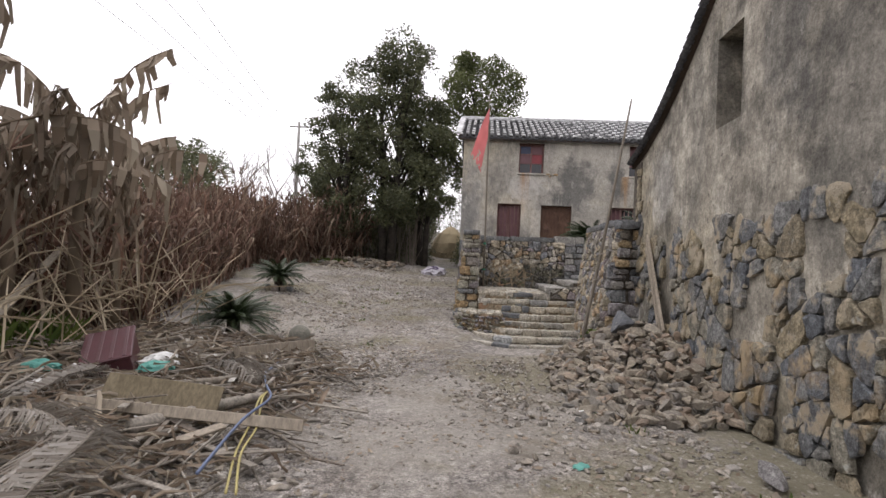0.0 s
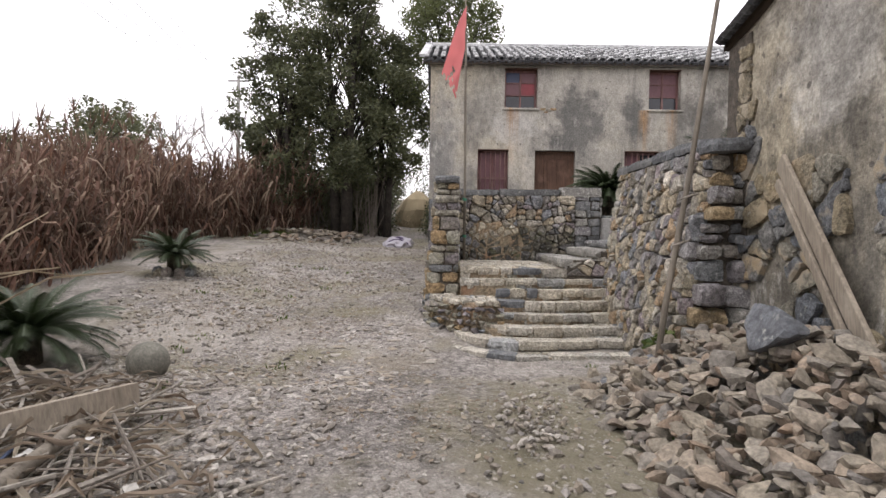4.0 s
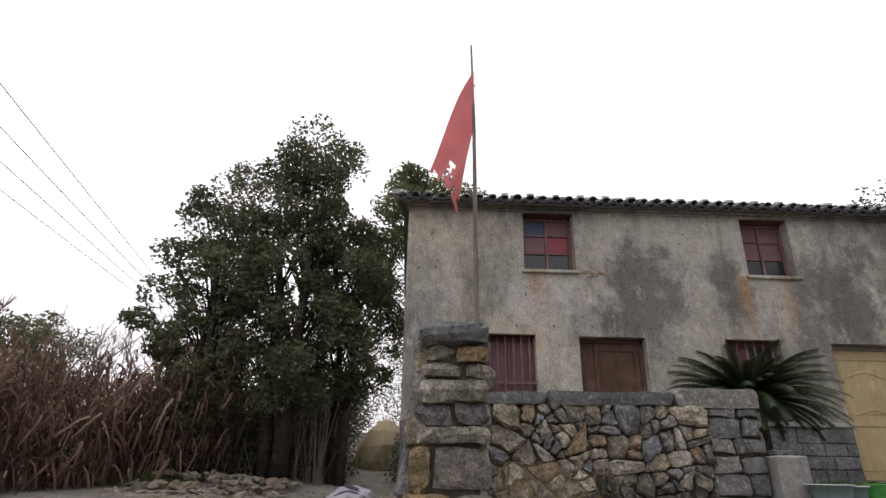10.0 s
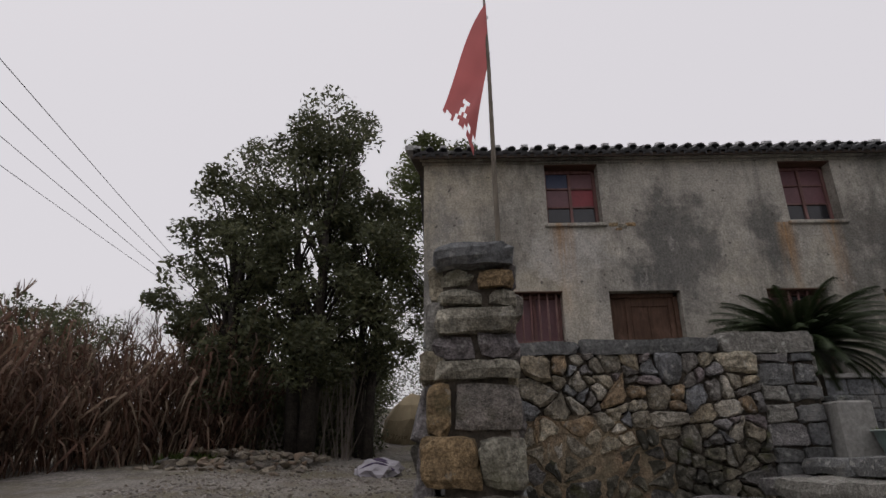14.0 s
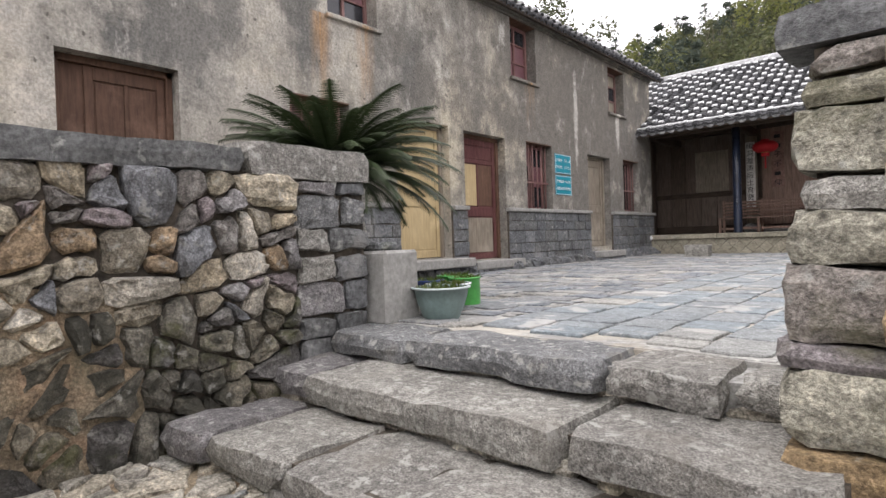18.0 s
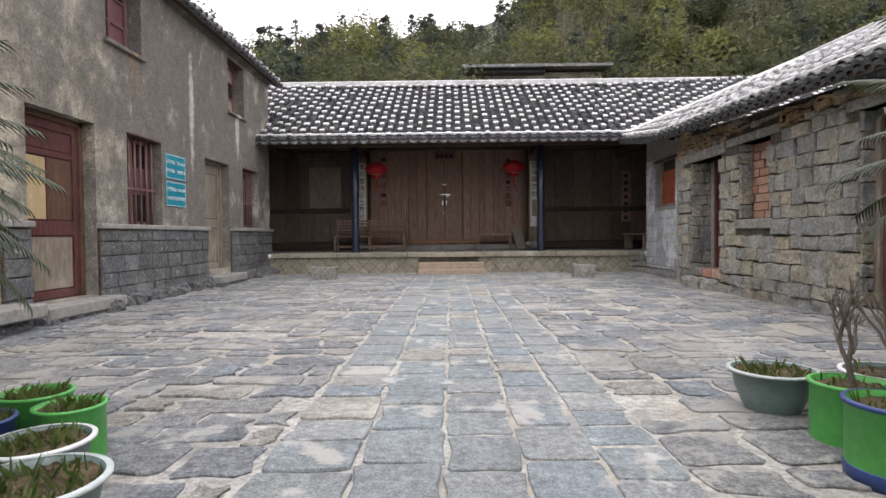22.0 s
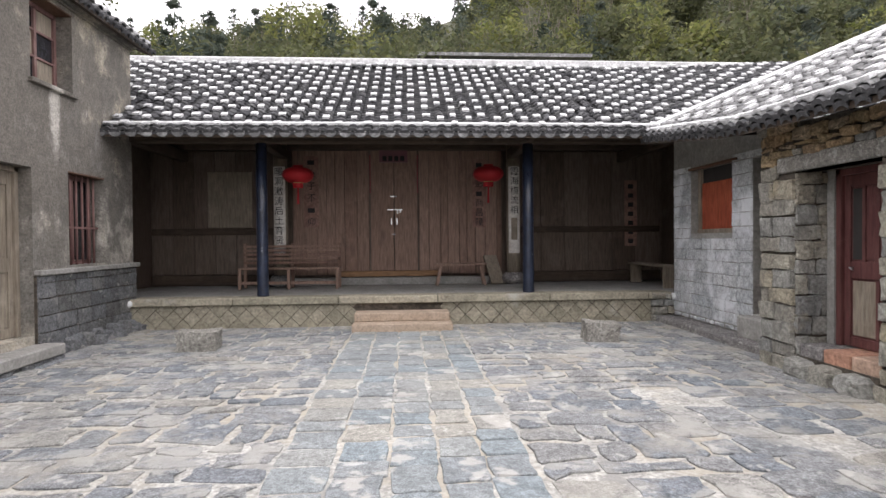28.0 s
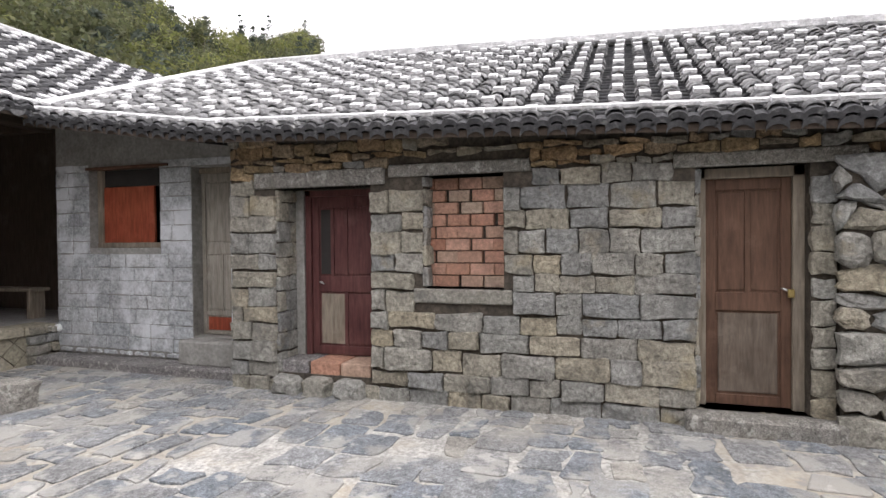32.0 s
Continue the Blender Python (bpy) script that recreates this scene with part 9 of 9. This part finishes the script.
for _ in range(900):
    a, z = rs.uniform(0, 6.283), rs.uniform(0.0, 1.9)
    rad = 1.36 - 0.05 * z - 0.33 * z * z * 0.9 + rs.uniform(-0.05, 0.08)
    b = Vector((rad * math.cos(a), rad * math.sin(a), z))
    e = b + Vector((0.12 * math.cos(a), 0.12 * math.sin(a), -rs.uniform(0.1, 0.35)))
    w = Vector((-math.sin(a), math.cos(a), 0)) * 0.012
    co.append((b - w, b + w, e + w, e - w))
tagged(quads("straw", np.array([[tuple(v) for v in q] for q in co]), M_STRAW, hs), kind="stuff")

# utility pole and wires
up_ = thing("utility_pole", "distant concrete utility pole with a crossarm and wires", "utility pole", (-24.2, -19.5, ground_z(-24.2, 0)))
part("pole", lathe(bmesh.new(), [(0.16, 0), (0.10, 9.2)], 10), M_CEMENT, up_, smooth=True)
part("crossarm", boxes((-0.06, 0.06, -0.75, 0.75, 8.75, 8.85)), M_CEMENT, up_)
for k, (x, y, z) in enumerate(((-10.2, -19.9, 9.2), (-8.4, -18.6, 9.2), (-6.5, -17.3, 9.2), (-4.6, -16.0, 9.2))):
    a = Vector((-24.2, -19.5 - 0.6 + 0.4 * k, 8.85))
    b = Vector((x, y, z))
    e = b + (b - a) * 1.6 + Vector((0, 0, 0.8))
    bm = bmesh.new()
    tube(bm, [a.lerp(e, i / 10) - Vector((0, 0, 0.15 * math.sin(math.pi * i / 10))) for i in range(11)], 0.011, 4)
    w = part("wire", bm, M_CABLE, up_)
    w.matrix_basis = Matrix.Translation((24.2, 19.5, -ground_z(-24.2, 0)))

# ---- courtyard things ----
tagged(part("cement_block", bevelled(boxes((2.72, 3.19, -1.03, -0.70, -0.02, 0.50)), 0.02), M_CEMENT), "plain grey cement block beside the wall end", "block")
tagged(part("flat_stone", bevelled(boxes((2.80, 3.05, -0.98, -0.76, 0.50, 0.56)), 0.015), M_RETAIN), "flat stone lying on the cement block", "stone")


def pot(kind, loc, rad, h, label, mat_, rim_mat, plant="weeds", seed=1):
    r2 = random.Random(seed)
    p = thing("plant_pot", label, "plant pot", loc, group="pots at the courtyard entrance")
    if kind == "basin":
        prof = [(rad * 0.62, 0), (rad * 0.66, 0.015), (rad * 0.86, h * 0.55), (rad * 0.95, h * 0.94), (rad * 1.04, h * 0.95), (rad * 1.05, h), (rad * 0.97, h), (rad * 0.93, h * 0.9), (rad * 0.9, h * 0.80)]
    else:
        prof = [(rad * 0.97, 0), (rad, 0.02), (rad, h * 0.97), (rad * 1.03, h * 0.98), (rad * 1.03, h), (rad * 0.95, h), (rad * 0.93, h * 0.85)]
    part("body", lathe(bmesh.new(), prof, 30, open_top=True), mat_, p, smooth=True)
    part("rim", lathe(bmesh.new(), [(rad * 0.97, h * 0.955), (rad * 1.065, h * 0.955), (rad * 1.07, h * 1.005), (rad * 0.965, h * 1.01)], 30, open_top=True), rim_mat, p, smooth=True)
    bm = bmesh.new()
    bmesh.ops.create_circle(bm, cap_ends=True, segments=24, radius=rad * 0.93, matrix=Matrix.Translation((0, 0, h * 0.84)))
    bmesh.ops.subdivide_edges(bm, edges=bm.edges[:], cuts=1)
    for v in bm.verts:
        v.co.z += r2.uniform(0, 0.03)
    part("soil", bm, M_SOIL, p)
    co = []
    for _ in range(150 if plant == "weeds" else 50):
        a, d, l = r2.uniform(0, 6.28), rad * 0.88 * math.sqrt(r2.random()), r2.uniform(0.02, 0.07)
        b = np.array((d * math.cos(a), d * math.sin(a), h * 0.86))
        w = np.array((math.cos(a * 3), math.sin(a * 3), 0)) * 0.006
        o = np.array((r2.uniform(-1, 1), r2.uniform(-1, 1), 0)) * l * 0.8
        co.append(np.stack([b - w, b + w, b + o * 0.5 + (0, 0, l * 0.7) + w, b + o + (0, 0, l)]))
    tagged(quads("weed_growth", np.array(co), M_GRASS, p), kind="stuff")
    if plant == "shrub":
        bm = bmesh.new()

        def grow(q, d, l, rr, depth):
            e = q + d * l
            tube(bm, [q, q.lerp(e, 0.5) + Vector((r2.uniform(-1, 1), r2.uniform(-1, 1), 0)) * l * 0.08, e], [rr, rr * 0.85, rr * 0.65], 5)
            if depth:
                for _ in range(3):
                    n = (d + Vector((r2.uniform(-.75, .75), r2.uniform(-.75, .75), r2.uniform(0.0, 0.5)))).normalized()
                    grow(q.lerp(e, r2.uniform(0.7, 1)), n, l * r2.uniform(0.5, 0.8), rr * 0.62, depth - 1)

        for s in range(2):
            grow(Vector((r2.uniform(-.06, .06), r2.uniform(-.06, .06), h * 0.84)), Vector((r2.uniform(-.3, .3), r2.uniform(-.3, .3), 1)).normalized(), 0.22, 0.014, 3)
        part("bare_shrub", bm, M_TWIG, p, "leafless shrub stems")
    return p


pot("basin", (3.36, -0.66, 0.0), 0.20, 0.23, "grey-green plastic basin planted with weeds", M_POT_GREY, M_POT_RIM, seed=1)
pot("basin", (3.12, -0.30, 0.0), 0.17, 0.22, "white-rimmed plastic basin planted with weeds", M_POT_GREY, M_WHITE, seed=2)
pot("tub", (2.99, 0.06, 0.0), 0.13, 0.24, "bright green plastic tub with weeds", M_POT_GREEN, M_POT_GREEN, seed=3)
pot("tub", (2.70, 0.25, 0.0), 0.145, 0.24, "green plastic tub with soil", M_POT_GREEN, M_POT_GREEN, seed=4)
pot("tub", (2.69, -0.08, 0.0), 0.14, 0.22, "dark blue plastic tub with weeds", M_POT_BLUE, M_POT_BLUE, seed=5)
pot("basin", (6.28, 0.70, 0.0), 0.205, 0.22, "large grey-green basin with mossy soil", M_POT_GREY, M_POT_RIM, seed=6)
pot("tub", (6.37, 0.24, 0.0), 0.16, 0.27, "bright green tub with a bare shrub", M_POT_GREEN, M_POT_GREEN, "shrub", 7)
g2 = pot("tub", (6.27, -0.16, 0.0), 0.175, 0.30, "bright green tub with blue-painted foot and a bare shrub", M_POT_GREEN, M_POT_BLUE, "shrub", 8)
part("blue_band", lathe(bmesh.new(), [(0.176, 0.0), (0.178, 0.04), (0.178, 0.055), (0.176, 0.06)], 30), M_POT_BLUE, g2, "smeared blue paint band", smooth=True)
pot("basin", (6.75, 0.50, 0.0), 0.21, 0.25, "dark green basin with a white rim and a bare shrub", M_POT_GREY, M_WHITE, "shrub", 9)

for loc, dims, rz, lab in (((1.86, 9.85, 0.0), (0.52, 0.36, 0.27), 6, "squared tan stone block lying on the paving"), ((7.45, 9.95, 0.0), (0.48, 0.40, 0.28), -8, "tilted grey stone block lying on the paving")):
    bm = boxes((-dims[0] / 2, dims[0] / 2, -dims[1] / 2, dims[1] / 2, 0.0, dims[2]))
    bmesh.ops.subdivide_edges(bm, edges=bm.edges[:], cuts=2, use_grid_fill=True)
    for v in bm.verts:
        v.co += Vector((noise.noise(v.co * 5), noise.noise(v.co * 5 + Vector((3, 0, 0))), noise.noise(v.co * 5 + Vector((0, 7, 0))) if v.co.z > 0.01 else 0)) * 0.035
    o = part("stone_block", bm, M_GREYSLAB)
    o.matrix_basis = pose(*loc, 0, 4 if rz < 0 else 0, rz)
    tagged(o, lab, "stone block", group="stone blocks on the courtyard")
for sx in (-0.05, 9.3):
    bm = bmesh.new()
    bmesh.ops.create_uvsphere(bm, u_segments=14, v_segments=10, radius=0.06)
    o = part("drain_end", bm, M_WHITE, smooth=True)
    o.matrix_basis = pose(sx + 0.1, 11.70, 0.44)
    tagged(o, "small white pipe end at the porch edge", "pipe")

# hall furniture
for x, y in ((2.54, 13.4), (6.33, 13.25)):
    l = thing("lantern", "round red silk lantern with a gold cap and tassel", "lantern", (x, y, 2.55), group="red lanterns")
    bm = bmesh.new()
    n = 24
    prof = [(0.10, 0.08), (0.20, 0.10), (0.28, 0.16), (0.305, 0.235), (0.28, 0.31), (0.20, 0.365), (0.10, 0.385)]
    rings = []
    for rr, z in prof:
        rings.append([bm.verts.new(((rr + (0.008 if k % 2 else -0.008)) * math.cos(6.2832 * k / n), (rr + (0.008 if k % 2 else -0.008)) * math.sin(6.2832 * k / n), z)) for k in range(n)])
    for a, b in zip(rings, rings[1:]):
        for k in range(n):
            bm.faces.new((a[k], a[(k + 1) % n], b[(k + 1) % n], b[k]))
    part("shade", bm, M_LANTERN, l, smooth=True)
    part("cap", lathe(bmesh.new(), [(0.10, 0.38), (0.105, 0.42), (0.06, 0.43)], 18), M_LANTERN, l)
    part("collar", lathe(bmesh.new(), [(0.10, -0.02), (0.105, 0.09), (0.09, 0.095)], 18), M_LANTERN, l)
    part("gold_trim", lathe(bmesh.new(), [(0.106, 0.07), (0.108, 0.09), (0.10, 0.092)], 18), M_YELLOW, l, "gold trim")
    bm = bmesh.new()
    for k in range(12):
        a = k * 0.52
        tube(bm, [(0.012 * math.cos(a), 0.012 * math.sin(a), -0.02), (0.02 * math.cos(a), 0.02 * math.sin(a), -0.34)], 0.003, 4)
    part("tassel", bm, M_LANTERN, l, "hanging red tassel")
    bm = bmesh.new()
    tube(bm, [(0, 0, 0.42), (0, 0, 0.95)], 0.004, 4)
    part("cord", bm, M_CABLE, l)

bn = thing("bench", "long slatted wooden bench with a back against the hall boards", "bench", (2.30, 13.95, 0.5))
for k in range(3):
    part("seat_slat", bevelled(boxes((-1.0, 1.0, -0.42 + k * 0.14, -0.30 + k * 0.14, 0.40, 0.435)), 0.006), M_BROWNWOOD, bn)
for k in range(5):
    part("back_slat", bevelled(boxes((-1.0, 1.0, -0.02, 0.01, 0.50 + k * 0.085, 0.55 + k * 0.085)), 0.006), M_BROWNWOOD, bn)
for s in (-0.97, -0.0, 0.97):
    part("leg", bevelled(boxes((s - 0.03, s + 0.03, -0.42, -0.36, 0, 0.40)), 0.006), M_BROWNWOOD, bn)
    part("leg", bevelled(boxes((s - 0.03, s + 0.03, 0.0, 0.06, 0, 0.93)), 0.006), M_BROWNWOOD, bn)
part("stretcher", bevelled(boxes((-1.0, 1.0, -0.40, -0.37, 0.10, 0.16)), 0.006), M_BROWNWOOD, bn)
part("arm", bevelled(boxes((0.93, 1.0, -0.44, 0.05, 0.60, 0.64)), 0.006), M_BROWNWOOD, bn)
b2 = thing("stool_bench", "plain low bench with splayed legs by the hall doors", "bench", (5.84, 14.1, 0.5))
part("seat", bevelled(boxes((-0.56, 0.56, -0.12, 0.12, 0.42, 0.47)), 0.008), M_BROWNWOOD, b2)
for sx in (-1, 1):
    for sy in (-1, 1):
        bm = boxes((-0.03, 0.03, -0.02, 0.02, 0, 0.43))
        for v in bm.verts:
            v.co.x += sx * (0.42 + (0.43 - v.co.z) * 0.22)
            v.co.y += sy * (0.06 + (0.43 - v.co.z) * 0.15)
        part("leg", bm, M_BROWNWOOD, b2)
lb = plank("leaning_board", (6.66, 14.12, 0.52), (6.52, 14.45, 1.12), 0.34, 0.03, M_PLANK, "pale plank board leaning behind the hall column", 0.0, "board")
b3 = thing("side_bench", "narrow dark bench in the shaded end of the porch", "bench", (9.75, 13.4, 0.5))
part("seat", bevelled(boxes((-0.15, 0.15, -0.9, 0.9, 0.40, 0.45)), 0.008), M_GREYWOOD, b3)
for s in (-0.8, 0.8):
    part("leg", bevelled(boxes((-0.12, 0.12, s - 0.03, s + 0.03, 0, 0.40)), 0.006), M_GREYWOOD, b3)
